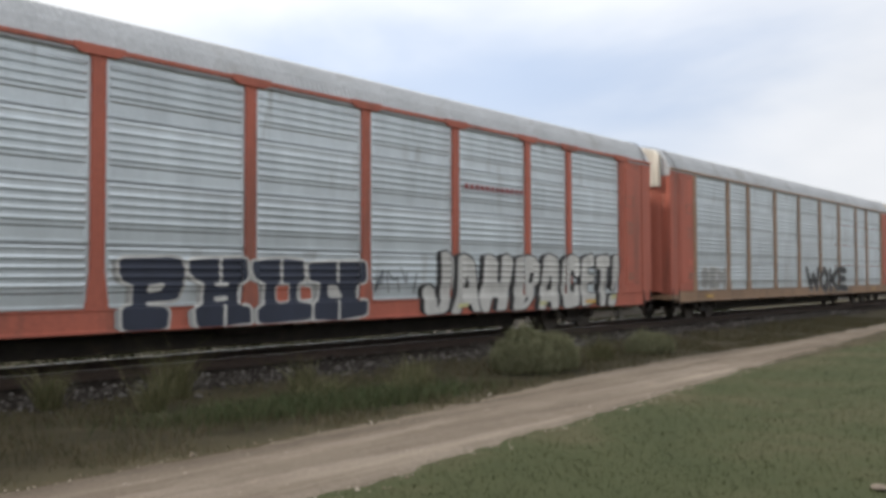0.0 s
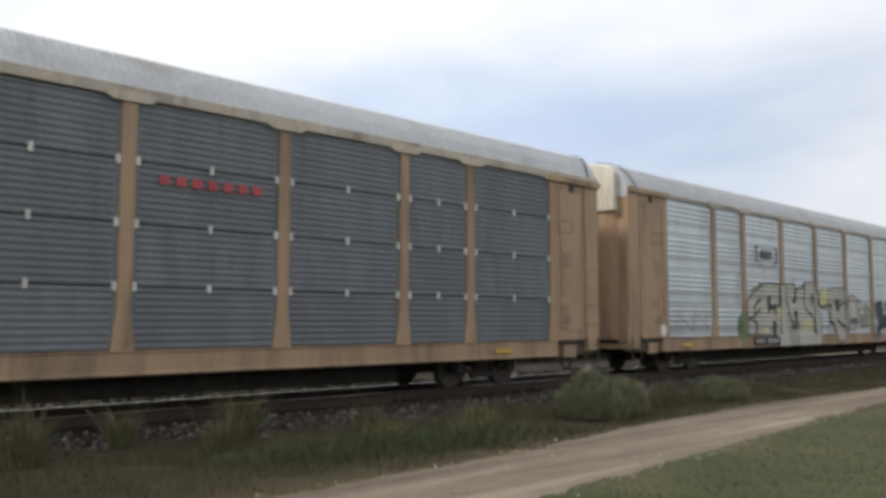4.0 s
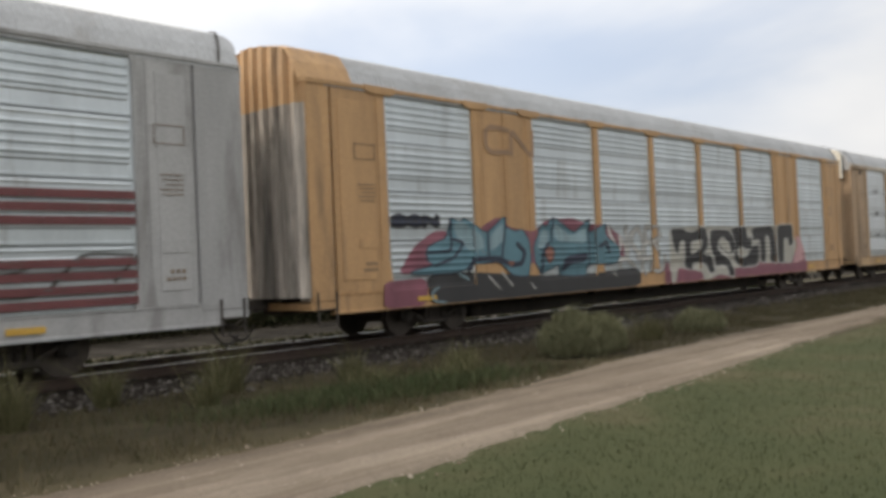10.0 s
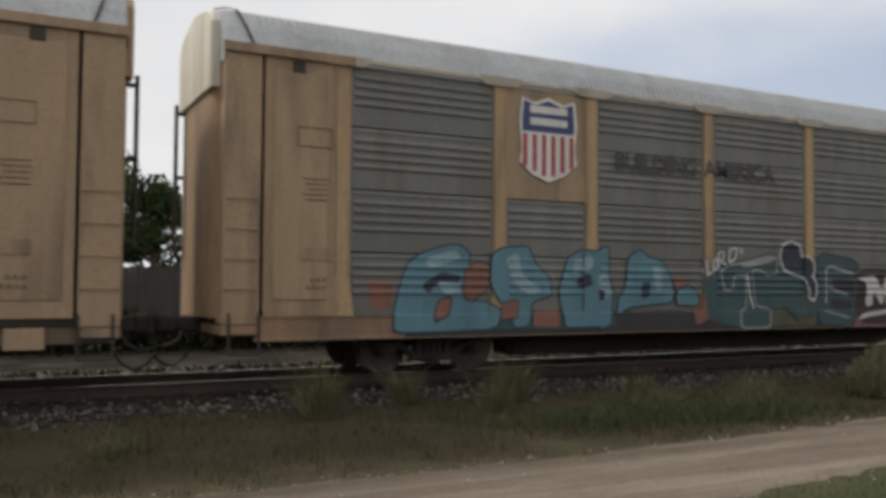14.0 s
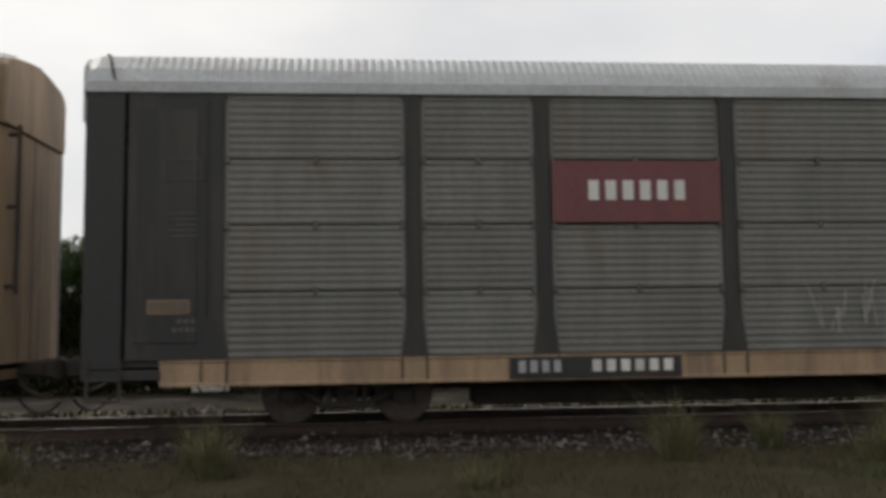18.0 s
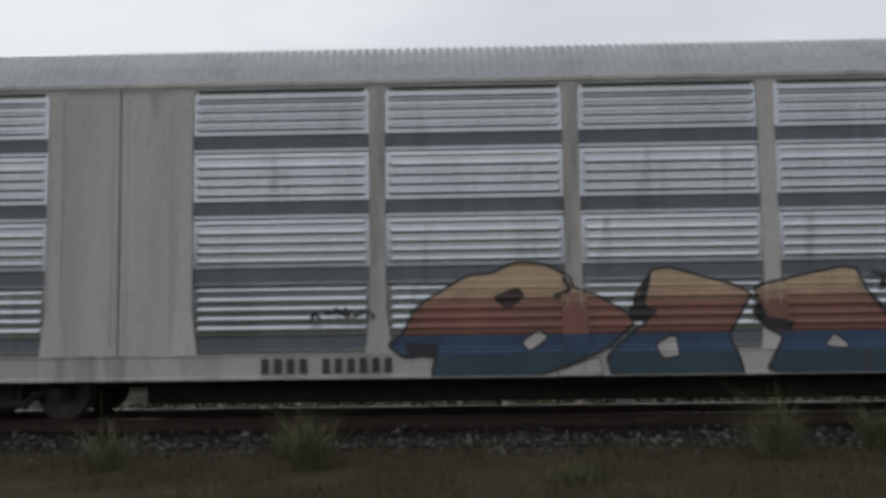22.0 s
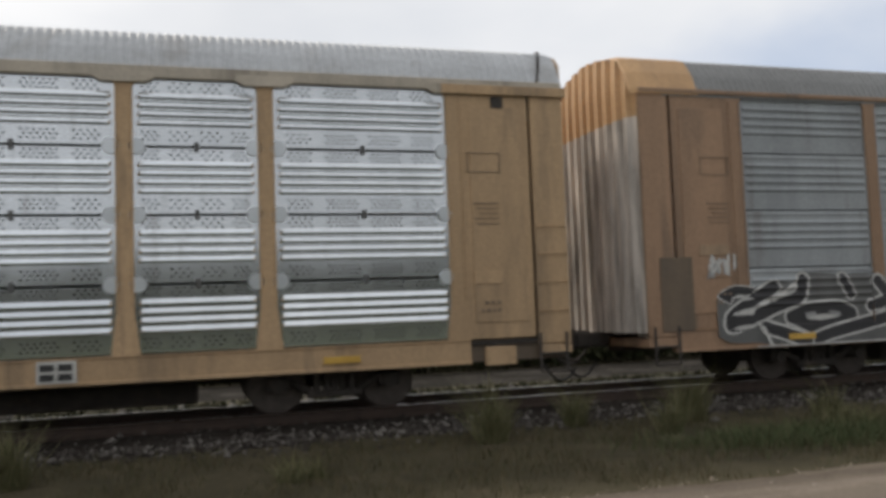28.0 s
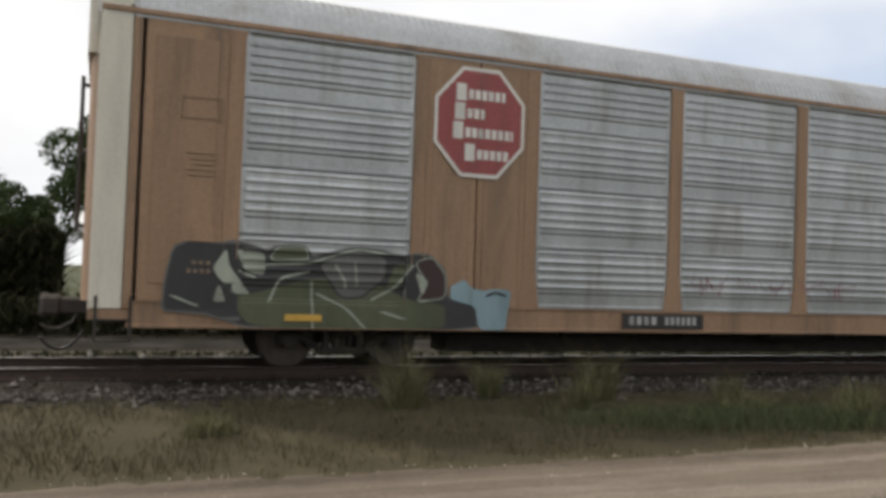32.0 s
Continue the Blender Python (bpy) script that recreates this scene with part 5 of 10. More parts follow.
blot(c, ".32,.94 .59,1 1,.93 .99,.27 .94,0 .62,0 .59,.14 .35,.12 .31,0 0,0 .18,.45", 4.87, 5.87, 0.53, 1.98, S_WHITE, S_BLACK, 0.045, 0.0258)
blot(c, ".1,.89 .5,1 .96,.94 1,.62 .7,.56 .59,.72 .45,.68 .39,.3 .64,.29 .64,.44 1,.44 .89,.04 .48,0 .08,0 0,.44", 3.78, 4.74, 0.53, 1.99, S_WHITE, S_BLACK, 0.045, 0.0270)
blot(c, ".1,.89 .9,1 .95,.77 .48,.72 .48,.6 .95,.6 .87,.45 .48,.46 .47,.26 1,.24 .86,.07 0,0 .03,.46", 2.98, 3.75, 0.53, 2.04, S_WHITE, S_BLACK, 0.045, 0.0282)
blot(c, ".01,.94 .96,1 1,.78 .75,.75 .58,0 .18,0 .34,.71 0,.71", 2.13, 2.92, 0.53, 2.03, S_WHITE, S_BLACK, 0.045, 0.0294)
blot(c, ".23,.96 1,1 .98,.54 .44,0 0,.03", 1.61, 2.04, 0.98, 2.02, S_WHITE, S_BLACK, 0.045, 0.0306)
blot(c, ".12,.94 1,1 .78,0 0,0", 1.80, 2.30, 0.53, 0.87, S_WHITE, S_BLACK, 0.045, 0.0318)
blot(c, ".53,1 1,0 0,0", 8.69, 8.88, 1.12, 1.45, S_BLACK, None, 0.000, 0.0330)
blot(c, ".44,1 1,.87 .67,0 0,0", 6.07, 6.34, 1.21, 1.52, S_BLACK, None, 0.000, 0.0342)
blot(c, ".57,1 1,.78 0,0", 6.28, 6.58, 0.66, 0.89, S_BLACK, None, 0.000, 0.0354)
blot(c, ".69,1 1,.04 0,0", 5.18, 5.47, 1.01, 1.48, S_BLACK, None, 0.000, 0.0366)
blot(c, ".1,1 1,1 .9,.17 0,0", 8.74, 9.16, 0.65, 0.77, S_YELLOW, None, 0.000, 0.0378)
blot(c, ".05,1 1,1 .86,0 0,0", 5.47, 5.84, 0.64, 0.74, S_YELLOW, None, 0.000, 0.0390)
blot(c, ".11,.93 1,1 .94,.07 0,0", 1.82, 2.17, 0.71, 0.86, S_YELLOW, None, 0.000, 0.0402)
blot(c, ".015,.942 .089,.978 .157,.964 .215,.986 .277,.964 .338,1 .394,.971 .458,.993 .532,.95 .588,.986 .646,.942 .705,.964 .763,.95 .843,.942 .886,.755 .978,.669 .997,.482 .994,.353 1,0 .028,0 .031,.252 .071,.417 .028,.554 0,.777", 22.13, 25.38, 0.53, 1.92, S_NAVY, S_SILVER, 0.035, 0.0090)
spray_line(c, "0,1 .78,.47 1,0", 24.77, 24.86, 1.40, 1.87, 0.018, S_SILVER, 0.0102)
spray_line(c, "0,1 .8,.38 .4,0", 24.43, 24.48, 1.49, 1.86, 0.018, S_SILVER, 0.0114)
spray_line(c, "0,1 .67,.6 1,0", 24.04, 24.10, 1.15, 1.88, 0.018, S_SILVER, 0.0126)
spray_line(c, "0,.86 .46,1 .9,.69 .95,.23 1,0", 24.37, 24.96, 1.03, 1.38, 0.018, S_SILVER, 0.0138)
spray_line(c, "0,.78 .59,1 1,.63 .96,0", 24.09, 24.58, 1.17, 1.49, 0.018, S_SILVER, 0.0150)
spray_line(c, "0,.94 .25,1 .54,.95 .79,.95 .99,.66 1,.34 .91,0", 23.92, 25.10, 0.54, 1.16, 0.018, S_SILVER, 0.0162)
spray_line(c, "0,1 .02,.74 .12,.56 .56,.56 1,.41 .91,0", 23.32, 23.89, 0.53, 1.64, 0.018, S_SILVER, 0.0174)
spray_line(c, "0,1 .48,.7 .24,.26 1,.18 .03,0", 23.36, 23.65, 1.19, 1.85, 0.018, S_SILVER, 0.0186)
spray_line(c, "0,1 .5,.59 1,0", 23.20, 23.28, 1.01, 1.82, 0.018, S_SILVER, 0.0198)
spray_line(c, "0,1 .22,.81 .16,.56 .06,.49 .97,.34 1,.18 .66,0", 22.68, 23.00, 0.53, 1.87, 0.018, S_SILVER, 0.0210)
spray_line(c, "0,.84 .39,1 .79,.62 1,0", 22.16, 22.83, 1.24, 1.56, 0.018, S_SILVER, 0.0222)
spray_line(c, "0,.81 .49,1 1,0", 22.22, 22.89, 1.07, 1.23, 0.018, S_SILVER, 0.0234)

c = autorack(1, "tan freight car with silver sheet sides and large silver graffiti", M_GALV, "louvre", M_TAN, M_TAN, M_TAN, M_CREAM, black_sill=(18.2, 20.2))
scrawl(c, 1.6, 2.9, 1.0, 1.7, S_SILVER, 4, 0.03, 4)
bracket_logo(c, 18.3, 19.9, 3.2, 3.85)
scrawl(c, 22.9, 25.2, 0.95, 1.8, S_NAVY, 4, 0.02, 9)
part("stencil_round", flat_mesh("stencil_round", [(0.17 * math.cos(a * math.pi / 9), 0.17 * math.sin(a * math.pi / 9)) for a in range(18)], M_WHITE), c, (13.5 - 25.75, -SIDE - 0.016, 1.1))
blot(c, "0,.67 .31,.86 .89,1 1,.72 .96,.03 .41,0 .09,.23", 20.55, 21.25, 0.75, 1.72, S_GREEN, None, 0.000, 0.0090)
blot(c, "0,.3 .29,.65 .58,.51 .79,.93 1,1 1,.67 .58,.14 .11,0", 19.52, 20.24, 2.17, 2.60, S_SAGE, S_GREEN, 0.050, 0.0102)
blot(c, ".005,.655 .055,.753 .121,.834 .198,.924 .405,.937 .595,.955 .598,.87 .726,.901 .744,.982 .887,1 .92,.825 .92,.614 .973,.543 1,.305 .975,0 .859,0 .515,0 .364,0 .324,.179 .103,.188 .01,.193 0,.413", 14.48, 20.50, 0.53, 2.76, S_CREAM, S_BLACK, 0.060, 0.0114)
blot(c, "0,1 .99,1 1,.02 .08,0", 16.58, 17.41, 0.53, 1.06, S_SAGE, None, 0.000, 0.0126)
blot(c, "0,.57 1,1 .94,.09 .09,0", 19.55, 19.88, 1.70, 1.93, S_YELLOW, None, 0.000, 0.0138)
blot(c, "0,.86 .94,1 1,0 .03,.05", 19.01, 19.32, 0.97, 1.18, S_YELLOW, None, 0.000, 0.0150)
blot(c, "0,.81 .93,1 1,.05 .16,0", 17.89, 18.34, 1.45, 1.88, S_YELLOW, None, 0.000, 0.0162)
blot(c, "0,.98 1,1 .95,0 .06,.02", 15.49, 16.15, 1.01, 1.44, S_YELLOW, None, 0.000, 0.0174)
blot(c, "0,.7 .16,1 .33,.88 .32,.56 1,.58 .98,.44 .67,.43 .77,0 .53,.29 .21,.3 .06,.08", 18.11, 19.08, 1.50, 2.27, S_BLACK, None, 0.000, 0.0186)
blot(c, "0,.94 .47,1 .83,.82 1,0 .44,.05 .03,.59", 18.34, 18.70, 0.57, 1.42, S_BLACK, None, 0.000, 0.0198)
blot(c, "0,.99 .83,1 1,0 .08,0", 18.00, 18.12, 1.94, 2.61, S_BLACK, None, 0.000, 0.0210)
blot(c, "0,.97 1,1 1,.22 .38,0", 16.67, 17.04, 1.38, 1.75, S_BLACK, None, 0.000, 0.0222)
blot(c, "0,.93 .95,1 1,0 .13,0", 16.57, 17.21, 1.11, 1.38, S_SMOKE, S_BLACK, 0.030, 0.0234)
spray_line(c, ".16,1 0,.52 .45,.5 .65,.17 1,0", 17.19, 17.68, 1.37, 2.62, 0.045, S_BLACK, 0.0246)
spray_line(c, ".4,1 .6,.4 0,0 1,.02 .7,.31 .87,.66", 16.74, 17.04, 2.04, 2.66, 0.045, S_BLACK, 0.0258)
spray_line(c, ".07,1 0,.72 .15,.46 .68,.38 .92,.22 1,0", 15.11, 16.09, 0.92, 2.72, 0.045, S_BLACK, 0.0270)
spray_line(c, "0,0 .08,.44 1,1", 19.53, 20.05, 1.69, 2.10, 0.045, S_BLACK, 0.0282)
spray_line(c, "0,0 .54,.4 1,1", 19.68, 20.48, 1.41, 1.76, 0.045, S_BLACK, 0.0294)
spray_line(c, "1,0 .97,.7 0,1", 19.88, 20.19, 0.95, 1.41, 0.045, S_BLACK, 0.0306)
spray_line(c, "0,1 1,.53 .29,0", 15.36, 15.50, 1.95, 2.38, 0.045, S_BLACK, 0.0318)
blot(c, "0,.83 .46,1 1,.92 .96,.16 .51,0 .07,.13", 13.97, 14.69, 1.95, 2.58, S_YELLOW, S_GREEN, 0.030, 0.0330)
spray_line(c, "0,.85 .42,0 1,1", 13.90, 14.56, 1.86, 1.99, 0.030, S_BLACK, 0.0342)
blot(c, ".01,.89 .56,1 1,.8 .94,.06 .37,0 0,.13", 9.22, 10.30, 1.09, 2.12, S_SAGE, None, 0.000, 0.0090)
blot(c, "0,.96 .96,1 1,.83 .93,.73 1,.3 .86,.02 .49,0 .42,.24 .27,.35 .1,.33 0,.61", 12.01, 13.88, 0.61, 2.66, S_CREAM, S_BLACK, 0.050, 0.0102)
blot(c, ".08,.91 .43,1 .84,.88 1,.53 .83,.07 .35,0 0,.07 0,.56", 10.78, 11.92, 1.03, 2.40, S_CREAM, S_BLACK, 0.050, 0.0114)
blot(c, "0,1 .78,.94 1,.37 .41,0 .11,.59", 10.39, 10.85, 1.70, 2.21, S_CREAM, S_BLACK, 0.040, 0.0126)
blot(c, "0,.85 1,1 .94,0 .05,0", 10.87, 11.74, 1.25, 1.52, S_SMOKE, None, 0.000, 0.0138)
blot(c, ".06,1 .78,.98 1,.36 .44,0 0,.46", 10.10, 10.64, 1.11, 1.61, S_SAGE, S_BLACK, 0.040, 0.0150)
blot(c, ".09,1 1,.8 .87,.03 0,0", 9.43, 9.88, 1.53, 1.93, S_SAGE, S_BLACK, 0.035, 0.0162)
spray_line(c, "0,.6 1,0", 10.25, 10.49, 1.40, 1.45, 0.020, S_BLACK, 0.0174)
blot(c, "0,.74 1,1 1,0 .43,.19", 13.52, 13.96, 1.80, 2.07, S_BLACK, None, 0.000, 0.0186)
blot(c, "0,.96 1,1 .85,.53 .3,0", 12.69, 13.22, 1.72, 2.21, S_BLACK, None, 0.000, 0.0198)
spray_line(c, "0,0 .39,.74 1,1", 12.14, 12.98, 1.72, 2.11, 0.045, S_BLACK, 0.0210)
spray_line(c, "0,1 .42,.39 1,0", 12.14, 13.02, 1.14, 1.42, 0.045, S_BLACK, 0.0222)
spray_line(c, "0,1 .23,.51 .7,.51 1,0", 13.10, 13.76, 0.84, 1.71, 0.045, S_BLACK, 0.0234)
blot(c, ".069,.859 .242,1 .349,.912 .365,.6 .494,.641 .478,.918 .572,.982 .648,.882 .682,.647 .802,.812 .899,.771 .877,.565 1,.694 .997,.365 .638,.247 .343,.288 .094,.029 0,0 .201,.441 .082,.629", 5.88, 9.06, 0.59, 2.29, S_NAVY, S_WHITE, 0.030, 0.0246)
blot(c, ".522,.789 .713,.91 .854,1 1,.752 .982,.519 .848,.466 .762,.271 .695,.579 .638,.248 .467,.323 .146,.045 .043,0 0,.256 .219,.308 .443,.444", 3.06, 8.14, 0.58, 1.91, S_PINK, S_WHITE, 0.025, 0.0258)
blot(c, "0,.61 .5,1 1,.76 .84,.15 .05,0", 4.58, 5.54, 1.70, 2.29, S_NAVY, S_WHITE, 0.030, 0.0270)
spray_line(c, "1,1 0,0", 4.52, 4.62, 1.06, 1.79, 0.030, S_NAVY, 0.0282)
spray_line(c, "0,1 .5,.47 1,0", 3.54, 4.10, 0.82, 1.79, 0.030, S_NAVY, 0.0294)
spray_line(c, "0,.8 1,0 .69,1", 5.63, 6.02, 1.21, 1.56, 0.025, S_NAVY, 0.0306)
spray_line(c, "0,.66 .43,1 .42,.17 .86,.68 1,0", 1.65, 2.76, 1.27, 1.74, 0.020, S_PALEBLUE, 0.0318)
spray_line(c, "0,.91 .61,1 1,0", 3.68, 4.39, 1.05, 1.50, 0.020, S_WHITE, 0.0330)

c = autorack(2, "tan freight car with slate grey sheet sides", M_GALV_DARK, "fine", M_TAN, M_TAN, M_TAN, M_CREAM, clips="pale")
bars(c, 9.6, 11.6, 3.5, 3.65, 7, M_SIGNRED)

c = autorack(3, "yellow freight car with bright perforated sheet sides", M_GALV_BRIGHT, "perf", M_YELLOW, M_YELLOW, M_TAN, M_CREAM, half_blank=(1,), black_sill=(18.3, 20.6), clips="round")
shield(c, 21.7, 4.05, 0.85)

c = autorack(4, "orange freight car with silver sheet sides and turquoise graffiti", M_GALV, "louvre", M_ORANGE, M_ORANGE, M_ORANGE, M_ORANGE, blank=(1, 7), door=M_STREAKY, round_end=True)
# black letters with white rims on a pale ground
patch(c, "graffiti_background", 3.6, 14.5, 0.53, 1.3, S_MAGENTA, 0.007, 0.35, 61)
blot(c, ".01,.89 .11,.93 .19,.94 .28,.94 .39,.94 .49,.95 .60,.94 .71,.96 .96,1 .97,.71 1,.57 .94,.17 .85,.21 .71,.21 .65,.25 .57,.18 .51,.16 .44,.17 .44,0 .33,.07 .25,0 .21,0 .21,.14 .05,.25 .03,0 0,0", 4.54, 14.17, 0.54, 2.33, S_CREAM, None, 0.000, 0.0132)
blot(c, ".26,1 .58,.92 1,.16 0,0 .37,.65", 3.53, 5.05, 0.83, 1.90, S_PINK, None, 0.000, 0.0144)
blot(c, "0,.96 .29,.97 .36,.90 .60,.91 .67,1 .83,.99 .87,.73 .84,.58 .71,.43 .88,.41 1,.28 .99,.06 .87,0 .75,.23 .48,.26 .46,.13 .27,.16 .29,.68 .26,.73 .16,.68 .13,.44 .07,.49 .01,.68", 11.29, 13.96, 0.70, 2.20, S_BLACK, S_WHITE, 0.035, 0.0156)
blot(c, ".03,.84 1,1 .86,.49 0,0", 12.10, 12.81, 1.34, 1.79, S_CREAM, S_WHITE, 0.020, 0.0168)
blot(c, ".06,.97 .27,1 .71,.99 .91,.79 1,.67 .77,.47 .50,.52 .29,.65 .23,.62 .42,.48 .75,.35 .83,0 .63,.03 .55,.26 .20,.25 .14,.44 .05,.55 0,.74", 9.57, 11.56, 0.54, 2.13, S_BLACK, S_WHITE, 0.035, 0.0180)
blot(c, "0,.63 .38,1 .86,.63 1,0 .54,.10", 10.08, 11.02, 1.36, 1.87, S_CREAM, S_WHITE, 0.020, 0.0192)
blot(c, "0,.95 .38,1 .56,.99 .60,.70 .76,.75 .70,.44 .48,.42 .37,.51 .16,.45 .23,.22 .54,.28 .70,.51 1,.56 .99,.10 .79,.01 .30,0 .04,.23 .13,.58", 7.88, 9.97, 0.84, 2.22, S_BLACK, S_WHITE, 0.035, 0.0204)
blot(c, "0,.94 .93,1 1,0 .73,.07 .69,.73 .55,.73 .54,.04 .33,.09 .30,.66 .06,.60", 6.39, 8.41, 0.89, 2.26, S_BLACK, S_WHITE, 0.035, 0.0216)
blot(c, "0,.98 1,1 .98,.47 .72,.43 .69,.64 .42,.64 .34,0 .01,.02", 4.90, 6.34, 0.90, 2.31, S_BLACK, S_WHITE, 0.035, 0.0228)
graffiti(c, "WOR", 14.7, 17.3, 1.35, 2.2, S_WHITE, S_BLACK, 0.5, 0.8, fat=0.055, rim=0.028)
graffiti(c, "DTU", 14.4, 16.9, 0.8, 1.35, S_WHITE, S_BLACK, 0.5, 0.8, fat=0.045, rim=0.025)
graffiti(c, "SON", 24.0, 25.4, 2.15, 2.45, S_NAVY, S_BLACK, 0.3, 0.5)
for path, a, b in (("1,.95 .2,1 0,.8 0,.2 .2,0 1,.05", 0.53, 1.0), ("0,0 0,1 .8,.1 1,0 1,1", 0.0, 0.47)):
    spray_line(c, path, 20.62 + a * 1.73, 20.62 + b * 1.73, 3.90, 4.49, 0.055, M_BROWN, 0.008)
blot(c, "0,.05 .27,.61 .65,.96 .91,1 1,.79 .57,.07 .14,0", 23.62, 25.23, 1.19, 2.11, S_MAGENTA, None, 0.000, 0.0090)
blot(c, "0,.794 .114,1 .176,.794 .336,.714 .412,.937 .595,1 .679,.905 .888,.817 1,.563 .992,0 .005,.159", 16.63, 22.70, 1.17, 2.43, S_MAGENTA, None, 0.000, 0.0102)
blot(c, ".002,.94 .133,1 .431,.716 .711,.672 1,.821 .994,0 .707,0 .269,0 0,0", 15.84, 24.40, 0.53, 1.20, S_SOOT, None, 0.000, 0.0114)
blot(c, ".02,.97 1,1 .91,0 0,0", 24.38, 25.70, 0.53, 1.11, S_MAGENTA, None, 0.000, 0.0126)
blot(c, ".161,.542 .303,.667 .325,.965 .413,.882 .428,.965 .496,.882 .567,.764 .619,.729 .77,1 .775,.819 .863,.75 .929,.785 .988,.597 1,.299 .968,0 .819,.056 .711,.285 .472,.243 .401,.146 .13,.118 0,.167 .193,.25 .144,.333 .134,.465", 20.87, 24.96, 0.99, 2.43, S_TURQ, S_NAVY, 0.030, 0.0138)
blot(c, "0,.523 .101,.868 .149,.828 .222,1 .456,.715 .629,.98 .634,.715 .827,.901 .845,.636 .979,.503 1,.291 .923,.172 .588,.199 .582,0 .284,.033 .265,.225 .085,.06 .013,.252", 16.87, 20.75, 0.93, 2.44, S_TURQ, S_NAVY, 0.030, 0.0150)
blot(c, "0,.95 .33,1 .9,.55 1,.09 .53,0 .15,.38", 22.54, 23.55, 1.63, 2.29, S_PALEBLUE, None, 0.000, 0.0162)
blot(c, "0,.52 1,1 .98,.36 .02,0", 21.88, 22.37, 1.61, 2.30, S_PALEBLUE, None, 0.000, 0.0174)
blot(c, "0,.12 .51,1 1,.88 .85,.38 .3,0", 20.03, 20.64, 1.63, 2.13, S_PALEBLUE, None, 0.000, 0.0186)
blot(c, "0,1 .52,.36 1,.79 .98,0 .01,.13", 18.41, 19.86, 1.77, 2.30, S_PALEBLUE, None, 0.000, 0.0198)
spray_line(c, ".99,1 1,.03 0,0", 23.62, 24.36, 1.63, 2.35, 0.035, S_NAVY, 0.0210)
spray_line(c, "0,0 .61,.26 1,.84 .6,1", 23.21, 24.17, 1.35, 1.92, 0.035, S_NAVY, 0.0222)
spray_line(c, "0,1 0,0", 22.38, 22.43, 1.46, 2.04, 0.030, S_NAVY, 0.0234)
spray_line(c, "1,1 .74,.66 0,0", 21.78, 21.97, 1.46, 2.38, 0.030, S_NAVY, 0.0246)
spray_line(c, "0,0 .1,.44 .49,.42 .75,.11 .93,.16 1,.65 .86,1", 21.10, 23.09, 1.23, 1.78, 0.060, S_NAVY, 0.0258)
blot(c, "0,1 1,1 .62,0 .12,.29", 21.50, 21.76, 1.25, 1.39, S_BRICK, None, 0.000, 0.0270)
blot(c, ".11,1 1,.89 1,.41 .49,0 0,.55", 19.93, 20.28, 1.27, 1.71, S_BRICK, S_NAVY, 0.030, 0.0282)
spray_line(c, "1,1 0,0", 19.89, 20.00, 1.79, 2.41, 0.030, S_NAVY, 0.0294)
spray_line(c, "1,1 0,0", 18.31, 18.41, 1.11, 2.38, 0.030, S_NAVY, 0.0306)
spray_line(c, "0,0 .2,.7 1,1", 20.12, 20.42, 1.05, 1.79, 0.040, S_NAVY, 0.0318)
blot(c, ".14,.83 1,1 .95,.54 .41,.48 0,0", 18.45, 19.64, 1.01, 1.53, S_NAVY, None, 0.000, 0.0330)
spray_line(c, "0,.52 .83,1 1,0", 17.44, 17.90, 1.51, 1.82, 0.050, S_NAVY, 0.0342)
spray_line(c, "0,1 1,0", 22.08, 22.50, 0.74, 1.09, 0.018, S_WHITE, 0.0354)
spray_line(c, "0,1 1,0", 21.63, 22.03, 0.81, 1.15, 0.018, S_WHITE, 0.0366)
spray_line(c, "0,1 1,0", 20.77, 20.94, 0.68, 0.85, 0.018, S_WHITE, 0.0378)
spray_line(c, "0,1 1,0", 17.15, 17.37, 0.86, 1.16, 0.018, S_WHITE, 0.0390)
spray_line(c, "0,1 1,0", 23.10, 23.43, 1.02, 1.16, 0.025, S_PALEBLUE, 0.0402)
spray_line(c, ".53,1 0,.73 .09,.15 1,0", 23.91, 24.34, 0.56, 0.89, 0.020, S_PALEBLUE, 0.0414)

c = autorack(5, "grey freight car with red stripes and a dark red sign", M_GALV, "louvre", M_GREY, M_GREY, M_GREY, M_CREAM)
sg = plate("sign_board", c, 17.98, 20.6, 3.86, 4.72, M_STRIPE, 0.016, "dark red sign board with a white emblem")
for i in range(4):
    plate("emblem_bar", c, 19.75 + 0.05 * i, 20.3 - 0.03 * i, 4.08 + 0.13 * i, 4.16 + 0.13 * i, M_WHITE, 0.03)
bars(c, 18.15, 19.6, 4.22, 4.45, 8, M_WHITE, 0.03)
bars(c, 18.6, 19.5, 4.05, 4.1, 9, M_GREY, 0.03)
for a, b in zip(reversed(POSTS), list(reversed(POSTS))[1:]):
    for z in (0.97, 1.17, 1.37, 1.57, 2.2, 2.4, 2.6):
        plate("red_stripe", c, 13.5 - b + 0.14, 13.5 - a - 0.14, z, z + 0.125, M_STRIPE, 0.004)
bars(c, 17.9, 20.3, 0.6, 0.8, 9, M_WHITE, 0.02)
spray_line(c, "0,1 .05,.54 .12,.08 .39,.07 .21,.38 .52,.54 1,.48 .98,.35 .67,.18 .58,.02 .89,0", 25.12, 25.97, 1.08, 2.28, 0.030, S_SMOKE, 0.0090)
spray_line(c, "0,.973 .371,.955 .868,1 .99,.705 1,0", 22.02, 25.12, 0.63, 1.75, 0.030, S_SMOKE, 0.0102)
spray_line(c, "0,.8 .46,.2 1,0", 22.35, 25.06, 1.43, 1.48, 0.030, S_SMOKE, 0.0114)
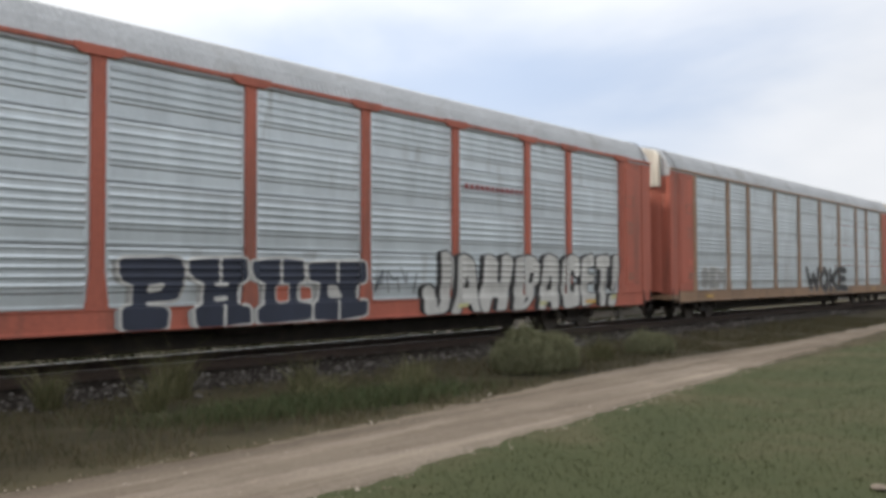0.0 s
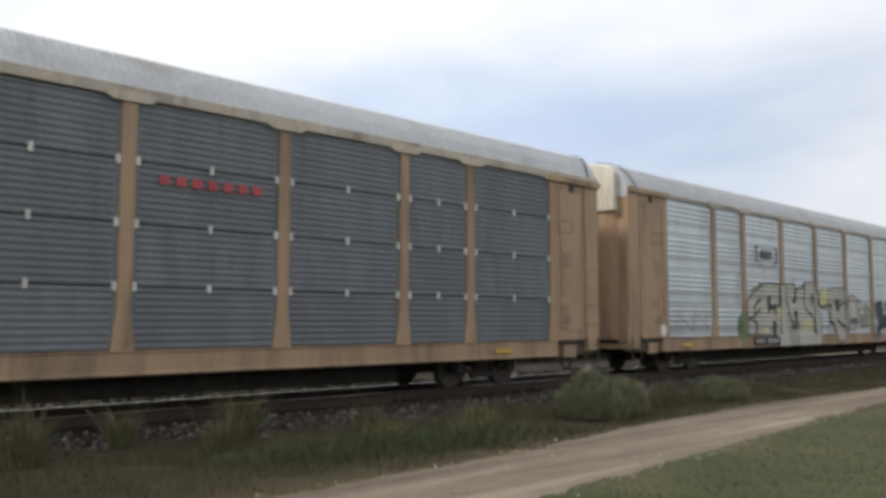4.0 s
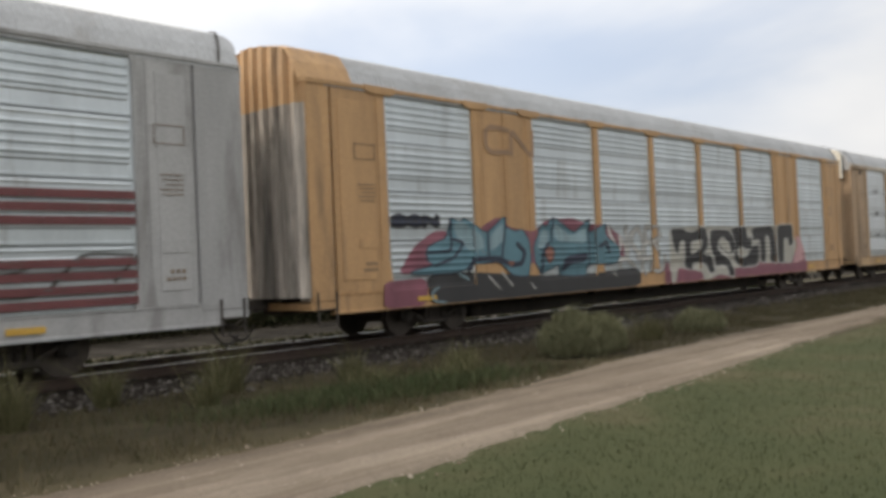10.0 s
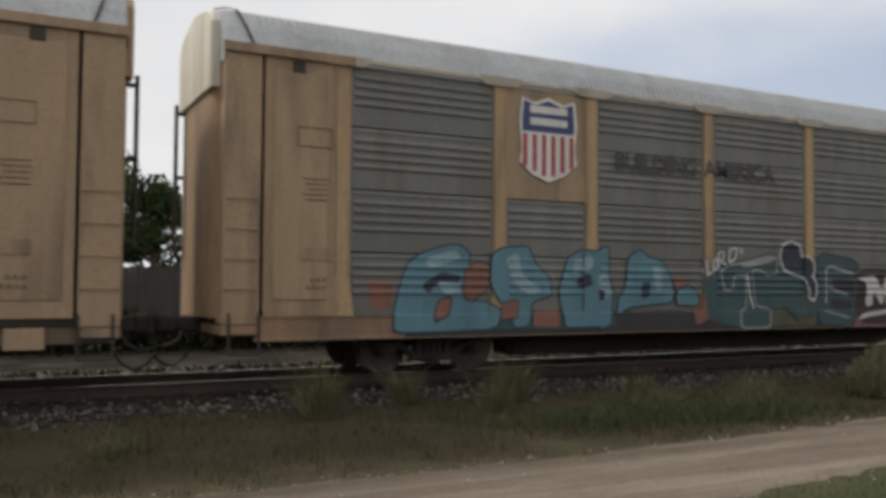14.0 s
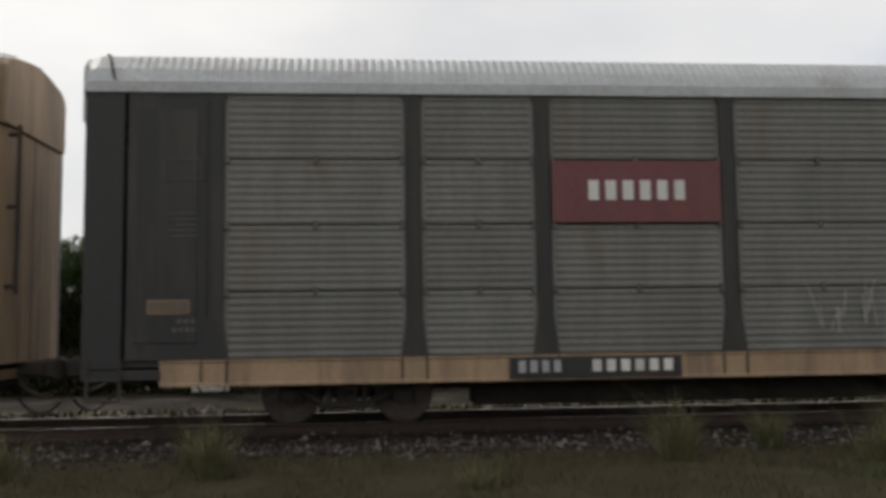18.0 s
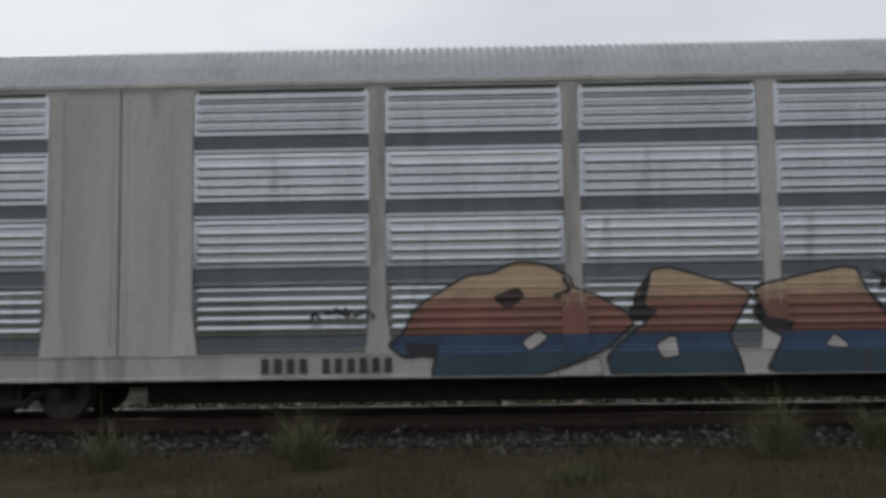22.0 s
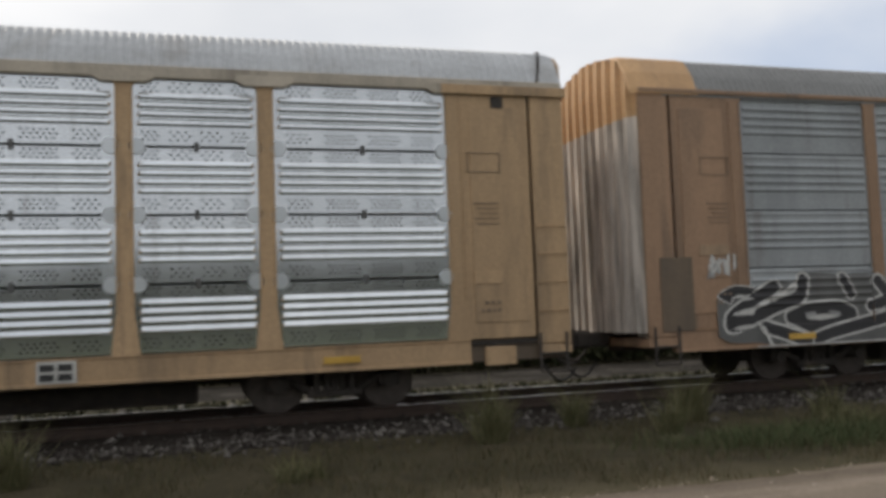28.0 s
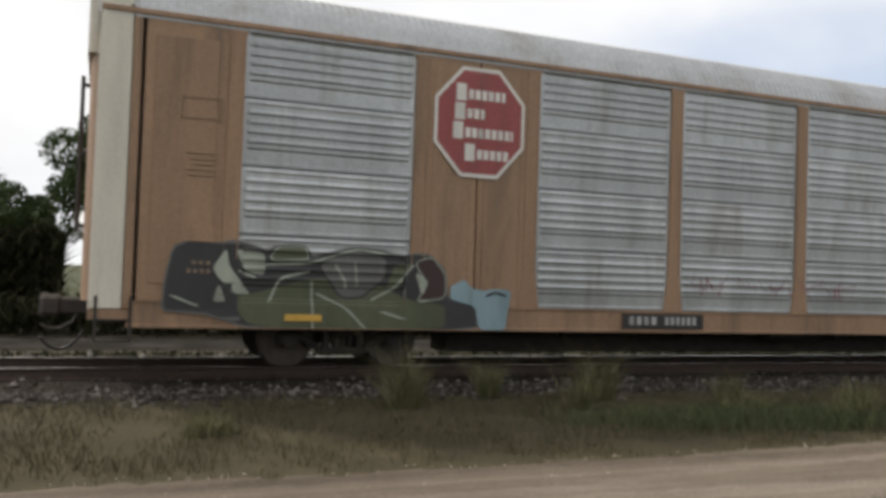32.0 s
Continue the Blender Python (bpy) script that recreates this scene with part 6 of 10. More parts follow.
spray_line(c, "0,1 .1,.52 .65,.61 1,.87 .65,.64 .94,.37 .98,0", 23.67, 24.56, 0.59, 1.46, 0.030, S_SMOKE, 0.0126)
spray_line(c, "0,1 1,.51 .78,0", 22.88, 23.20, 0.59, 1.16, 0.030, S_SMOKE, 0.0138)
spray_line(c, ".002,.738 .102,.905 .249,1 .274,.548 .163,.19 0,.571 .02,.048 .225,0 .336,.357 .403,.714 .815,.69 1,.881", 17.51, 22.00, 1.40, 1.82, 0.030, S_SMOKE, 0.0150)
spray_line(c, "0,.78 .56,1 1,.44 .97,0", 20.79, 21.47, 0.65, 1.15, 0.030, S_SMOKE, 0.0162)
spray_line(c, ".8,1 .6,.45 0,0", 21.54, 21.59, 0.61, 1.41, 0.030, S_SMOKE, 0.0174)
spray_line(c, "0,1 .28,.02 .68,0 1,.39", 19.14, 20.19, 0.99, 1.55, 0.030, S_SMOKE, 0.0186)
spray_line(c, "0,1 .72,.77 1,0", 17.10, 19.47, 0.91, 1.38, 0.030, S_SMOKE, 0.0198)
spray_line(c, "0,0 .05,.83 .47,.83 1,1 .9,.48 .05,.33", 15.55, 17.09, 1.34, 1.86, 0.030, S_SMOKE, 0.0210)
spray_line(c, "0,.67 .79,.67 .89,1 1,0", 14.11, 17.03, 0.84, 1.39, 0.030, S_SMOKE, 0.0222)
spray_line(c, "0,.852 .595,.803 .17,.049 .589,0 .743,1 1,.984 .891,.311", 10.23, 13.81, 1.15, 1.76, 0.030, S_SMOKE, 0.0234)
spray_line(c, ".002,.738 .102,.905 .249,1 .274,.548 .163,.19 0,.571 .02,.048 .225,0 .336,.357 .403,.714 .815,.69 1,.881", 8.81, 13.30, 1.40, 1.82, 0.030, S_SMOKE, 0.0150)
spray_line(c, "0,.78 .56,1 1,.44 .97,0", 12.09, 12.77, 0.65, 1.15, 0.030, S_SMOKE, 0.0162)
spray_line(c, ".8,1 .6,.45 0,0", 12.84, 12.89, 0.61, 1.41, 0.030, S_SMOKE, 0.0174)
spray_line(c, "0,1 .28,.02 .68,0 1,.39", 10.44, 11.49, 0.99, 1.55, 0.030, S_SMOKE, 0.0186)
spray_line(c, "0,1 .72,.77 1,0", 8.40, 10.77, 0.91, 1.38, 0.030, S_SMOKE, 0.0198)
spray_line(c, "0,0 .05,.83 .47,.83 1,1 .9,.48 .05,.33", 6.85, 8.39, 1.34, 1.86, 0.030, S_SMOKE, 0.0210)
spray_line(c, "0,.67 .79,.67 .89,1 1,0", 5.41, 8.33, 0.84, 1.39, 0.030, S_SMOKE, 0.0222)
spray_line(c, "0,.852 .595,.803 .17,.049 .589,0 .743,1 1,.984 .891,.311", 1.53, 5.11, 1.15, 1.76, 0.030, S_SMOKE, 0.0234)

c = autorack(6, "tan freight car with grey-brown sheet sides and mixed graffiti", M_OLIVE, "rib", M_YELLOW, M_BROWN, M_TAN, M_CREAM, half_blank=(1,))
shield(c, 21.7, 4.0, 1.42)
letter(c, "BUILDING AMERICA", 16.0, 20.2, 3.55, 3.9, M_DARKINK, 0.012)
patch(c, "graffiti_patch", 1.5, 9.0, 0.53, 1.75, S_MAGENTA, 0.007, 0.4, 66)
patch(c, "graffiti_patch", 9.1, 13.6, 0.53, 1.6, S_MAGENTA, 0.007, 0.3, 67)
patch(c, "graffiti_patch", 13.6, 24.5, 0.53, 0.95, S_SOOT, 0.007, 0.2, 68)
blot(c, "0,.656 .165,.822 .631,1 .662,.777 .878,.675 1,.395 .997,0 .293,.013 .025,.121 0,.408", 14.75, 18.01, 0.55, 2.12, S_TEAL, None, 0.000, 0.0090)
blot(c, ".02,.96 1,1 1,0 0,.04", 11.77, 13.50, 0.54, 1.86, S_MAROON, None, 0.000, 0.0102)
blot(c, "0,.94 .67,1 1,.21 .1,0", 17.87, 18.27, 0.61, 1.24, S_BRICK, None, 0.000, 0.0114)
blot(c, "0,.95 .41,1 .52,.51 1,.59 .93,0 0,.03", 14.75, 16.15, 0.56, 0.93, S_MOSS, S_BLACK, 0.030, 0.0126)
blot(c, "0,.8 .99,1 1,.75 .81,.73 .71,.81 .52,.8 .58,.41 .63,.27 .85,.25 .85,0 .34,0 .34,.21 .46,.26 .44,.74 .22,.71 .19,.53 .07,.5", 15.95, 17.53, 0.57, 2.04, S_TEAL, S_SILVER, 0.035, 0.0138)
blot(c, "0,.31 .97,1 1,.58 .19,0", 16.02, 17.04, 1.77, 2.03, S_SILVER, None, 0.000, 0.0150)
spray_line(c, "0,1 .41,.38 1,0", 16.63, 16.81, 0.97, 1.66, 0.025, S_WHITE, 0.0162)
spray_line(c, "0,1 1,0", 15.37, 15.74, 0.67, 0.95, 0.040, S_BLACK, 0.0174)
blot(c, ".04,1 1,.9 .95,.42 .83,0 .04,.04 0,.4", 13.40, 14.75, 0.54, 2.13, S_TEAL, S_BLACK, 0.040, 0.0186)
blot(c, "0,1 1,.78 .96,0 0,.35", 13.53, 14.23, 1.24, 1.61, S_BLACK, None, 0.000, 0.0198)
blot(c, "0,1 1,.61 .95,0 0,.14", 13.62, 14.29, 0.89, 1.17, S_BLACK, None, 0.000, 0.0210)
spray_line(c, "0,0 0,1 1,.79", 13.62, 14.46, 1.06, 1.87, 0.030, S_SILVER, 0.0222)
spray_line(c, "0,1 1,0", 13.78, 14.40, 1.22, 1.39, 0.025, S_SILVER, 0.0234)
spray_line(c, "0,1 1,0", 13.75, 14.52, 0.73, 0.88, 0.020, S_SILVER, 0.0246)
blot(c, "0,.68 .42,.77 .58,.39 .69,.78 1,1 .93,.67 .8,.57 .84,.05 .69,.02 .67,.39 .58,0 .38,.39 .36,.03 .19,.01 .23,.57", 12.02, 13.46, 0.96, 1.89, S_WHITE, S_MAROON, 0.030, 0.0258)
blot(c, "0,0 .14,.64 1,1 .92,.64 .14,.25", 12.15, 13.50, 0.65, 0.93, S_WHITE, None, 0.000, 0.0270)
blot(c, "0,.74 .07,.93 .31,1 .54,.92 .59,.73 .78,.75 .94,.61 .92,.47 .84,.4 .97,.32 1,.15 .92,0 .81,.04 .83,.15 .73,.31 .67,.4 .51,.43 .31,.46 .1,.53", 14.81, 15.84, 1.12, 2.34, S_NAVY, S_WHITE, 0.050, 0.0282)
spray_line(c, "0,1 .13,0 1,.31", 17.80, 17.95, 1.60, 1.92, 0.056, S_SMOKE, 0.0288)
spray_line(c, "0,1 .13,0 1,.31", 17.80, 17.95, 1.60, 1.92, 0.028, S_WHITE, 0.0294)
spray_line(c, ".15,.87 0,0 .85,.17 1,1 .15,.96", 17.65, 17.78, 1.70, 1.93, 0.052, S_SMOKE, 0.0300)
spray_line(c, ".15,.87 0,0 .85,.17 1,1 .15,.96", 17.65, 17.78, 1.70, 1.93, 0.024, S_WHITE, 0.0306)
spray_line(c, "0,0 0,1 .8,1 .65,.57 .1,.5 1,.17", 17.40, 17.60, 1.77, 2.07, 0.052, S_SMOKE, 0.0312)
spray_line(c, "0,0 0,1 .8,1 .65,.57 .1,.5 1,.17", 17.40, 17.60, 1.77, 2.07, 0.024, S_WHITE, 0.0318)
spray_line(c, ".1,.81 0,0 .86,.23 1,1 .1,.84", 17.11, 17.32, 1.87, 2.18, 0.052, S_SMOKE, 0.0324)
spray_line(c, ".1,.81 0,0 .86,.23 1,1 .1,.84", 17.11, 17.32, 1.87, 2.18, 0.024, S_WHITE, 0.0330)
spray_line(c, "0,1 .61,0", 16.98, 17.03, 2.05, 2.17, 0.015, S_WHITE, 0.0342)
spray_line(c, "0,1 .41,0", 16.92, 16.97, 2.06, 2.17, 0.015, S_WHITE, 0.0354)
spray_line(c, "0,1 .41,0", 18.00, 18.05, 1.65, 1.74, 0.015, S_WHITE, 0.0366)
blot(c, ".24,.89 .44,1 .69,.99 .93,.84 .93,.47 1,.01 .08,0 0,.2 .2,.47", 9.18, 10.53, 0.61, 2.22, S_DIMTEAL, S_BLACK, 0.030, 0.0090)
blot(c, "0,.91 .47,1 1,.88 1,0 0,.01", 9.67, 9.98, 0.97, 1.92, S_TEAL, S_BLACK, 0.020, 0.0102)
blot(c, "0,1 .87,.93 1,.22 .52,0", 9.03, 9.27, 0.64, 1.93, S_TEAL, None, 0.000, 0.0114)
blot(c, "0,.92 .88,1 1,0 .11,.05", 10.42, 11.32, 0.61, 0.98, S_MAROON, None, 0.000, 0.0126)
blot(c, ".03,.72 .18,.81 .75,1 .91,.96 1,.86 .95,.64 .82,.42 .62,.22 .31,.21 .29,.01 0,0 .11,.19 .12,.47 .03,.63", 10.23, 11.87, 0.66, 2.22, S_TEAL, S_WHITE, 0.055, 0.0138)
blot(c, "0,.58 .3,.94 1,1 .85,.3 .37,0 .12,.3", 10.77, 11.18, 1.38, 1.71, S_MAROON, S_WHITE, 0.050, 0.0150)
blot(c, "0,.69 .25,1 .61,.9 1,.94 1,.69 .48,.52 .41,0 .23,.38", 8.09, 9.03, 0.96, 1.48, S_MOSS, S_WHITE, 0.030, 0.0162)
blot(c, ".42,.99 .58,1 .82,.94 .86,.64 .94,.4 1,.01 .83,0 .69,.13 .48,.01 .29,0 .37,.2 0,.22 .05,.29 .37,.46 .53,.67 .37,.83", 7.28, 8.46, 0.61, 2.14, S_MOSS, S_WHITE, 0.030, 0.0174)
blot(c, "0,.87 .05,.93 .25,.85 .27,.65 .33,.99 .61,1 .67,.8 .92,.8 .98,.62 1,.45 .96,.27 .73,.13 .63,.31 .48,.14 .37,0 .28,.07 .11,.21 .04,.55", 5.55, 7.38, 0.70, 2.07, S_MOSS, S_WHITE, 0.030, 0.0186)
blot(c, "0,.88 .23,.9 .28,.81 .42,.83 .62,1 .71,.93 .72,.46 .96,.4 1,.28 .9,.01 .43,.04 .02,0 .05,.36 .06,.52 0,.72", 3.19, 5.55, 0.68, 2.17, S_MOSS, S_WHITE, 0.030, 0.0198)
blot(c, "0,1 1,.93 .71,0 .1,0", 8.52, 8.74, 0.63, 0.93, S_MOSS, S_WHITE, 0.030, 0.0210)
spray_line(c, ".39,1 0,0 1,.07", 7.53, 7.71, 1.15, 1.59, 0.018, S_WHITE, 0.0222)
spray_line(c, "0,1 .12,.21 1,0", 7.01, 7.19, 1.08, 1.50, 0.018, S_WHITE, 0.0234)
spray_line(c, "0,.97 1,1 .7,0", 6.09, 6.37, 1.12, 1.46, 0.018, S_WHITE, 0.0246)
spray_line(c, "0,1 1,0", 5.15, 5.22, 1.21, 1.60, 0.018, S_WHITE, 0.0258)
spray_line(c, "0,1 .41,.11 1,0", 4.62, 5.00, 1.16, 1.61, 0.018, S_WHITE, 0.0270)
spray_line(c, "0,0 1,0 .36,1", 4.06, 4.46, 1.51, 1.76, 0.018, S_WHITE, 0.0282)
spray_line(c, ".25,.9 1,1 0,0", 7.64, 7.89, 0.70, 0.90, 0.018, S_WHITE, 0.0294)
spray_line(c, "0,.6 1,0", 6.51, 6.85, 0.86, 0.91, 0.018, S_WHITE, 0.0306)
spray_line(c, "0,0 .5,.91 1,1", 7.96, 8.58, 1.54, 1.76, 0.018, S_WHITE, 0.0318)
blot(c, "0,.698 .211,1 .455,.767 .734,.884 1,.721 1,0 .002,.047", 20.19, 24.70, 0.60, 1.03, S_TEAL, None, 0.000, 0.0090)
blot(c, "0,1 .93,.91 1,.09 .16,0", 24.70, 25.14, 0.95, 1.48, S_BRICK, None, 0.000, 0.0102)
blot(c, ".22,.87 .43,.97 .58,1 .69,.92 .68,.61 .61,.51 .65,.34 .84,.34 1,.22 .94,.02 .52,0 0,0 .01,.23 .07,.57 .12,.76", 22.65, 24.69, 0.62, 2.06, S_TURQ, S_NAVY, 0.030, 0.0114)
blot(c, ".06,.74 .5,1 1,.91 .94,.32 .33,0 0,.16", 22.89, 23.41, 1.11, 1.79, S_BRICK, S_NAVY, 0.020, 0.0126)
blot(c, ".35,.88 1,1 .85,.29 0,0", 23.63, 23.97, 0.77, 1.19, S_BRICK, S_NAVY, 0.030, 0.0138)
blot(c, "0,.41 .49,1 1,.79 .92,.51 .41,.56 .16,0", 23.44, 24.19, 1.22, 1.61, S_NAVY, None, 0.000, 0.0150)
blot(c, "0,1 .87,.91 1,.14 .32,0", 23.44, 23.91, 1.22, 1.44, S_PALEBLUE, None, 0.000, 0.0162)
blot(c, "0,.54 .81,1 1,.6 .09,0", 23.44, 24.13, 1.63, 1.98, S_PALEBLUE, None, 0.000, 0.0174)
blot(c, ".03,.89 .19,.97 .61,1 .73,.78 .95,.62 1,.41 .67,.33 .62,.05 .4,0 .3,.21 .09,.41 0,.57", 21.61, 22.89, 0.63, 2.07, S_TURQ, S_NAVY, 0.030, 0.0186)
blot(c, "0,.84 .35,1 .44,.46 1,.08 .61,0 .18,.3", 21.79, 22.59, 1.22, 1.98, S_PALEBLUE, None, 0.000, 0.0198)
blot(c, ".08,.88 1,1 .92,.06 0,0", 22.31, 22.68, 0.79, 1.13, S_BRICK, S_NAVY, 0.020, 0.0210)
blot(c, ".05,.85 1,1 1,0 0,.03", 21.46, 22.03, 0.64, 0.98, S_BRICK, None, 0.000, 0.0222)
blot(c, ".06,.6 .17,.84 .41,.95 .66,.93 .91,1 .91,.61 1,.4 .91,0 .11,.01 .08,.2 0,.44", 20.23, 21.46, 0.62, 2.12, S_TURQ, S_NAVY, 0.030, 0.0234)
blot(c, ".16,.91 1,1 1,.38 0,0", 20.72, 21.17, 1.58, 1.92, S_PALEBLUE, None, 0.000, 0.0246)
blot(c, "0,.9 .7,1 1,.3 .21,0", 20.28, 20.61, 1.04, 1.65, S_PALEBLUE, None, 0.000, 0.0258)
blot(c, "0,.53 .79,1 1,.26 .21,0", 20.72, 21.10, 1.31, 1.65, S_NAVY, None, 0.000, 0.0270)
blot(c, "0,.85 .79,1 1,.04 .21,0", 20.42, 20.61, 1.09, 1.35, S_NAVY, None, 0.000, 0.0282)
blot(c, ".14,.41 .2,.87 .38,1 .55,.88 .79,.83 .94,.57 1,.2 .49,.15 .2,.12 0,0 .03,.25", 18.77, 20.15, 0.85, 2.07, S_TURQ, S_NAVY, 0.030, 0.0294)
blot(c, ".08,.97 1,1 .83,0 0,0", 19.35, 19.59, 1.16, 1.48, S_NAVY, None, 0.000, 0.0306)
blot(c, "0,1 1,.9 1,0 .32,0", 19.06, 19.31, 1.29, 1.79, S_PALEBLUE, None, 0.000, 0.0318)
blot(c, "0,1 1,.87 .77,0 .23,0", 18.42, 18.81, 1.32, 1.55, S_BRICK, None, 0.000, 0.0330)
blot(c, "0,.59 .42,1 .85,.67 1,0 .07,0", 18.12, 18.72, 1.03, 1.42, S_TURQ, S_NAVY, 0.025, 0.0342)

c = autorack(7, "tan freight car with grey-brown sheet sides and pale graffiti", M_OLIVE, "rib", M_TAN, M_TAN, M_TAN, M_CREAM, half_blank=(1,))
shield(c, 21.7, 3.95, 1.2)
graffiti(c, "SENC", 23.0, 25.3, 1.0, 1.75, S_MOSS, S_WHITE, 0.25, 0.8, fat=0.11, rim=0.03)
blot(c, "0,.57 .13,.77 .6,1 .57,.4 .72,.34 1,.18 .9,0 .06,.06", 7.41, 8.09, 0.85, 1.50, S_SAGE, S_BLACK, 0.030, 0.0090)
blot(c, ".07,.53 .61,1 1,.42 .73,0 .27,.06 0,.25", 7.24, 7.65, 1.14, 1.50, S_SAGE, S_BLACK, 0.030, 0.0102)
blot(c, ".32,.69 .68,1 .81,.78 .84,.19 1,0 .56,.01 0,.39 .27,.43", 6.67, 7.48, 0.84, 1.56, S_SAGE, S_BLACK, 0.030, 0.0114)
blot(c, ".01,.91 .29,1 .36,.81 .62,.56 1,.3 .85,0 .47,.07 .4,.29 .14,.31 0,.46", 5.88, 6.80, 0.53, 1.56, S_SAGE, S_BLACK, 0.030, 0.0126)
blot(c, "0,.9 .12,1 .19,.79 .55,.81 .82,.96 1,.43 .7,.12 .47,0 .26,.21 .04,.49", 5.05, 6.42, 0.82, 1.50, S_SAGE, S_BLACK, 0.030, 0.0138)
blot(c, ".26,.76 .57,1 .62,.34 .68,.07 1,.04 .72,0 0,0 .31,.35", 4.18, 5.38, 0.83, 1.54, S_SAGE, S_BLACK, 0.030, 0.0150)
blot(c, "0,.71 .63,1 1,.44 .66,.37 .98,.04 .39,0 .25,.21 0,.33", 3.97, 4.56, 0.87, 1.57, S_SAGE, S_BLACK, 0.030, 0.0162)
blot(c, "0,1 .92,.5 1,0 .05,0", 7.00, 7.79, 0.53, 0.61, S_SMOKE, S_BLACK, 0.020, 0.0174)
blot(c, "0,.8 .81,1 1,0 .08,0", 6.23, 6.96, 0.53, 0.58, S_SMOKE, S_BLACK, 0.020, 0.0186)
blot(c, "0,.2 .98,.8 1,0 .79,0 .03,0", 4.32, 5.53, 0.53, 0.58, S_SMOKE, S_BLACK, 0.020, 0.0198)
blot(c, "0,.57 .34,1 1,.4 .84,0 .25,.03", 7.41, 7.73, 0.86, 1.16, S_BLACK, None, 0.000, 0.0210)
blot(c, "0,0 1,1 .82,.07", 7.21, 7.38, 1.14, 1.29, S_BLACK, None, 0.000, 0.0222)
blot(c, "0,1 1,.07 .14,0", 5.60, 5.74, 1.06, 1.20, S_BLACK, None, 0.000, 0.0234)
blot(c, ".33,1 1,0 0,0", 5.45, 5.54, 1.12, 1.22, S_BLACK, None, 0.000, 0.0246)
blot(c, "0,.84 .59,1 1,.47 .59,0 .09,.26", 4.39, 4.71, 0.87, 1.06, S_BLACK, None, 0.000, 0.0258)
spray_line(c, "0,0 .24,.43 1,1", 7.71, 8.05, 1.24, 1.47, 0.014, S_WHITE, 0.0270)
spray_line(c, "0,.22 .59,1 1,0", 7.27, 7.59, 1.29, 1.47, 0.014, S_WHITE, 0.0282)
spray_line(c, "0,.63 .45,.67 .78,1 1,0", 5.11, 6.13, 1.13, 1.43, 0.014, S_WHITE, 0.0294)
spray_line(c, "0,.45 .63,1 1,0", 4.03, 4.52, 1.20, 1.53, 0.014, S_WHITE, 0.0306)
spray_line(c, "0,.61 .89,1 1,0", 4.67, 5.03, 1.09, 1.50, 0.014, S_WHITE, 0.0318)
spray_line(c, "0,0 1,1", 7.70, 8.10, 1.39, 1.57, 0.020, S_MAROON, 0.0330)
spray_line(c, "0,0 .73,1 1,.94 .94,.5", 6.77, 7.26, 1.38, 1.70, 0.020, S_MAROON, 0.0342)

c = autorack(8, "black-framed freight car with grey sheet sides and tan sill", M_OLIVE, "fine", M_BLACK, M_TAN, M_BLACK, M_GREY, roof=M_ROOF, clips="dull", low_roof=0.84)
plate("sign_board", c, 17.98, 20.6, DECK_Z + 2 * SHEET + 0.02, DECK_Z + 3 * SHEET - 0.02, M_STRIPE, 0.016, "faded red sign board with white bars")
bars(c, 18.5, 20.1, 3.2, 3.5, 6, M_WHITE, 0.03)
plate("sill_patch", c, 6.5, 7.6, SILL_Z + 0.03, DECK_Z - 0.03, M_BLACK, 0.03)
plate("number_backing", c, 18.7, 21.3, SILL_Z + 0.03, DECK_Z - 0.03, M_BLACK, 0.03)
bars(c, 18.8, 20.1, SILL_Z + 0.12, DECK_Z - 0.08, 6, M_WHITE, 0.044)
bars(c, 20.5, 21.2, SILL_Z + 0.12, DECK_Z - 0.08, 4, M_GREY, 0.044)
scrawl(c, 15.5, 16.7, 1.15, 2.0, S_SILVER, 5, 0.022, 31)
for x in POSTS:
    for q in (-0.19, 0.17):
        plate("sill_seam", c, 13.5 - x + q, 13.5 - x + q + 0.025, SILL_Z + 0.05, DECK_Z - 0.005, M_BLACK, 0.004)

c = autorack(9, "tan freight car with slate blue-grey sheets and black graffiti", M_GALV_DARK, "fine", M_TAN, M_TAN, M_TAN, M_CREAM, clips="pale", rungs=5, low_roof=0.86,
             bay_sheet={(6, 2): M_GALV_DULL})
plate("faded_sign", c, 6.5, 8.9, DECK_Z + 2.58 * SHEET, DECK_Z + 2.68 * SHEET, M_FADERED, 0.014)
plate("faded_sign", c, 6.5, 8.9, DECK_Z + 2.44 * SHEET, DECK_Z + 2.53 * SHEET, M_STRIPE, 0.014)
plate("sign_strip", c, 6.45, 9.0, DECK_Z + 2.35 * SHEET, DECK_Z + 2.4 * SHEET, M_TAG, 0.012)
patch(c, "graffiti_background", 2.0, 6.0, 0.53, 1.3, S_HATCH, 0.007, 0.3, 65)

patch(c, "graffiti_patch", 10.6, 16.1, 0.53, 0.93, S_SOOT, 0.006, 0.15, 69)
# an L, a T and an S in black with stars between them
STAR = "0.50,1.00 0.62,0.67 0.98,0.65 0.70,0.44 0.79,0.10 0.50,0.29 0.21,0.10 0.30,0.44 0.02,0.65 0.38,0.67"
patch(c, "graffiti_background", 16.1, 20.75, 0.53, 1.8, S_HATCH, 0.007, 0.1, 71)
patch(c, "graffiti_patch", 20.75, 20.95, 0.9, 1.9, S_SAGE, 0.007, 0.3, 72)
outlined(c, "graffiti_letter", ".12,1 .6,1 .72,.5 .4,.28 .72,.36 1,.3 1,0 0,0 0,.28 .16,.5", 19.45, 20.65, 0.55, 1.88, S_BLACK, S_SILVER, 0.025)
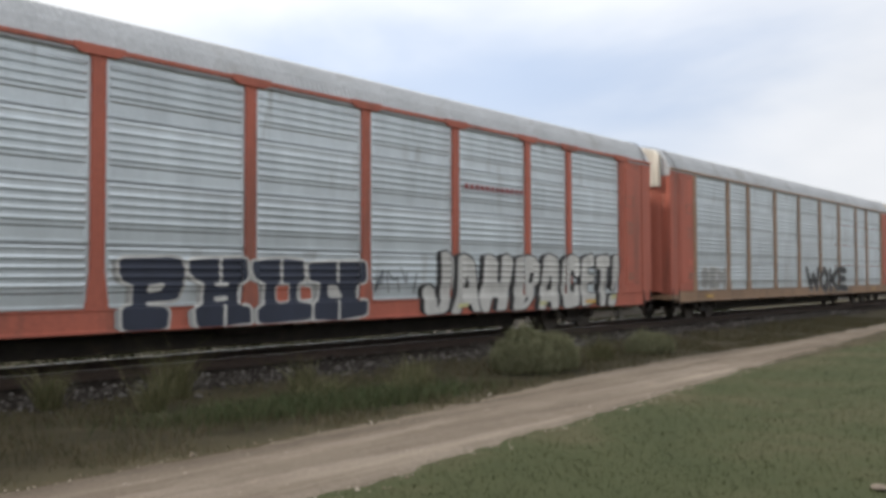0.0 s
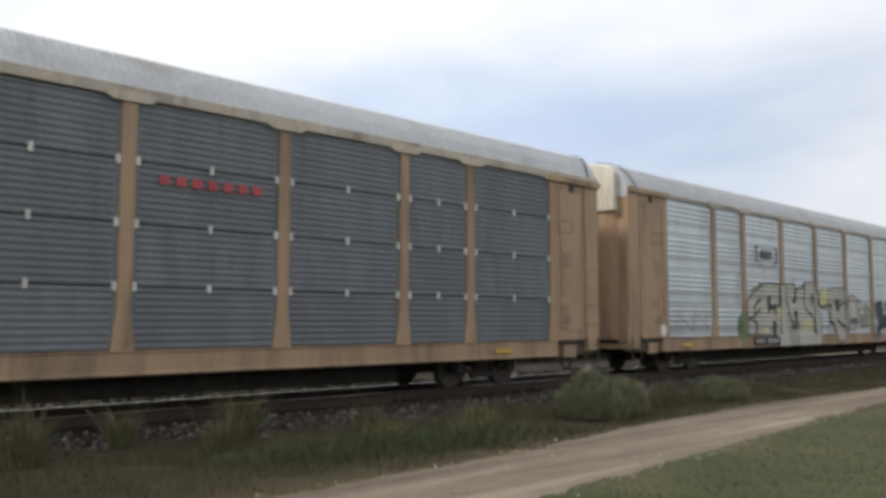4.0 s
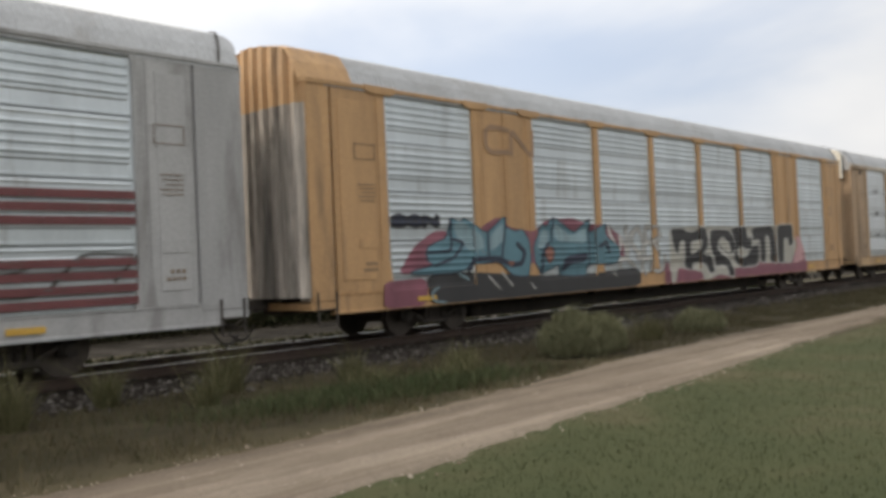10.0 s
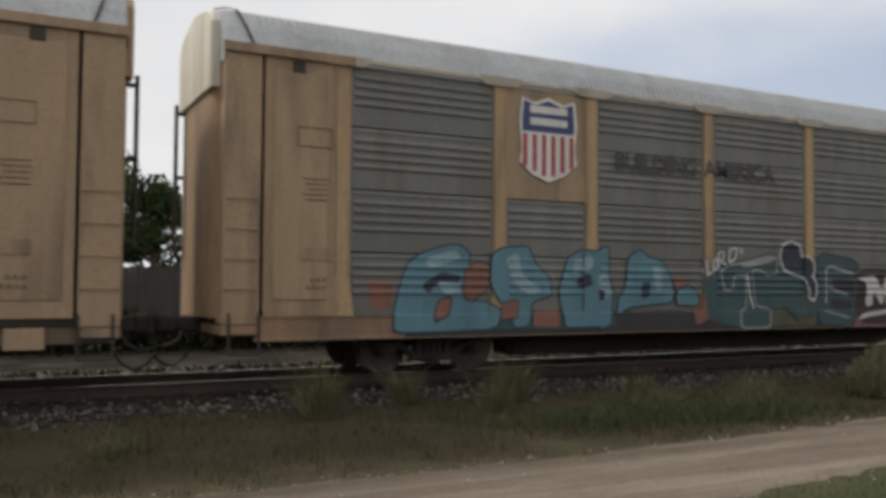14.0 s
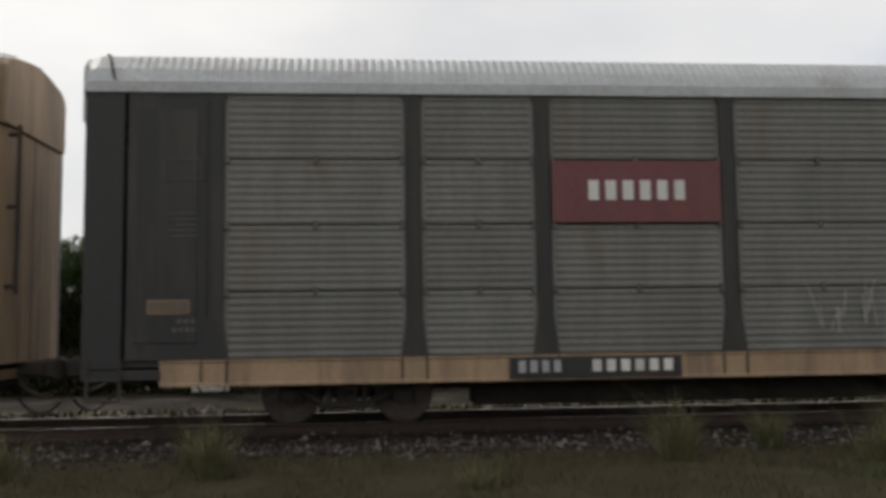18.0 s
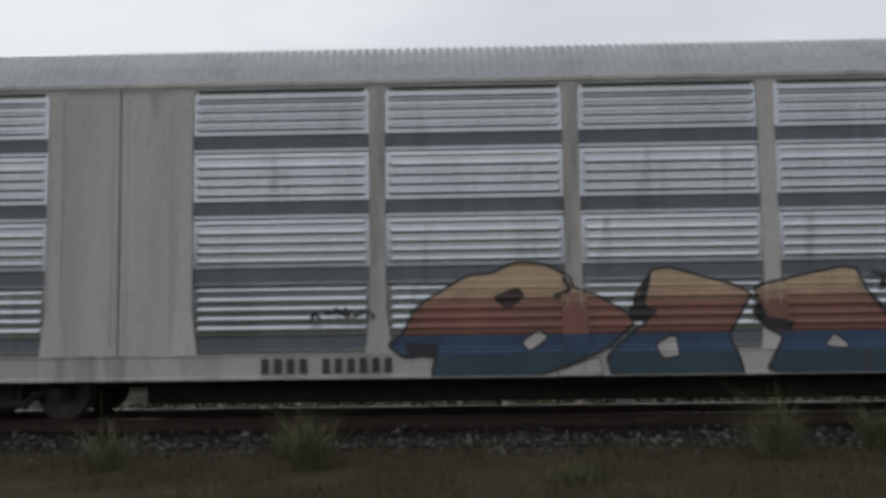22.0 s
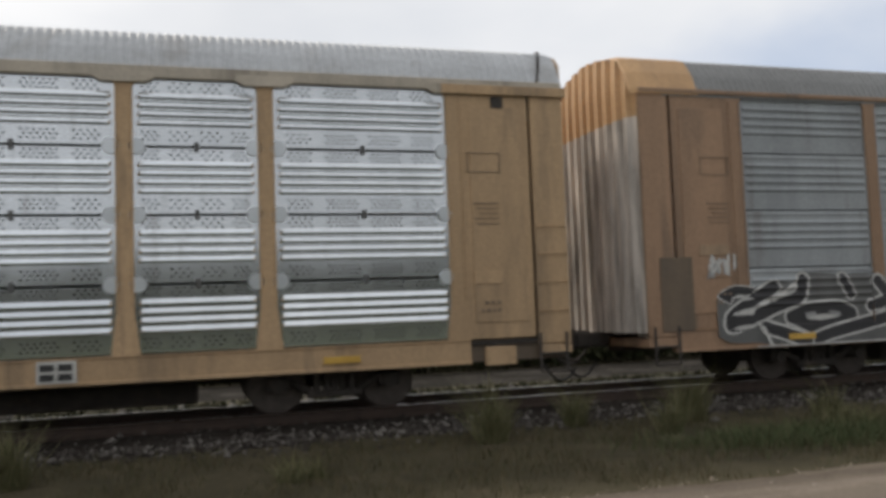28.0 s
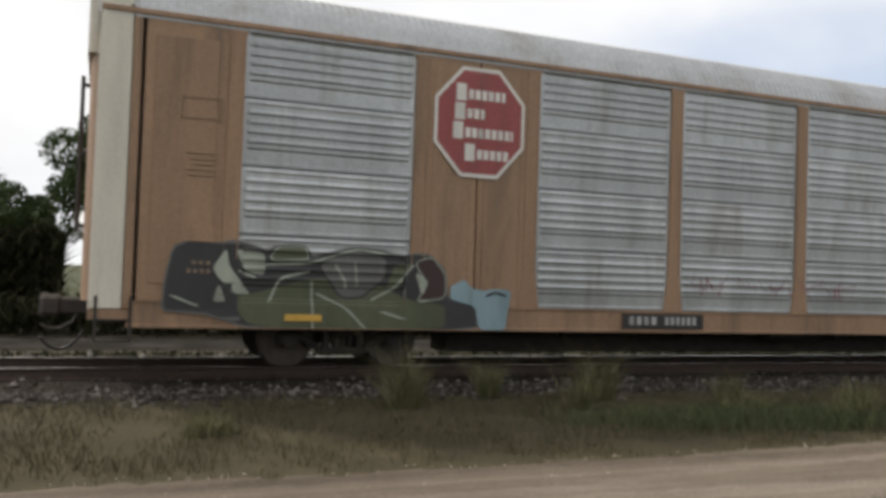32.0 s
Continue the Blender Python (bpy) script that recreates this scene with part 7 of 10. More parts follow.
outlined(c, "graffiti_letter", "0,.88 .1,1 .45,.94 .85,.99 1,.93 .96,.72 .84,.6 .72,.78 .66,.78 .66,.4 .95,.28 1,0 .1,0 .14,.28 .46,.4 .46,.78 .34,.62 .22,.6", 17.9, 19.4, 0.55, 1.9, S_BLACK, S_SILVER, 0.025, 0.016)
outlined(c, "graffiti_letter", "0,.97 .3,.93 .75,1 .98,1 1,.82 .8,.6 .62,.74 .34,.74 .86,.34 1,.42 1,.1 .9,0 .1,0 0,.3 .2,.45 .5,.42 .1,.62", 16.25, 17.85, 0.55, 1.9, S_BLACK, S_SILVER, 0.025, 0.02)
for u in (19.42, 17.8):
    outlined(c, "graffiti_star", STAR, u - 0.27, u + 0.27, 0.98, 1.52, S_BLACK, S_SILVER, 0.03, 0.024)
for u in (18.1, 16.6):
    spray_line(c, "0,0 .2,.6 .5,.85 .8,.6 1,0", u, u + 1.05, 0.56, 0.78, 0.014, S_SILVER, 0.028)
# an old piece in black and dull teal
graffiti(c, "UMO", 21.0, 25.1, 0.53, 1.78, S_BLACK, S_TEAL, 0.5, 1.1, glow=S_SOOT, fat=0.24, rim=0.04)
patch(c, "graffiti_patch", 22.75, 23.0, 1.0, 1.6, S_SAGE, 0.02, 0.4, 81)
plate("number_backing", c, 19.2, 21.4, SILL_Z + 0.05, DECK_Z - 0.02, M_BLACK, 0.016)
bars(c, 19.25, 20.4, SILL_Z + 0.14, DECK_Z - 0.08, 6, M_GREY, 0.03)
bars(c, 20.6, 21.3, SILL_Z + 0.14, DECK_Z - 0.08, 4, M_GREY, 0.03)
scrawl(c, 26.2, 26.9, 1.2, 1.45, S_WHITE, 4, 0.02, 44)
scrawl(c, 0.1, 0.6, 2.9, 4.0, S_WHITE, 4, 0.03, 45)
patch(c, "graffiti_background", 5.9, 10.6, 0.53, 1.8, S_HATCH, 0.007, 0.3, 73)
patch(c, "graffiti_background", 10.7, 15.6, 0.53, 1.75, S_HATCH, 0.007, 0.3, 74)
blot(c, ".28,.98 .51,1 .62,.77 .81,.53 .94,.29 1,0 .46,0 0,0 .01,.4 .13,.77", 12.79, 13.73, 0.53, 1.82, S_BLACK, S_SILVER, 0.025, 0.0095)
blot(c, ".18,.85 .64,1 1,0 0,0", 13.20, 13.42, 1.09, 1.35, S_HATCH, S_SILVER, 0.015, 0.0107)
blot(c, "0,0 .26,1 .76,1 1,0", 13.07, 13.41, 0.54, 0.92, S_HATCH, None, 0.000, 0.0119)
spray_line(c, ".67,.89 .43,1 .15,.82 0,.49 .21,.11 .63,0 1,.08", 12.11, 12.93, 0.82, 1.79, 0.168, S_SILVER, 0.0125)
spray_line(c, ".67,.89 .43,1 .15,.82 0,.49 .21,.11 .63,0 1,.08", 12.11, 12.93, 0.82, 1.79, 0.140, S_BLACK, 0.0131)
blot(c, "0,.98 1,1 .92,.02 .22,0", 12.35, 12.75, 1.36, 1.84, S_HATCH, S_SILVER, 0.020, 0.0143)
blot(c, "0,.97 1,1 .96,0 .15,0", 12.40, 12.67, 1.40, 1.80, S_BLACK, None, 0.000, 0.0155)
blot(c, ".12,.92 1,1 .99,.63 .62,.63 .5,.74 .33,.75 .34,.33 .75,.25 .7,.02 .2,0 0,.37", 11.36, 12.12, 0.58, 1.81, S_BLACK, S_SILVER, 0.025, 0.0167)
spray_line(c, "0,1 .3,0 .7,1 1,0", 12.51, 12.61, 0.68, 0.82, 0.012, S_SILVER, 0.0179)
spray_line(c, "0,1 .29,0 .74,1 1,0", 12.10, 12.41, 0.65, 0.84, 0.012, S_SILVER, 0.0191)
spray_line(c, "0,1 .78,.38 1,0", 11.03, 11.26, 0.61, 1.34, 0.153, S_SILVER, 0.0197)
spray_line(c, "0,1 .78,.38 1,0", 11.03, 11.26, 0.61, 1.34, 0.125, S_BLACK, 0.0203)
spray_line(c, ".78,.3 .36,.23 .07,.48 0,.84 .27,1 .61,.81 1,.4 .94,.05 .58,0 .22,.09", 10.00, 11.02, 0.64, 1.41, 0.158, S_SILVER, 0.0209)
spray_line(c, ".78,.3 .36,.23 .07,.48 0,.84 .27,1 .61,.81 1,.4 .94,.05 .58,0 .22,.09", 10.00, 11.02, 0.64, 1.41, 0.130, S_BLACK, 0.0215)
spray_line(c, "0,1 .5,.41 1,0", 10.09, 10.45, 1.21, 1.84, 0.148, S_SILVER, 0.0221)
spray_line(c, "0,1 .5,.41 1,0", 10.09, 10.45, 1.21, 1.84, 0.120, S_BLACK, 0.0227)
spray_line(c, "0,0 .93,.32 1,.89 .33,1 .07,.74", 9.84, 10.14, 1.25, 1.90, 0.143, S_SILVER, 0.0233)
spray_line(c, "0,0 .93,.32 1,.89 .33,1 .07,.74", 9.84, 10.14, 1.25, 1.90, 0.115, S_BLACK, 0.0239)
spray_line(c, "0,0 .37,.03 .53,.61 .67,.93 .95,1 1,.36 .97,.08 .71,.16 .49,.28", 8.90, 9.96, 0.87, 1.75, 0.158, S_SILVER, 0.0245)
spray_line(c, "0,0 .37,.03 .53,.61 .67,.93 .95,1 1,.36 .97,.08 .71,.16 .49,.28", 8.90, 9.96, 0.87, 1.75, 0.130, S_BLACK, 0.0251)
spray_line(c, "0,.99 0,.49 .36,.08 .76,0 1,.56 .74,1", 8.40, 8.82, 0.80, 1.87, 0.158, S_SILVER, 0.0257)
spray_line(c, "0,.99 0,.49 .36,.08 .76,0 1,.56 .74,1", 8.40, 8.82, 0.80, 1.87, 0.130, S_BLACK, 0.0263)
spray_line(c, "0,1 .43,.81 .64,0 .86,0 1,.84", 7.75, 8.45, 0.88, 1.85, 0.148, S_SILVER, 0.0269)
spray_line(c, "0,1 .43,.81 .64,0 .86,0 1,.84", 7.75, 8.45, 0.88, 1.85, 0.120, S_BLACK, 0.0275)
spray_line(c, "0,1 .38,.28 1,0", 7.20, 7.41, 1.12, 1.77, 0.148, S_SILVER, 0.0281)
spray_line(c, "0,1 .38,.28 1,0", 7.20, 7.41, 1.12, 1.77, 0.120, S_BLACK, 0.0287)
spray_line(c, "0,1 .31,.21 1,0", 10.17, 10.87, 0.89, 1.22, 0.014, S_SILVER, 0.0299)
spray_line(c, "0,1 1,.44 .68,0 .09,.77", 9.01, 9.23, 1.11, 1.50, 0.014, S_SILVER, 0.0311)
spray_line(c, "0,1 .26,.06 1,0", 9.70, 10.05, 1.03, 1.21, 0.014, S_SILVER, 0.0323)
spray_line(c, "0,1 .07,.56 .28,.27 .55,0 .85,.05 1,.3 .93,.54", 5.98, 7.42, 0.86, 1.79, 0.168, S_SILVER, 0.0089)
spray_line(c, "0,1 .07,.56 .28,.27 .55,0 .85,.05 1,.3 .93,.54", 5.98, 7.42, 0.86, 1.79, 0.140, S_BLACK, 0.0095)
spray_line(c, "0,1 .15,.24 .65,0 1,.05", 6.66, 7.45, 0.75, 1.12, 0.148, S_SILVER, 0.0101)
spray_line(c, "0,1 .15,.24 .65,0 1,.05", 6.66, 7.45, 0.75, 1.12, 0.120, S_BLACK, 0.0107)
spray_line(c, "1,1 .5,.61 0,0", 5.39, 5.73, 0.65, 1.80, 0.228, S_SILVER, 0.0113)
spray_line(c, "1,1 .5,.61 0,0", 5.39, 5.73, 0.65, 1.80, 0.200, S_BLACK, 0.0119)
spray_line(c, ".49,1 0,.62 .59,.45 1,0", 4.61, 5.30, 0.78, 1.73, 0.178, S_SILVER, 0.0125)
spray_line(c, ".49,1 0,.62 .59,.45 1,0", 4.61, 5.30, 0.78, 1.73, 0.150, S_BLACK, 0.0131)
spray_line(c, "0,1 .56,.76 1,0", 5.11, 5.73, 0.65, 0.86, 0.148, S_SILVER, 0.0137)
spray_line(c, "0,1 .56,.76 1,0", 5.11, 5.73, 0.65, 0.86, 0.120, S_BLACK, 0.0143)
spray_line(c, "0,1 .43,0 1,.5", 5.66, 5.96, 1.66, 1.74, 0.128, S_SILVER, 0.0149)
spray_line(c, "0,1 .43,0 1,.5", 5.66, 5.96, 1.66, 1.74, 0.100, S_BLACK, 0.0155)
blot(c, ".24,1 .58,1 .42,.68 .3,.44 .61,.47 .71,.37 1,0 .37,0 0,.59", 3.97, 4.80, 0.62, 1.85, S_BLACK, S_SILVER, 0.028, 0.0167)
blot(c, ".22,1 .6,1 .72,.66 .93,.44 1,.01 .52,0 .26,.25 0,.57 .12,.88", 3.32, 4.24, 0.60, 1.82, S_BLACK, S_SILVER, 0.028, 0.0179)
blot(c, ".27,1 1,0 0,0", 3.78, 3.93, 1.26, 1.39, S_HATCH, None, 0.000, 0.0191)
blot(c, "0,.81 1,1 .9,.19 .28,0", 3.70, 3.99, 0.94, 1.15, S_HATCH, None, 0.000, 0.0203)
blot(c, "0,.78 .07,.95 .26,1 .56,1 .6,.87 .84,.74 .98,.52 1,.32 .88,.35 .64,.53 .31,.74 .25,.71 .51,.53 .81,.29 .89,.01 .58,0 .37,.16 .21,.23 .14,.54 .45,.39 .3,.54 .06,.61", 2.22, 3.62, 0.60, 1.85, S_BLACK, S_SILVER, 0.028, 0.0215)
spray_line(c, "0,1 .08,0 1,.76", 2.04, 2.16, 1.34, 1.51, 0.012, S_SILVER, 0.0227)
spray_line(c, "0,1 .06,.13 .46,.83 .5,0 1,.97", 1.49, 1.97, 1.25, 1.55, 0.020, S_BLUE, 0.0239)
spray_line(c, "0,.05 .96,0 1,1", 1.97, 2.42, 0.63, 0.82, 0.012, S_SILVER, 0.0251)

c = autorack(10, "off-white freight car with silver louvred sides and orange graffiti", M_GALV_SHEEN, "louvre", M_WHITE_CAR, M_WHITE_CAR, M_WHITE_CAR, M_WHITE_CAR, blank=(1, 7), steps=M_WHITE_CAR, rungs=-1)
plate("faded_sign", c, 6.9, 8.9, 3.35, 3.5, M_STRIPE, 0.012)
scrawl(c, 4.6, 7.2, 1.1, 1.7, S_BLACK, 9, 0.03, 51)
scrawl(c, 17.8, 18.9, 1.3, 1.6, S_BLACK, 8, 0.03, 52)
bars(c, 17.6, 18.7, 0.6, 0.82, 6, M_DARKINK)
bars(c, 18.85, 19.6, 0.6, 0.82, 4, M_DARKINK)
letter(c, "BI", 0.0, 0.28, 2.45, 2.68, M_DARKINK, 0.02)
blot(c, "0.08,1.00 0.84,0.98 1.00,0.39 0.16,0.00 0.00,0.53", 27.26, 27.64, 3.69, 5.47, M_RUSTWASH, None, 0, 0.0160)
blot(c, "0.00,0.86 1.00,1.00 0.89,0.05 0.08,0.00", 25.85, 26.38, 0.64, 0.86, M_RUSTWASH, None, 0, 0.0200)
bars(c, 26.05, 26.5, 2.85, 2.95, 4, M_DARKINK)
bars(c, 26.05, 26.5, 2.7, 2.8, 5, M_DARKINK)
sunset(c, ".114,.612 .327,.891 .407,.885 .521,1 .637,.976 .734,.867 .745,.764 .85,.691 1,.479 .886,.242 .601,0 .274,0 .177,0 .197,.194 .058,.182 0,.285 .058,.364", 14.07, 17.68, 0.53, 2.18, 0.0090)
sunset(c, ".18,.67 .36,1 1,.75 .9,.52 .83,.35 .9,.1 .92,0 .03,0 0,.17 .23,.42 .36,.58", 12.37, 14.48, 0.53, 2.12, 0.0102)
sunset(c, ".01,.7 0,.81 .65,1 .72,.74 .89,.5 1,.19 .96,0 .05,0 .18,.35 .05,.44", 10.08, 12.30, 0.53, 2.08, 0.0114)
sunset(c, ".099,.622 .176,.902 .322,.994 .483,.963 .523,1 .759,.848 .746,.768 .867,.64 1,.457 .728,.47 .663,.317 .591,0 .015,0 0,.165 .124,.341", 6.91, 10.14, 0.53, 2.17, 0.0126)
blot(c, "0,.58 .78,1 1,.65 .47,0", 15.69, 16.14, 1.50, 1.81, S_MAROON, S_BLACK, 0.020, 0.0138)
blot(c, "0,.4 .67,1 1,.63 .28,0", 15.36, 15.72, 0.89, 1.19, M_WHITE_CAR, S_BLACK, 0.030, 0.0150)
blot(c, "0,1 .92,.94 1,0 .13,0", 16.94, 17.47, 0.85, 1.03, S_BLACK, None, 0.000, 0.0162)
blot(c, "0,0 .93,1 1,0", 14.57, 15.31, 0.53, 0.80, M_WHITE_CAR, S_BLACK, 0.020, 0.0174)
blot(c, "0,.53 .9,1 1,.03 .23,0", 13.46, 13.77, 0.77, 1.11, M_WHITE_CAR, S_BLACK, 0.030, 0.0186)
blot(c, ".21,.38 .87,1 .57,.33 1,.25 .43,0 0,.17", 13.73, 14.20, 1.25, 2.06, S_BLACK, None, 0.000, 0.0198)
blot(c, "0,.1 .41,1 1,0", 10.98, 11.32, 0.89, 1.09, M_WHITE_CAR, S_BLACK, 0.030, 0.0210)
blot(c, ".17,1 .38,.36 1,.34 .93,0 .32,.04 0,.6", 11.77, 12.37, 1.14, 1.61, S_BLACK, None, 0.000, 0.0222)
blot(c, "0,1 1,0 .49,.12", 10.25, 10.64, 1.30, 1.64, S_BLACK, None, 0.000, 0.0234)
blot(c, "0,.4 1,1 .49,0", 9.12, 9.49, 1.34, 1.76, S_MAROON, None, 0.000, 0.0246)
spray_line(c, "0,1 .05,.35 .39,0 .85,.04 1,.37", 8.89, 9.85, 1.05, 1.62, 0.040, S_BLACK, 0.0258)
blot(c, "0,1 1,.94 .56,0", 7.54, 7.99, 1.14, 1.31, S_BLACK, None, 0.000, 0.0270)
spray_line(c, ".61,1 1,.32 0,0", 15.01, 15.24, 1.69, 1.94, 0.030, S_BLACK, 0.0282)
spray_line(c, "0,1 1,0", 10.23, 10.59, 1.92, 1.97, 0.030, S_BLACK, 0.0294)
spray_line(c, ".11,1 0,0 .41,.73 .61,0 1,.73", 10.03, 10.47, 1.73, 1.95, 0.030, S_BLACK, 0.0306)

c = autorack(11, "tan freight car with slate grey sheets and maroon graffiti", M_GALV_DARK, "fine", M_TAN, M_TAN, M_TAN, M_CREAM, black_sill=(18.0, 19.9))
patch(c, "graffiti_background", 12.3, 17.3, 0.53, 1.4, S_HATCH, 0.007, 0.4, 91)
graffiti(c, "SYB", 6.9, 8.0, 1.1, 1.65, S_BLACK, S_NAVY, 0.15, 0.2, fat=0.05, rim=0.015)
for r, h in ((1, 0.07), (2, 0.12), (3, 0.15)):
    plate("pale_strip", c, 20.85, 22.57, DECK_Z + r * SHEET + 0.03, DECK_Z + r * SHEET + 0.03 + h, M_GALV_DULL, 0.006)
for r in (2, 3):
    plate("pale_strip", c, 4.36, 5.95, DECK_Z + r * SHEET + 0.0, DECK_Z + r * SHEET + 0.15, M_GALV_DULL, 0.006)
scrawl(c, 1.9, 3.1, 0.9, 1.7, S_BLACK, 5, 0.025, 64)
bracket_logo(c, 18.65, 20.2, 3.2, 3.75)
scrawl(c, 22.7, 25.7, 0.95, 2.05, S_NAVY, 13, 0.022, 61)
scrawl(c, 23.0, 25.2, 0.72, 1.4, S_NAVY, 9, 0.02, 65)
scrawl(c, 3.2, 4.2, 1.0, 1.8, S_BLACK, 4, 0.03, 62)
scrawl(c, 26.0, 26.9, 3.2, 3.9, S_SILVER, 6, 0.03, 63)
bars(c, 26.1, 26.8, 2.55, 2.65, 8, M_DARKINK)
blot(c, "0.00,0.36 0.08,0.86 0.31,1.00 0.55,0.84 0.69,0.43 1.00,0.02 0.22,0.00", 0.39, 0.90, 0.92, 1.82, M_GRIMY, None, 0, 0.0140)
blot(c, "0.00,1.00 0.72,0.97 1.00,0.71 1.00,0.00 0.00,0.18", -0.08, 1.57, 0.53, 0.87, M_GRIMY, None, 0, 0.0160)
blot(c, "0.00,0.97 1.00,1.00 1.00,0.00 0.13,0.01", -0.47, -0.31, 0.87, 2.06, M_FAINT, None, 0, 0.0120)
bars(c, 18.4, 19.9, 1.25, 1.4, 9, M_DARKINK)
blot(c, "0,.69 .05,.87 .18,.94 .23,.9 .32,.95 .42,.95 .43,.89 .67,1 .9,.98 .99,.89 1,.65 .88,.66 .87,.82 .69,.82 .68,.61 .61,.57 .61,.33 .83,.15 .85,0 .11,.03 0,.06 .06,.24 .12,.49 .08,.59", 14.70, 17.49, 0.56, 2.16, S_MAROON, S_SILVER, 0.028, 0.0090)
blot(c, "0,.69 .96,1 1,0 .52,.22", 15.77, 16.25, 1.02, 1.82, S_HATCH, S_SILVER, 0.020, 0.0102)
blot(c, "0,1 1,1 .42,0", 16.36, 16.55, 1.57, 1.77, S_HATCH, S_SILVER, 0.018, 0.0114)
blot(c, "0,.03 .35,1 1,0", 16.36, 16.53, 1.09, 1.38, S_HATCH, S_SILVER, 0.018, 0.0126)
blot(c, "0,1 1,0 0,.13", 15.50, 16.45, 0.59, 0.82, S_HATCH, S_SILVER, 0.018, 0.0138)
blot(c, "0,.8 1,1 1,0 0,.05", 16.59, 16.95, 0.62, 0.82, S_HATCH, S_SILVER, 0.018, 0.0150)
blot(c, ".41,1 1,.64 .48,0 0,.5", 16.71, 17.00, 1.16, 1.72, S_HATCH, S_SILVER, 0.018, 0.0162)
blot(c, "0,.67 .09,.77 .19,.73 .21,.57 .36,.62 .61,.66 .65,1 .99,.88 .75,.68 1,.47 .89,.29 .99,.14 .92,0 .7,.01 .67,.14 .49,.16 .56,0 .25,.01 .32,.21 .05,.26", 13.94, 15.57, 0.58, 2.04, S_MAROON, S_SILVER, 0.028, 0.0174)
blot(c, "0,1 .84,.88 1,.06 .26,0", 15.24, 15.54, 0.98, 1.50, S_HATCH, S_SILVER, 0.015, 0.0186)
blot(c, "0,1 .93,.54 1,0", 13.94, 14.35, 1.26, 1.54, S_HATCH, S_SILVER, 0.018, 0.0198)
blot(c, "0,.49 .79,1 1,.51 .49,0", 13.98, 14.39, 0.60, 0.97, S_HATCH, S_SILVER, 0.015, 0.0210)
spray_line(c, "0,.81 .33,.77 .36,0 1,.62 .75,1", 14.41, 15.10, 1.14, 1.40, 0.018, S_SILVER, 0.0222)
blot(c, ".12,.96 .16,.84 .27,.94 .36,.94 .37,1 .51,1 .53,.94 .7,.99 .71,.68 .86,.51 1,.51 .99,.13 .79,.13 .77,0 .58,.01 .2,.03 .2,.26 .26,.45 .27,.72 0,.63 .06,.71 .24,.78", 11.87, 13.94, 0.57, 2.09, S_MAROON, S_SILVER, 0.028, 0.0234)
blot(c, "0,1 .8,.99 1,.03 .1,0", 12.76, 13.14, 1.10, 1.82, S_HATCH, S_SILVER, 0.020, 0.0246)
blot(c, "0,1 1,.98 1,.33 .13,0", 12.91, 13.05, 1.21, 1.67, S_MAROON, None, 0.000, 0.0258)
blot(c, "0,1 1,.69 1,0 0,.31", 12.10, 12.32, 1.04, 1.17, S_HATCH, S_SILVER, 0.015, 0.0270)
blot(c, "0,.87 .46,1 1,0 .07,.09", 12.75, 13.53, 0.56, 0.88, S_HATCH, S_SILVER, 0.020, 0.0282)
spray_line(c, "0,1 1,0", 12.34, 12.79, 1.35, 1.42, 0.020, S_SILVER, 0.0294)
blot(c, ".02,.98 .6,1 .98,.69 1,.44 .79,.22 .77,0 0,.01 .04,.62 .15,.64 .13,.83", 10.04, 10.95, 0.54, 2.01, S_MAROON, S_SILVER, 0.032, 0.0306)
blot(c, ".24,.73 .57,.92 .95,1 .95,.68 .66,.66 .64,.44 1,.37 .97,.01 .22,0 0,.2", 9.58, 10.16, 0.58, 2.00, S_MAROON, S_SILVER, 0.028, 0.0318)
blot(c, ".3,.96 .73,1 .95,.77 1,.32 .84,0 .51,.01 .48,.19 .33,.01 0,.01 .14,.6", 8.81, 9.60, 0.56, 2.00, S_MAROON, S_SILVER, 0.030, 0.0330)
blot(c, ".04,.98 .97,1 1,.78 .64,.76 .7,.48 .78,.22 .72,0 0,0 .04,.4", 8.05, 8.79, 0.56, 2.03, S_MAROON, S_SILVER, 0.030, 0.0342)
blot(c, ".06,1 1,.87 .78,.17 0,0", 10.42, 10.60, 1.43, 1.66, S_SILVER, None, 0.000, 0.0354)
blot(c, ".33,1 1,.03 0,0", 9.00, 9.15, 1.13, 1.51, S_SILVER, None, 0.000, 0.0366)
spray_line(c, "0,.79 .55,1 1,.62 .7,0 .07,.17", 9.69, 10.09, 0.66, 1.08, 0.015, S_SILVER, 0.0378)
spray_line(c, ".2,1 0,0", 9.83, 9.88, 0.73, 0.98, 0.015, S_SILVER, 0.0390)
spray_line(c, "0,1 .79,.68 .18,0 1,.84", 7.49, 7.88, 1.83, 2.02, 0.010, S_SILVER, 0.0402)

c = autorack(12, "brown-orange freight car with dull sheets and dark graffiti", M_GALV_DULL, "rib", M_BROWN, M_BROWN, M_BROWN, M_ORANGE, door=M_STREAKY, round_end=True, roof=M_ROOF_DARK)
plate("placard", c, 25.87, 26.43, 2.12, 2.3, M_TAN, 0.016)
plate("patch_plate", c, 26.58, 27.2, 0.86, 2.1, M_GRIMY, 0.004)
graffiti(c, "WEB", 13.2, 18.3, 0.58, 1.6, S_NAVY, S_PINK, 0.6, 1.2, fat=0.13, rim=0.025)
bracket_logo(c, 18.7, 20.5, 3.2, 3.85)
scrawl(c, 25.75, 26.35, 1.75, 2.2, S_WHITE, 5, 0.04, 72)
scrawl(c, 25.85, 26.3, 1.65, 2.1, S_SILVER, 4, 0.05, 73)
scrawl(c, 0.0, 0.4, 1.2, 1.7, S_WHITE, 2, 0.03, 71)
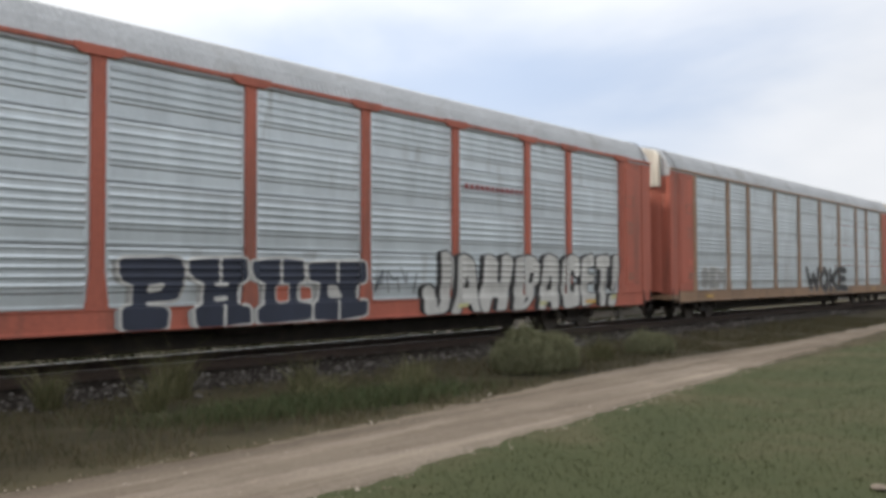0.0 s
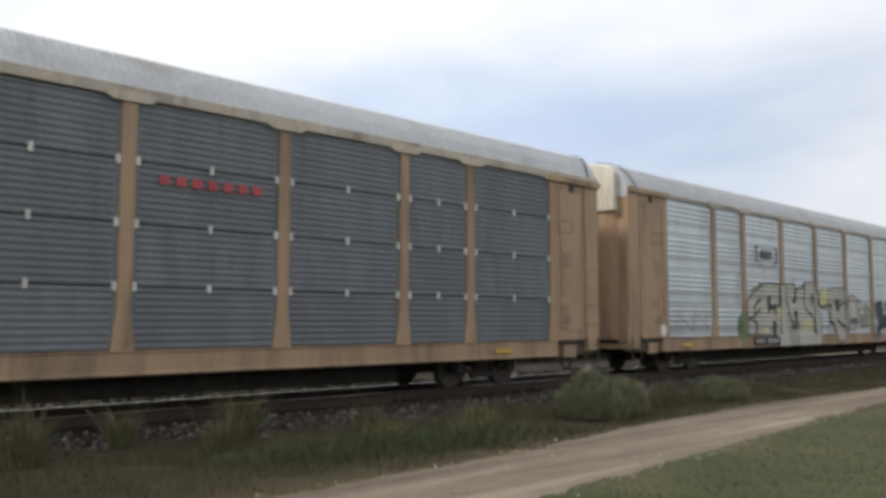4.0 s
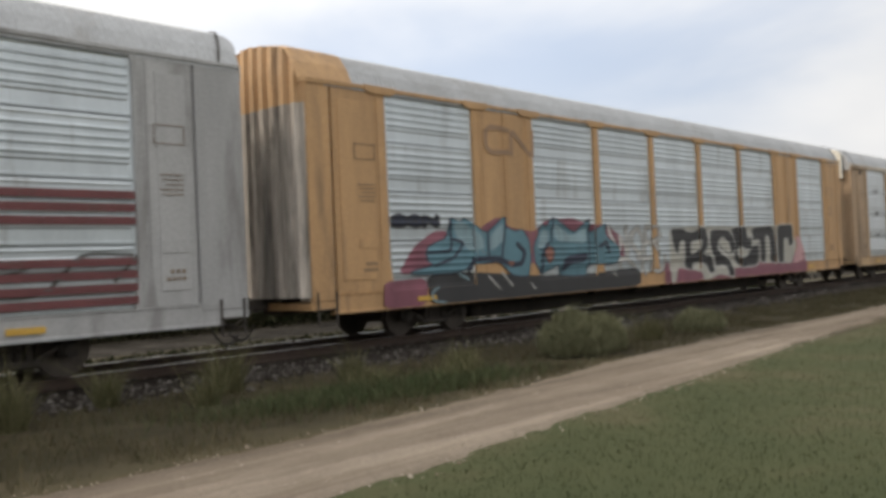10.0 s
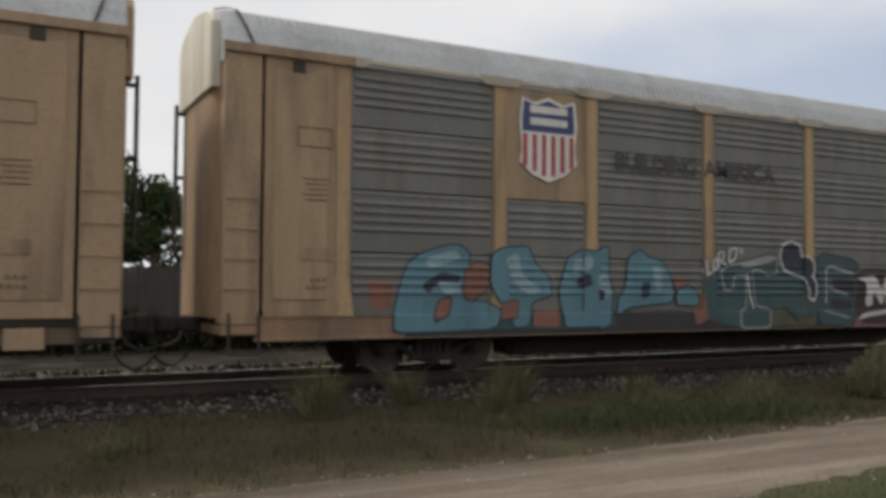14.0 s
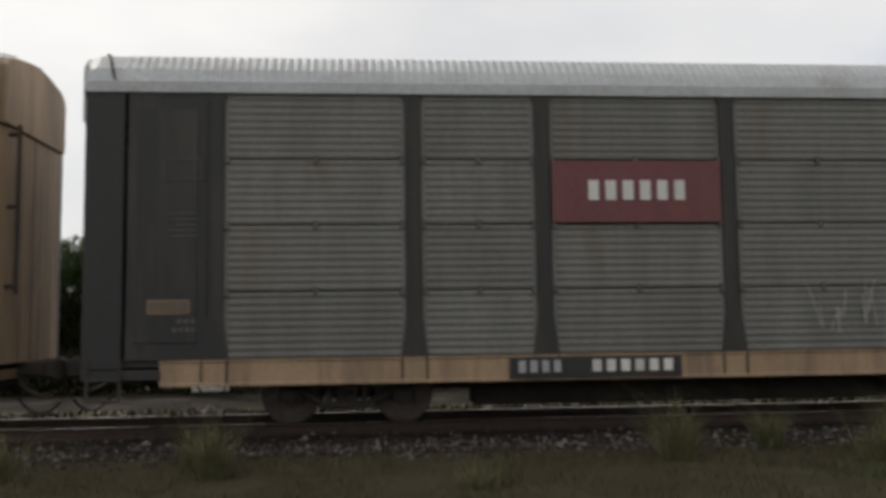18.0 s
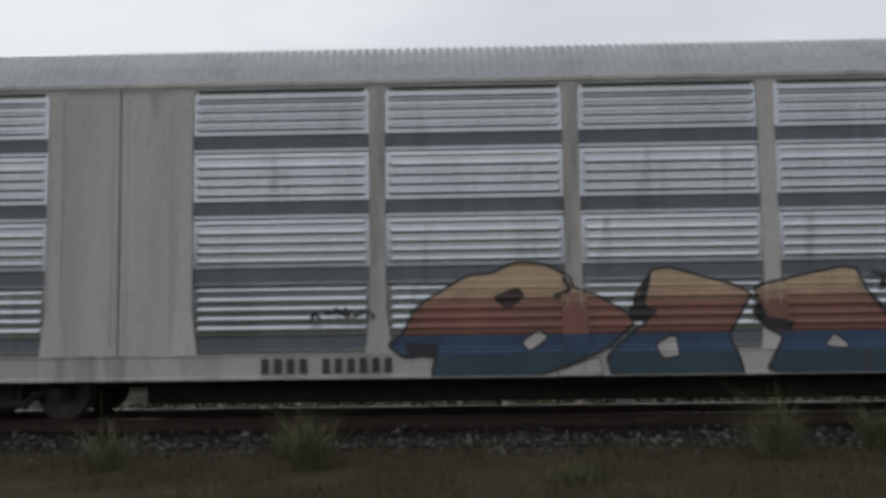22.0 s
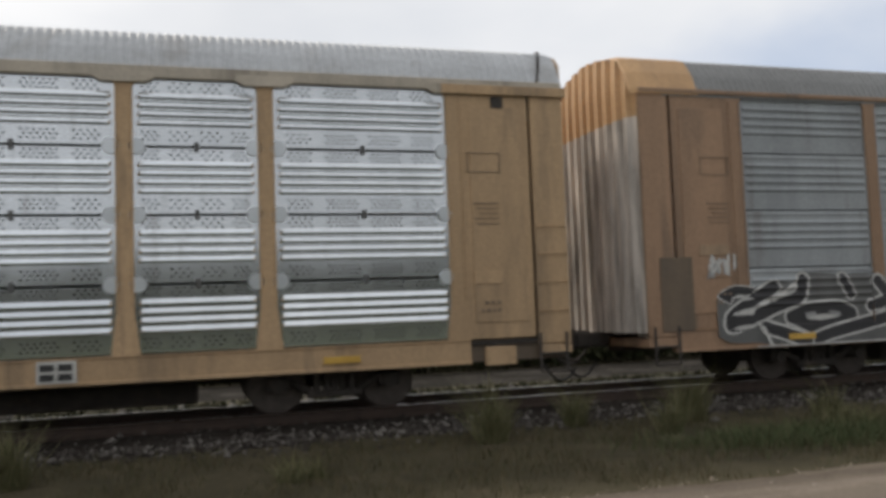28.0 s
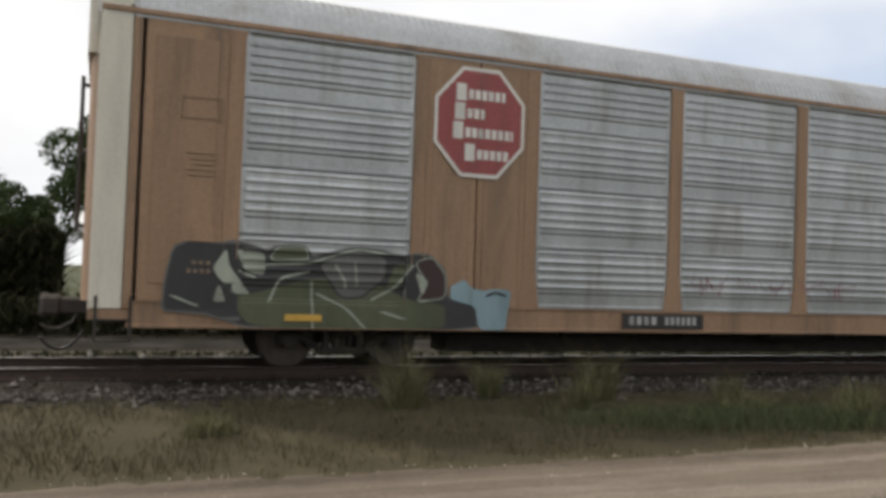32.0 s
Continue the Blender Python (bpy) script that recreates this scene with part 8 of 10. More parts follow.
blot(c, "0,.743 .168,1 .342,.889 .492,.965 .623,.819 .77,.639 .939,.486 1,.139 .957,0 0,.083", -0.79, 2.95, 0.62, 2.06, S_DKGREEN, None, 0.000, 0.0090)
blot(c, "0,.783 .064,.833 .112,.877 .212,1 .306,.826 .367,.848 .4,.717 .545,.725 .685,.79 .779,.841 .848,.659 .87,.399 .967,.326 1,0 0,.109", -0.35, 2.95, 0.63, 2.01, S_SOOT, S_SAGE, 0.030, 0.0102)
blot(c, "0,.68 .67,1 1,.57 .85,0 .09,.02", 1.78, 2.53, 1.28, 1.75, S_MAROON, None, 0.000, 0.0114)
blot(c, "0,.89 1,1 .86,.06 .08,0", 1.56, 2.07, 1.16, 1.34, S_BRICK, None, 0.000, 0.0126)
blot(c, "0,1 1,.93 .79,0 .11,.2", 0.96, 1.34, 1.19, 1.34, S_BRICK, None, 0.000, 0.0138)
blot(c, ".1,1 .82,.89 1,.11 0,0", 0.55, 1.38, 1.06, 1.53, S_MAROON, None, 0.000, 0.0150)
blot(c, "0,.24 .87,1 1,.18 .2,0", 1.15, 1.70, 1.62, 1.79, S_GREEN, None, 0.000, 0.0162)
blot(c, "0,.65 .87,1 1,.08 .13,0", 0.16, 0.70, 0.79, 1.67, S_DKGREEN, None, 0.000, 0.0174)
blot(c, "0,1 1,.73 .75,0 .08,.09", 0.04, 0.16, 0.99, 1.10, S_BRICK, None, 0.000, 0.0186)
spray_line(c, "0,.2 1,0", -0.72, -0.48, 1.19, 1.24, 0.020, S_SAGE, 0.0198)
spray_line(c, "0,.2 1,0", -0.72, -0.50, 1.10, 1.15, 0.020, S_SAGE, 0.0210)
spray_line(c, "1,1 0,0", -0.66, -0.55, 0.99, 1.26, 0.020, S_SAGE, 0.0222)
blot(c, "0,.69 .041,.857 .101,.817 .151,.905 .202,.865 .239,1 .321,.968 .428,.984 .473,.794 .588,.944 .711,.722 .78,.889 .832,.841 1,.603 .996,.254 .799,.071 .763,0 .225,0 0,.087", 18.23, 26.15, 0.53, 1.79, S_SMOKE, None, 0.000, 0.0090)
blot(c, "0,.48 .42,1 1,.9 .93,.42 .42,.45 .34,0", 25.38, 26.15, 1.28, 1.59, S_BLACK, S_WHITE, 0.022, 0.0102)
spray_line(c, ".61,.86 .31,.58 .01,.22 0,0 .34,.21 .64,.44 .96,.62 1,1", 24.36, 25.90, 0.89, 1.66, 0.150, S_WHITE, 0.0108)
spray_line(c, ".61,.86 .31,.58 .01,.22 0,0 .34,.21 .64,.44 .96,.62 1,1", 24.36, 25.90, 0.89, 1.66, 0.110, S_BLACK, 0.0114)
spray_line(c, "0,.58 .31,.97 .76,1 1,.61 .75,.12 .3,0 0,.58", 23.31, 24.64, 0.83, 1.16, 0.150, S_WHITE, 0.0120)
spray_line(c, "0,.58 .31,.97 .76,1 1,.61 .75,.12 .3,0 0,.58", 23.31, 24.64, 0.83, 1.16, 0.110, S_BLACK, 0.0126)
spray_line(c, "0,0 .12,.24 .52,.67 .73,1 .94,.47 1,.31", 21.22, 24.25, 0.59, 1.10, 0.140, S_WHITE, 0.0132)
spray_line(c, "0,0 .12,.24 .52,.67 .73,1 .94,.47 1,.31", 21.22, 24.25, 0.59, 1.10, 0.100, S_BLACK, 0.0138)
spray_line(c, ".32,1 1,.23 0,0", 22.47, 22.91, 1.17, 1.61, 0.140, S_WHITE, 0.0144)
spray_line(c, ".32,1 1,.23 0,0", 22.47, 22.91, 1.17, 1.61, 0.100, S_BLACK, 0.0150)
spray_line(c, "0,1 1,0", 23.35, 23.52, 1.39, 1.68, 0.120, S_WHITE, 0.0156)
spray_line(c, "0,1 1,0", 23.35, 23.52, 1.39, 1.68, 0.080, S_BLACK, 0.0162)
spray_line(c, "0,1 .44,.43 1,0", 21.16, 22.27, 0.77, 1.42, 0.120, S_WHITE, 0.0168)
spray_line(c, "0,1 .44,.43 1,0", 21.16, 22.27, 0.77, 1.42, 0.080, S_BLACK, 0.0174)
spray_line(c, "0,1 .09,.66 .6,.28 1,0 .82,.41", 20.79, 21.66, 0.79, 1.65, 0.130, S_WHITE, 0.0180)
spray_line(c, "0,1 .09,.66 .6,.28 1,0 .82,.41", 20.79, 21.66, 0.79, 1.65, 0.090, S_BLACK, 0.0186)
spray_line(c, "0,.64 .49,1 1,.52 .55,0 0,.64", 19.97, 20.81, 0.87, 1.12, 0.125, S_WHITE, 0.0192)
spray_line(c, "0,.64 .49,1 1,.52 .55,0 0,.64", 19.97, 20.81, 0.87, 1.12, 0.085, S_BLACK, 0.0198)
spray_line(c, "0,1 1,0", 20.07, 20.17, 1.19, 1.60, 0.120, S_WHITE, 0.0204)
spray_line(c, "0,1 1,0", 20.07, 20.17, 1.19, 1.60, 0.080, S_BLACK, 0.0210)
spray_line(c, "0,1 .45,.53 1,0", 18.39, 19.53, 0.92, 1.54, 0.115, S_WHITE, 0.0216)
spray_line(c, "0,1 .45,.53 1,0", 18.39, 19.53, 0.92, 1.54, 0.075, S_BLACK, 0.0222)
spray_line(c, "0,1 1,0", 20.59, 21.12, 1.40, 1.45, 0.110, S_WHITE, 0.0228)
spray_line(c, "0,1 1,0", 20.59, 21.12, 1.40, 1.45, 0.070, S_BLACK, 0.0234)
spray_line(c, "0,1 1,0", 24.36, 25.18, 0.60, 0.87, 0.140, S_WHITE, 0.0240)
spray_line(c, "0,1 1,0", 24.36, 25.18, 0.60, 0.87, 0.100, S_BLACK, 0.0246)
spray_line(c, "0,.6 1,0", 18.36, 18.87, 1.41, 1.46, 0.110, S_WHITE, 0.0252)
spray_line(c, "0,.6 1,0", 18.36, 18.87, 1.41, 1.46, 0.070, S_BLACK, 0.0258)
blot(c, "0,.91 1,1 .73,0 0,.27", 24.11, 24.35, 0.99, 1.10, S_SILVER, None, 0.000, 0.0270)
blot(c, "0,1 .81,.82 1,0 .19,.27", 23.58, 23.87, 1.00, 1.11, S_SILVER, None, 0.000, 0.0282)
blot(c, ".1,1 1,.82 .61,0 0,.27", 22.36, 22.69, 1.02, 1.13, S_SILVER, None, 0.000, 0.0294)
blot(c, ".11,1 1,.82 .8,0 0,.27", 20.21, 20.59, 0.94, 1.05, S_SILVER, None, 0.000, 0.0306)
spray_line(c, "0,0 .208,0 .552,0 1,0", 20.51, 25.38, 0.53, 0.58, 0.026, S_WHITE, 0.0318)
spray_line(c, "1,1 0,0", 24.56, 24.99, 1.33, 1.59, 0.032, S_WHITE, 0.0330)
spray_line(c, "0,1 1,0", 25.10, 25.26, 0.55, 0.87, 0.028, S_WHITE, 0.0342)
spray_line(c, "0,.06 .46,1 1,0", 21.75, 22.32, 0.53, 0.85, 0.028, S_WHITE, 0.0354)
blot(c, "0,.93 .6,1 1,.48 .38,0", 17.55, 18.23, 0.98, 1.25, S_PINK, None, 0.000, 0.0366)

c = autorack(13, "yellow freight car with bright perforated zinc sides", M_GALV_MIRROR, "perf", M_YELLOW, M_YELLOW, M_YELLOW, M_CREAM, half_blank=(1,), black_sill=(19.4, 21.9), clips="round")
shield(c, 21.7, 4.2, 0.85)
letter(c, "BUILDING AMERICA", 20.9, 22.5, 3.1, 3.25, M_DARKINK, 0.012)
plate("stencil_backing", c, 17.55, 18.0, 0.57, 0.85, M_BLACK, 0.014)
letter(c, "R", 17.79, 17.95, 0.61, 0.81, M_WHITE, 0.032)
letter(c, "1", 17.63, 17.73, 0.61, 0.81, M_WHITE, 0.032)
plate("stencil_window", c, 6.9, 7.4, 0.56, 0.86, M_TAG, 0.016)
for i in range(2):
    for j in range(2):
        plate("stencil_pane", c, 6.95 + 0.23 * i, 7.13 + 0.23 * i, 0.6 + 0.13 * j, 0.69 + 0.13 * j, M_BLACK, 0.03)

c = autorack(14, "rust-brown freight car with dull silver sides and red octagon emblems", M_GALV_WORN, "louvre", M_BROWN, M_BROWN, M_BROWN, M_CREAM, blank=(1, 7), black_sill=(17.2, 18.9), corner=M_CREAM)
octagon(c, 5.3, 3.87, 0.86)
octagon(c, 21.7, 3.87, 0.86)
scrawl(c, 13.5, 17.5, 1.1, 1.6, S_MAGENTA, 13, 0.014, 81)
blot(c, "0,.533 .013,.926 .053,.985 .109,.911 .214,.933 .298,.867 .384,.919 .409,.859 .511,1 .602,.933 .696,.993 .763,.926 .861,.881 .945,.652 1,.452 .997,.074 .967,0 .209,.074 .193,.274 .017,.393", 1.82, 8.86, 0.53, 1.88, S_CREAM, S_BLACK, 0.030, 0.0090)
blot(c, "0,.919 .132,1 .25,.757 .311,.635 .438,.824 .566,.635 .733,.649 .974,.243 1,0 .936,0 .01,.014", 1.69, 7.45, 0.53, 1.27, S_TEAL, None, 0.000, 0.0102)
blot(c, "0,.71 .75,1 1,.29 .11,0", 4.84, 5.56, 0.99, 1.23, S_PALEBLUE, None, 0.000, 0.0114)
blot(c, "0,.66 .68,1 1,.31 .11,0", 3.81, 4.65, 1.01, 1.33, S_PALEBLUE, None, 0.000, 0.0126)
blot(c, "0,.67 .51,1 1,.52 .9,.05 .27,0", 6.68, 7.73, 1.29, 1.71, S_SMOKE, None, 0.000, 0.0138)
blot(c, ".26,.94 1,1 .82,0 0,.02", 4.81, 5.19, 1.30, 1.79, S_SMOKE, None, 0.000, 0.0150)
spray_line(c, "0,0 .62,.15 1,.58 .93,1", 7.77, 8.86, 1.21, 1.76, 0.020, S_BLACK, 0.0162)
spray_line(c, "0,.75 .42,1 .89,.49 1,0", 6.18, 7.77, 1.02, 1.67, 0.020, S_BLACK, 0.0174)
spray_line(c, "0,0 1,1", 6.69, 7.45, 1.29, 1.43, 0.020, S_BLACK, 0.0186)
spray_line(c, "0,1 .59,0 1,.35", 5.99, 6.63, 1.50, 1.70, 0.020, S_BLACK, 0.0198)
spray_line(c, ".01,.46 .54,1 1,.7 .83,0 .42,.44 0,.16", 4.91, 6.09, 1.23, 1.80, 0.020, S_BLACK, 0.0210)
spray_line(c, ".07,0 0,.77 .61,1 1,.23", 5.47, 5.91, 1.01, 1.32, 0.020, S_BLACK, 0.0222)
spray_line(c, "0,0 1,.49 .78,1", 4.53, 4.93, 1.14, 1.79, 0.020, S_BLACK, 0.0234)
spray_line(c, "0,.83 .64,.61 .36,0 1,0 1,1", 3.97, 4.44, 1.37, 1.78, 0.020, S_BLACK, 0.0246)
spray_line(c, "0,.37 .56,1 1,.33 .32,0", 2.92, 3.79, 1.17, 1.69, 0.020, S_BLACK, 0.0258)
spray_line(c, "0,1 .7,.83 1,0", 1.93, 2.91, 0.84, 1.43, 0.020, S_BLACK, 0.0270)
spray_line(c, "0,.3 .75,1 1,0", 7.94, 8.26, 1.15, 1.42, 0.020, S_BLACK, 0.0282)
spray_line(c, "0,.83 1,1 .72,0", 2.62, 3.22, 0.83, 1.25, 0.020, S_BLACK, 0.0294)
spray_line(c, "0,.24 .51,1 1,0", 6.20, 6.88, 0.58, 0.87, 0.020, S_BLACK, 0.0306)
spray_line(c, "0,.36 .63,.93 1,1 .88,.02 .11,0 0,.36", 9.13, 10.15, 0.95, 1.37, 0.022, S_WHITE, 0.0318)
spray_line(c, "0,0 1,1", 9.36, 9.89, 1.06, 1.15, 0.020, S_WHITE, 0.0330)
blot(c, "0,1 1,.96 1,0 .44,.13", 9.37, 10.05, 0.61, 0.84, S_TEAL, S_SILVER, 0.020, 0.0342)
spray_line(c, "0,1 .8,0", 2.60, 2.65, 1.46, 1.72, 0.016, S_WHITE, 0.0354)
blot(c, ".004,.512 .023,.896 .083,1 .151,.952 .199,1 .3,.904 .329,.968 .412,.976 .435,.84 .571,.984 .671,.96 .694,.904 .818,.944 .878,.744 .888,.384 .99,.328 1,0 .251,0 .112,.184 0,.176", 21.64, 26.47, 0.53, 1.78, S_SOOT, S_SMOKE, 0.030, 0.0090)
blot(c, "0,.618 .134,.645 .384,1 .679,.908 .835,.579 .994,.526 1,0 .139,0", 22.19, 25.71, 0.53, 1.29, S_MOSS, None, 0.000, 0.0102)
blot(c, "0,.57 .34,1 .45,.58 1,0 .59,.03 .17,.36", 25.24, 25.82, 0.99, 1.68, S_SAGE, None, 0.000, 0.0114)
blot(c, "0,1 .98,.87 1,0 .34,.15", 25.06, 25.50, 1.29, 1.68, S_SAGE, S_BLACK, 0.020, 0.0126)
blot(c, "0,0 .19,.9 .89,1 1,.14", 24.42, 24.99, 1.53, 1.74, S_MOSS, S_SAGE, 0.020, 0.0138)
blot(c, "0,0 .42,1 1,0", 25.61, 25.80, 0.90, 1.17, S_SAGE, None, 0.000, 0.0150)
blot(c, "0,.7 .52,1 1,.9 .98,.46 .64,.01 .36,0", 23.20, 24.27, 1.00, 1.70, S_SMOKE, S_BLACK, 0.030, 0.0162)
blot(c, ".33,.92 1,1 .49,.12 0,0", 22.76, 23.21, 1.09, 1.57, S_MOSS, None, 0.000, 0.0174)
blot(c, "0,.87 .53,1 1,.63 1,.11 .1,0 .45,.4", 22.22, 22.73, 0.96, 1.66, S_MAROON, S_SAGE, 0.020, 0.0186)
blot(c, "0,1 1,.63 .57,0", 22.50, 22.73, 1.03, 1.44, S_SAGE, None, 0.000, 0.0198)
blot(c, "0,.85 .23,1 .35,.8 1,.83 .93,.26 .91,0 .48,0 .4,.47 .01,.59", 21.04, 22.13, 0.53, 1.34, S_PALEBLUE, None, 0.000, 0.0210)
spray_line(c, "0,0 .34,.11 .73,1 1,.82", 23.20, 25.06, 1.46, 1.74, 0.018, S_SAGE, 0.0222)
spray_line(c, "0,1 .6,0", 24.31, 24.36, 0.53, 1.24, 0.018, S_SAGE, 0.0234)
spray_line(c, "0,0 .26,.78 1,1", 24.42, 24.99, 0.91, 1.37, 0.018, S_SAGE, 0.0246)
spray_line(c, "0,1 .59,.6 1,0", 23.51, 24.30, 0.53, 1.06, 0.018, S_SAGE, 0.0258)
spray_line(c, "1,1 .56,.35 0,0", 22.76, 23.42, 0.97, 1.54, 0.018, S_SAGE, 0.0270)
spray_line(c, "0,1 .94,.32 1,0", 23.84, 24.01, 1.13, 1.50, 0.018, S_SAGE, 0.0282)
spray_line(c, "0,1 .8,0", 23.65, 23.70, 1.18, 1.53, 0.018, S_SAGE, 0.0294)
spray_line(c, "0,1 1,0", 25.98, 26.40, 0.82, 0.99, 0.018, S_SAGE, 0.0306)
spray_line(c, "0,1 1,0", 22.87, 23.30, 0.68, 0.81, 0.018, S_SAGE, 0.0318)
spray_line(c, "0,1 1,0", 25.20, 25.44, 1.26, 1.35, 0.018, S_SAGE, 0.0330)
spray_line(c, "0,0 .45,1 1,.17", 21.16, 21.49, 1.08, 1.14, 0.020, S_BLACK, 0.0342)

# ---- ground, track and road ----
GROUND_Z = -0.45


def ground_height(x, y):
    """The ballast shoulder, the verge and the gentle lawn."""
    return float(np.interp(abs(y + 0.0), [0, 1.6, 2.6, 3.6], [-0.30, -0.30, -0.41, GROUND_Z]))


def soil(name, colours, scale, bump=0.5, fine=30.0, along=0.0, speck=0.55, spec=0.2):
    m = bpy.data.materials.new(name)
    m.use_nodes = True
    nt = m.node_tree
    b = nt.nodes["Principled BSDF"]
    b.inputs["Roughness"].default_value = 0.95
    b.inputs["Specular IOR Level"].default_value = spec
    g = nt.nodes.new("ShaderNodeNewGeometry")
    n1 = node(nt, "ShaderNodeTexNoise", Scale=scale, Detail=8.0, Roughness=0.65, Distortion=0.3)
    n2 = node(nt, "ShaderNodeTexNoise", Scale=fine, Detail=4.0, Roughness=0.7)
    nt.links.new(g.outputs["Position"], n1.inputs["Vector"])
    nt.links.new(g.outputs["Position"], n2.inputs["Vector"])
    r = ramp(nt, [(0.25 + 0.5 * i / (len(colours) - 1), c) for i, c in enumerate(colours)])
    mix = nt.nodes.new("ShaderNodeMix")
    mix.data_type, mix.blend_type = "RGBA", "OVERLAY"
    mix.inputs[0].default_value = speck
    if along:
        # wheel-worn streaks that run with the road
        mp = nt.nodes.new("ShaderNodeMapping")
        mp.inputs["Scale"].default_value = (0.12, 2.4, 1.0)
        n3 = node(nt, "ShaderNodeTexNoise", Scale=1.0, Detail=5.0, Roughness=0.6, Distortion=0.2)
        blend = nt.nodes.new("ShaderNodeMix")
        blend.inputs[0].default_value = along
        nt.links.new(g.outputs["Position"], mp.inputs["Vector"])
        nt.links.new(mp.outputs[0], n3.inputs["Vector"])
        nt.links.new(n1.outputs["Fac"], blend.inputs[2])
        nt.links.new(n3.outputs["Fac"], blend.inputs[3])
        nt.links.new(blend.outputs[0], r.inputs["Fac"])
    else:
        nt.links.new(n1.outputs["Fac"], r.inputs["Fac"])
    nt.links.new(r.outputs["Color"], mix.inputs[6])
    nt.links.new(n2.outputs["Fac"], mix.inputs[7])
    nt.links.new(mix.outputs[2], b.inputs["Base Color"])
    bp = nt.nodes.new("ShaderNodeBump")
    bp.inputs["Strength"].default_value, bp.inputs["Distance"].default_value = bump, 0.04
    nt.links.new(n2.outputs["Fac"], bp.inputs["Height"])
    nt.links.new(bp.outputs[0], b.inputs["Normal"])
    return m


M_LAWN = soil("short lawn", [(0.036, 0.047, 0.019), (0.052, 0.059, 0.026), (0.088, 0.077, 0.044)], 0.45, speck=0.2)
M_VERGE = soil("dry verge", [(0.034, 0.029, 0.016), (0.057, 0.048, 0.027), (0.090, 0.073, 0.044)], 1.2)
M_BALLAST = soil("ballast bed", [(0.024, 0.02, 0.017), (0.043, 0.036, 0.03), (0.072, 0.062, 0.053)], 3.0, 0.9, 60, spec=0.05)
# near-black strip beyond the track, with a few paler flecks
M_FAR_STRIP = soil("near-black gravel", [(0.015, 0.013, 0.011), (0.024, 0.021, 0.017), (0.075, 0.066, 0.058)], 0.8, 0.7, 25, spec=0.05)
M_DIRT = soil("pale dirt road", [(0.08, 0.062, 0.046), (0.18, 0.147, 0.115), (0.33, 0.28, 0.228)], 0.9, 0.9, 30, 0.75)

LINES_Y = [-3000, -400, -120, -60, -40, -30, -24, -20, -17, -15, -13.5, -12, -11, -10, -9.3, -8.8, -8.3, -7.8, -7.3, -6.8, -6.3, -5.8, -5.3, -4.8, -4.2, -3.6,
           -3.2, -2.8, -2.4, -2.0, -1.2, 0, 1.2, 2.0, 2.8, 3.6, 5.4, 6.6, 8, 9.5, 14, 24, 40, 70, 140, 500, 3000]
LINES_X = [-3000, -900, -450] + list(range(-400, -60, 40)) + list(range(-60, 120, 4)) + list(range(120, 500, 40)) + [900, 3000]
gv = [(x, y, ground_height(x, y) + (0.03 * math.sin(x * 0.7 + y) if -30 < y < -12 and abs(x) < 100 else 0)) for x in LINES_X for y in LINES_Y]
ny = len(LINES_Y)
gf = [(i * ny + j, (i + 1) * ny + j, (i + 1) * ny + j + 1, i * ny + j + 1) for i in range(len(LINES_X) - 1) for j in range(ny - 1)]
gme = mesh_from("ground", gv, gf, M_LAWN)
for m in (M_VERGE, M_BALLAST, M_FAR_STRIP):
    gme.materials.append(m)
for p in gme.polygons:
    y = p.center.y
    p.material_index = 3 if 5.2 < y < 9 else 2 if -2.5 < y < 3.3 else (1 if -8.0 < y < 30 else 0)
ground = new("ground", gme)
tagged(ground, "grassy ground with dry verge and stone ballast", "ground", kind="structure")


def road_edges(x):
    far = np.interp(x, [-60, 0, 4, 7, 10, 13, 18, 24, 36, 52, 90, 200], [-6.5, -6.5, -6.62, -6.55, -6.35, -5.9, -5.65, -6.0, -5.7, -6.3, -9, -20])
    near = np.interp(x, [-60, 0, 5, 12, 19, 34, 52, 90, 200], [-9.4, -9.3, -8.9, -8.3, -7.6, -6.6, -7.1, -10, -21.5])
    return (far + 0.1 * noise.noise((x * 0.8, 0, 0)) + 0.16 * noise.noise((x * 3.1, 4, 0)) + 0.1 * noise.noise((x * 9, 8, 0)),
            near + 0.15 * noise.noise((x * 0.8, 20, 0)) + 0.1 * noise.noise((x * 3.1, 24, 0)) + 0.035 * noise.noise((x * 9, 28, 0)))


rv, rf, xs = [], [], []
x = -60.0
while x < 200:
    xs.append(x)
    x += 0.12 if -6 < x < 30 else 1.0
ACROSS = 33
for x in xs:
    far, near = road_edges(x)
    for j in range(ACROSS):
        s = j / (ACROSS - 1)
        rut = -0.025 * (math.exp(-((s - 0.28) / 0.09) ** 2) + math.exp(-((s - 0.74) / 0.09) ** 2)) + 0.02 * math.exp(-((s - 0.5) / 0.12) ** 2) - 0.05 * math.exp(-((s - 0.43 - 0.03 * noise.noise((x * 0.4, 9, 0))) / 0.028) ** 2) * (0.6 + 0.5 * noise.noise((x * 0.5, 3, 0)))
        edge = {0: -0.075, ACROSS - 1: -0.075, 1: -0.05, ACROSS - 2: -0.05, 2: -0.025, ACROSS - 3: -0.025}.get(j, 0.0)
        rv.append((x, far + (near - far) * s, GROUND_Z + 0.036 + rut + edge + 0.012 * noise.noise((x * 2, s * 8, 0)) + 0.008 * noise.noise((x * 7, s * 20, 4))))
for i in range(len(xs) - 1):
    for j in range(ACROSS - 1):
        a = i * ACROSS + j
        rf.append((a, a + 1, a + ACROSS + 1, a + ACROSS))
road = new("road", mesh_from("road", rv, rf, M_DIRT, True))
tagged(road, "pale rutted dirt road along the railway", "road", kind="structure")

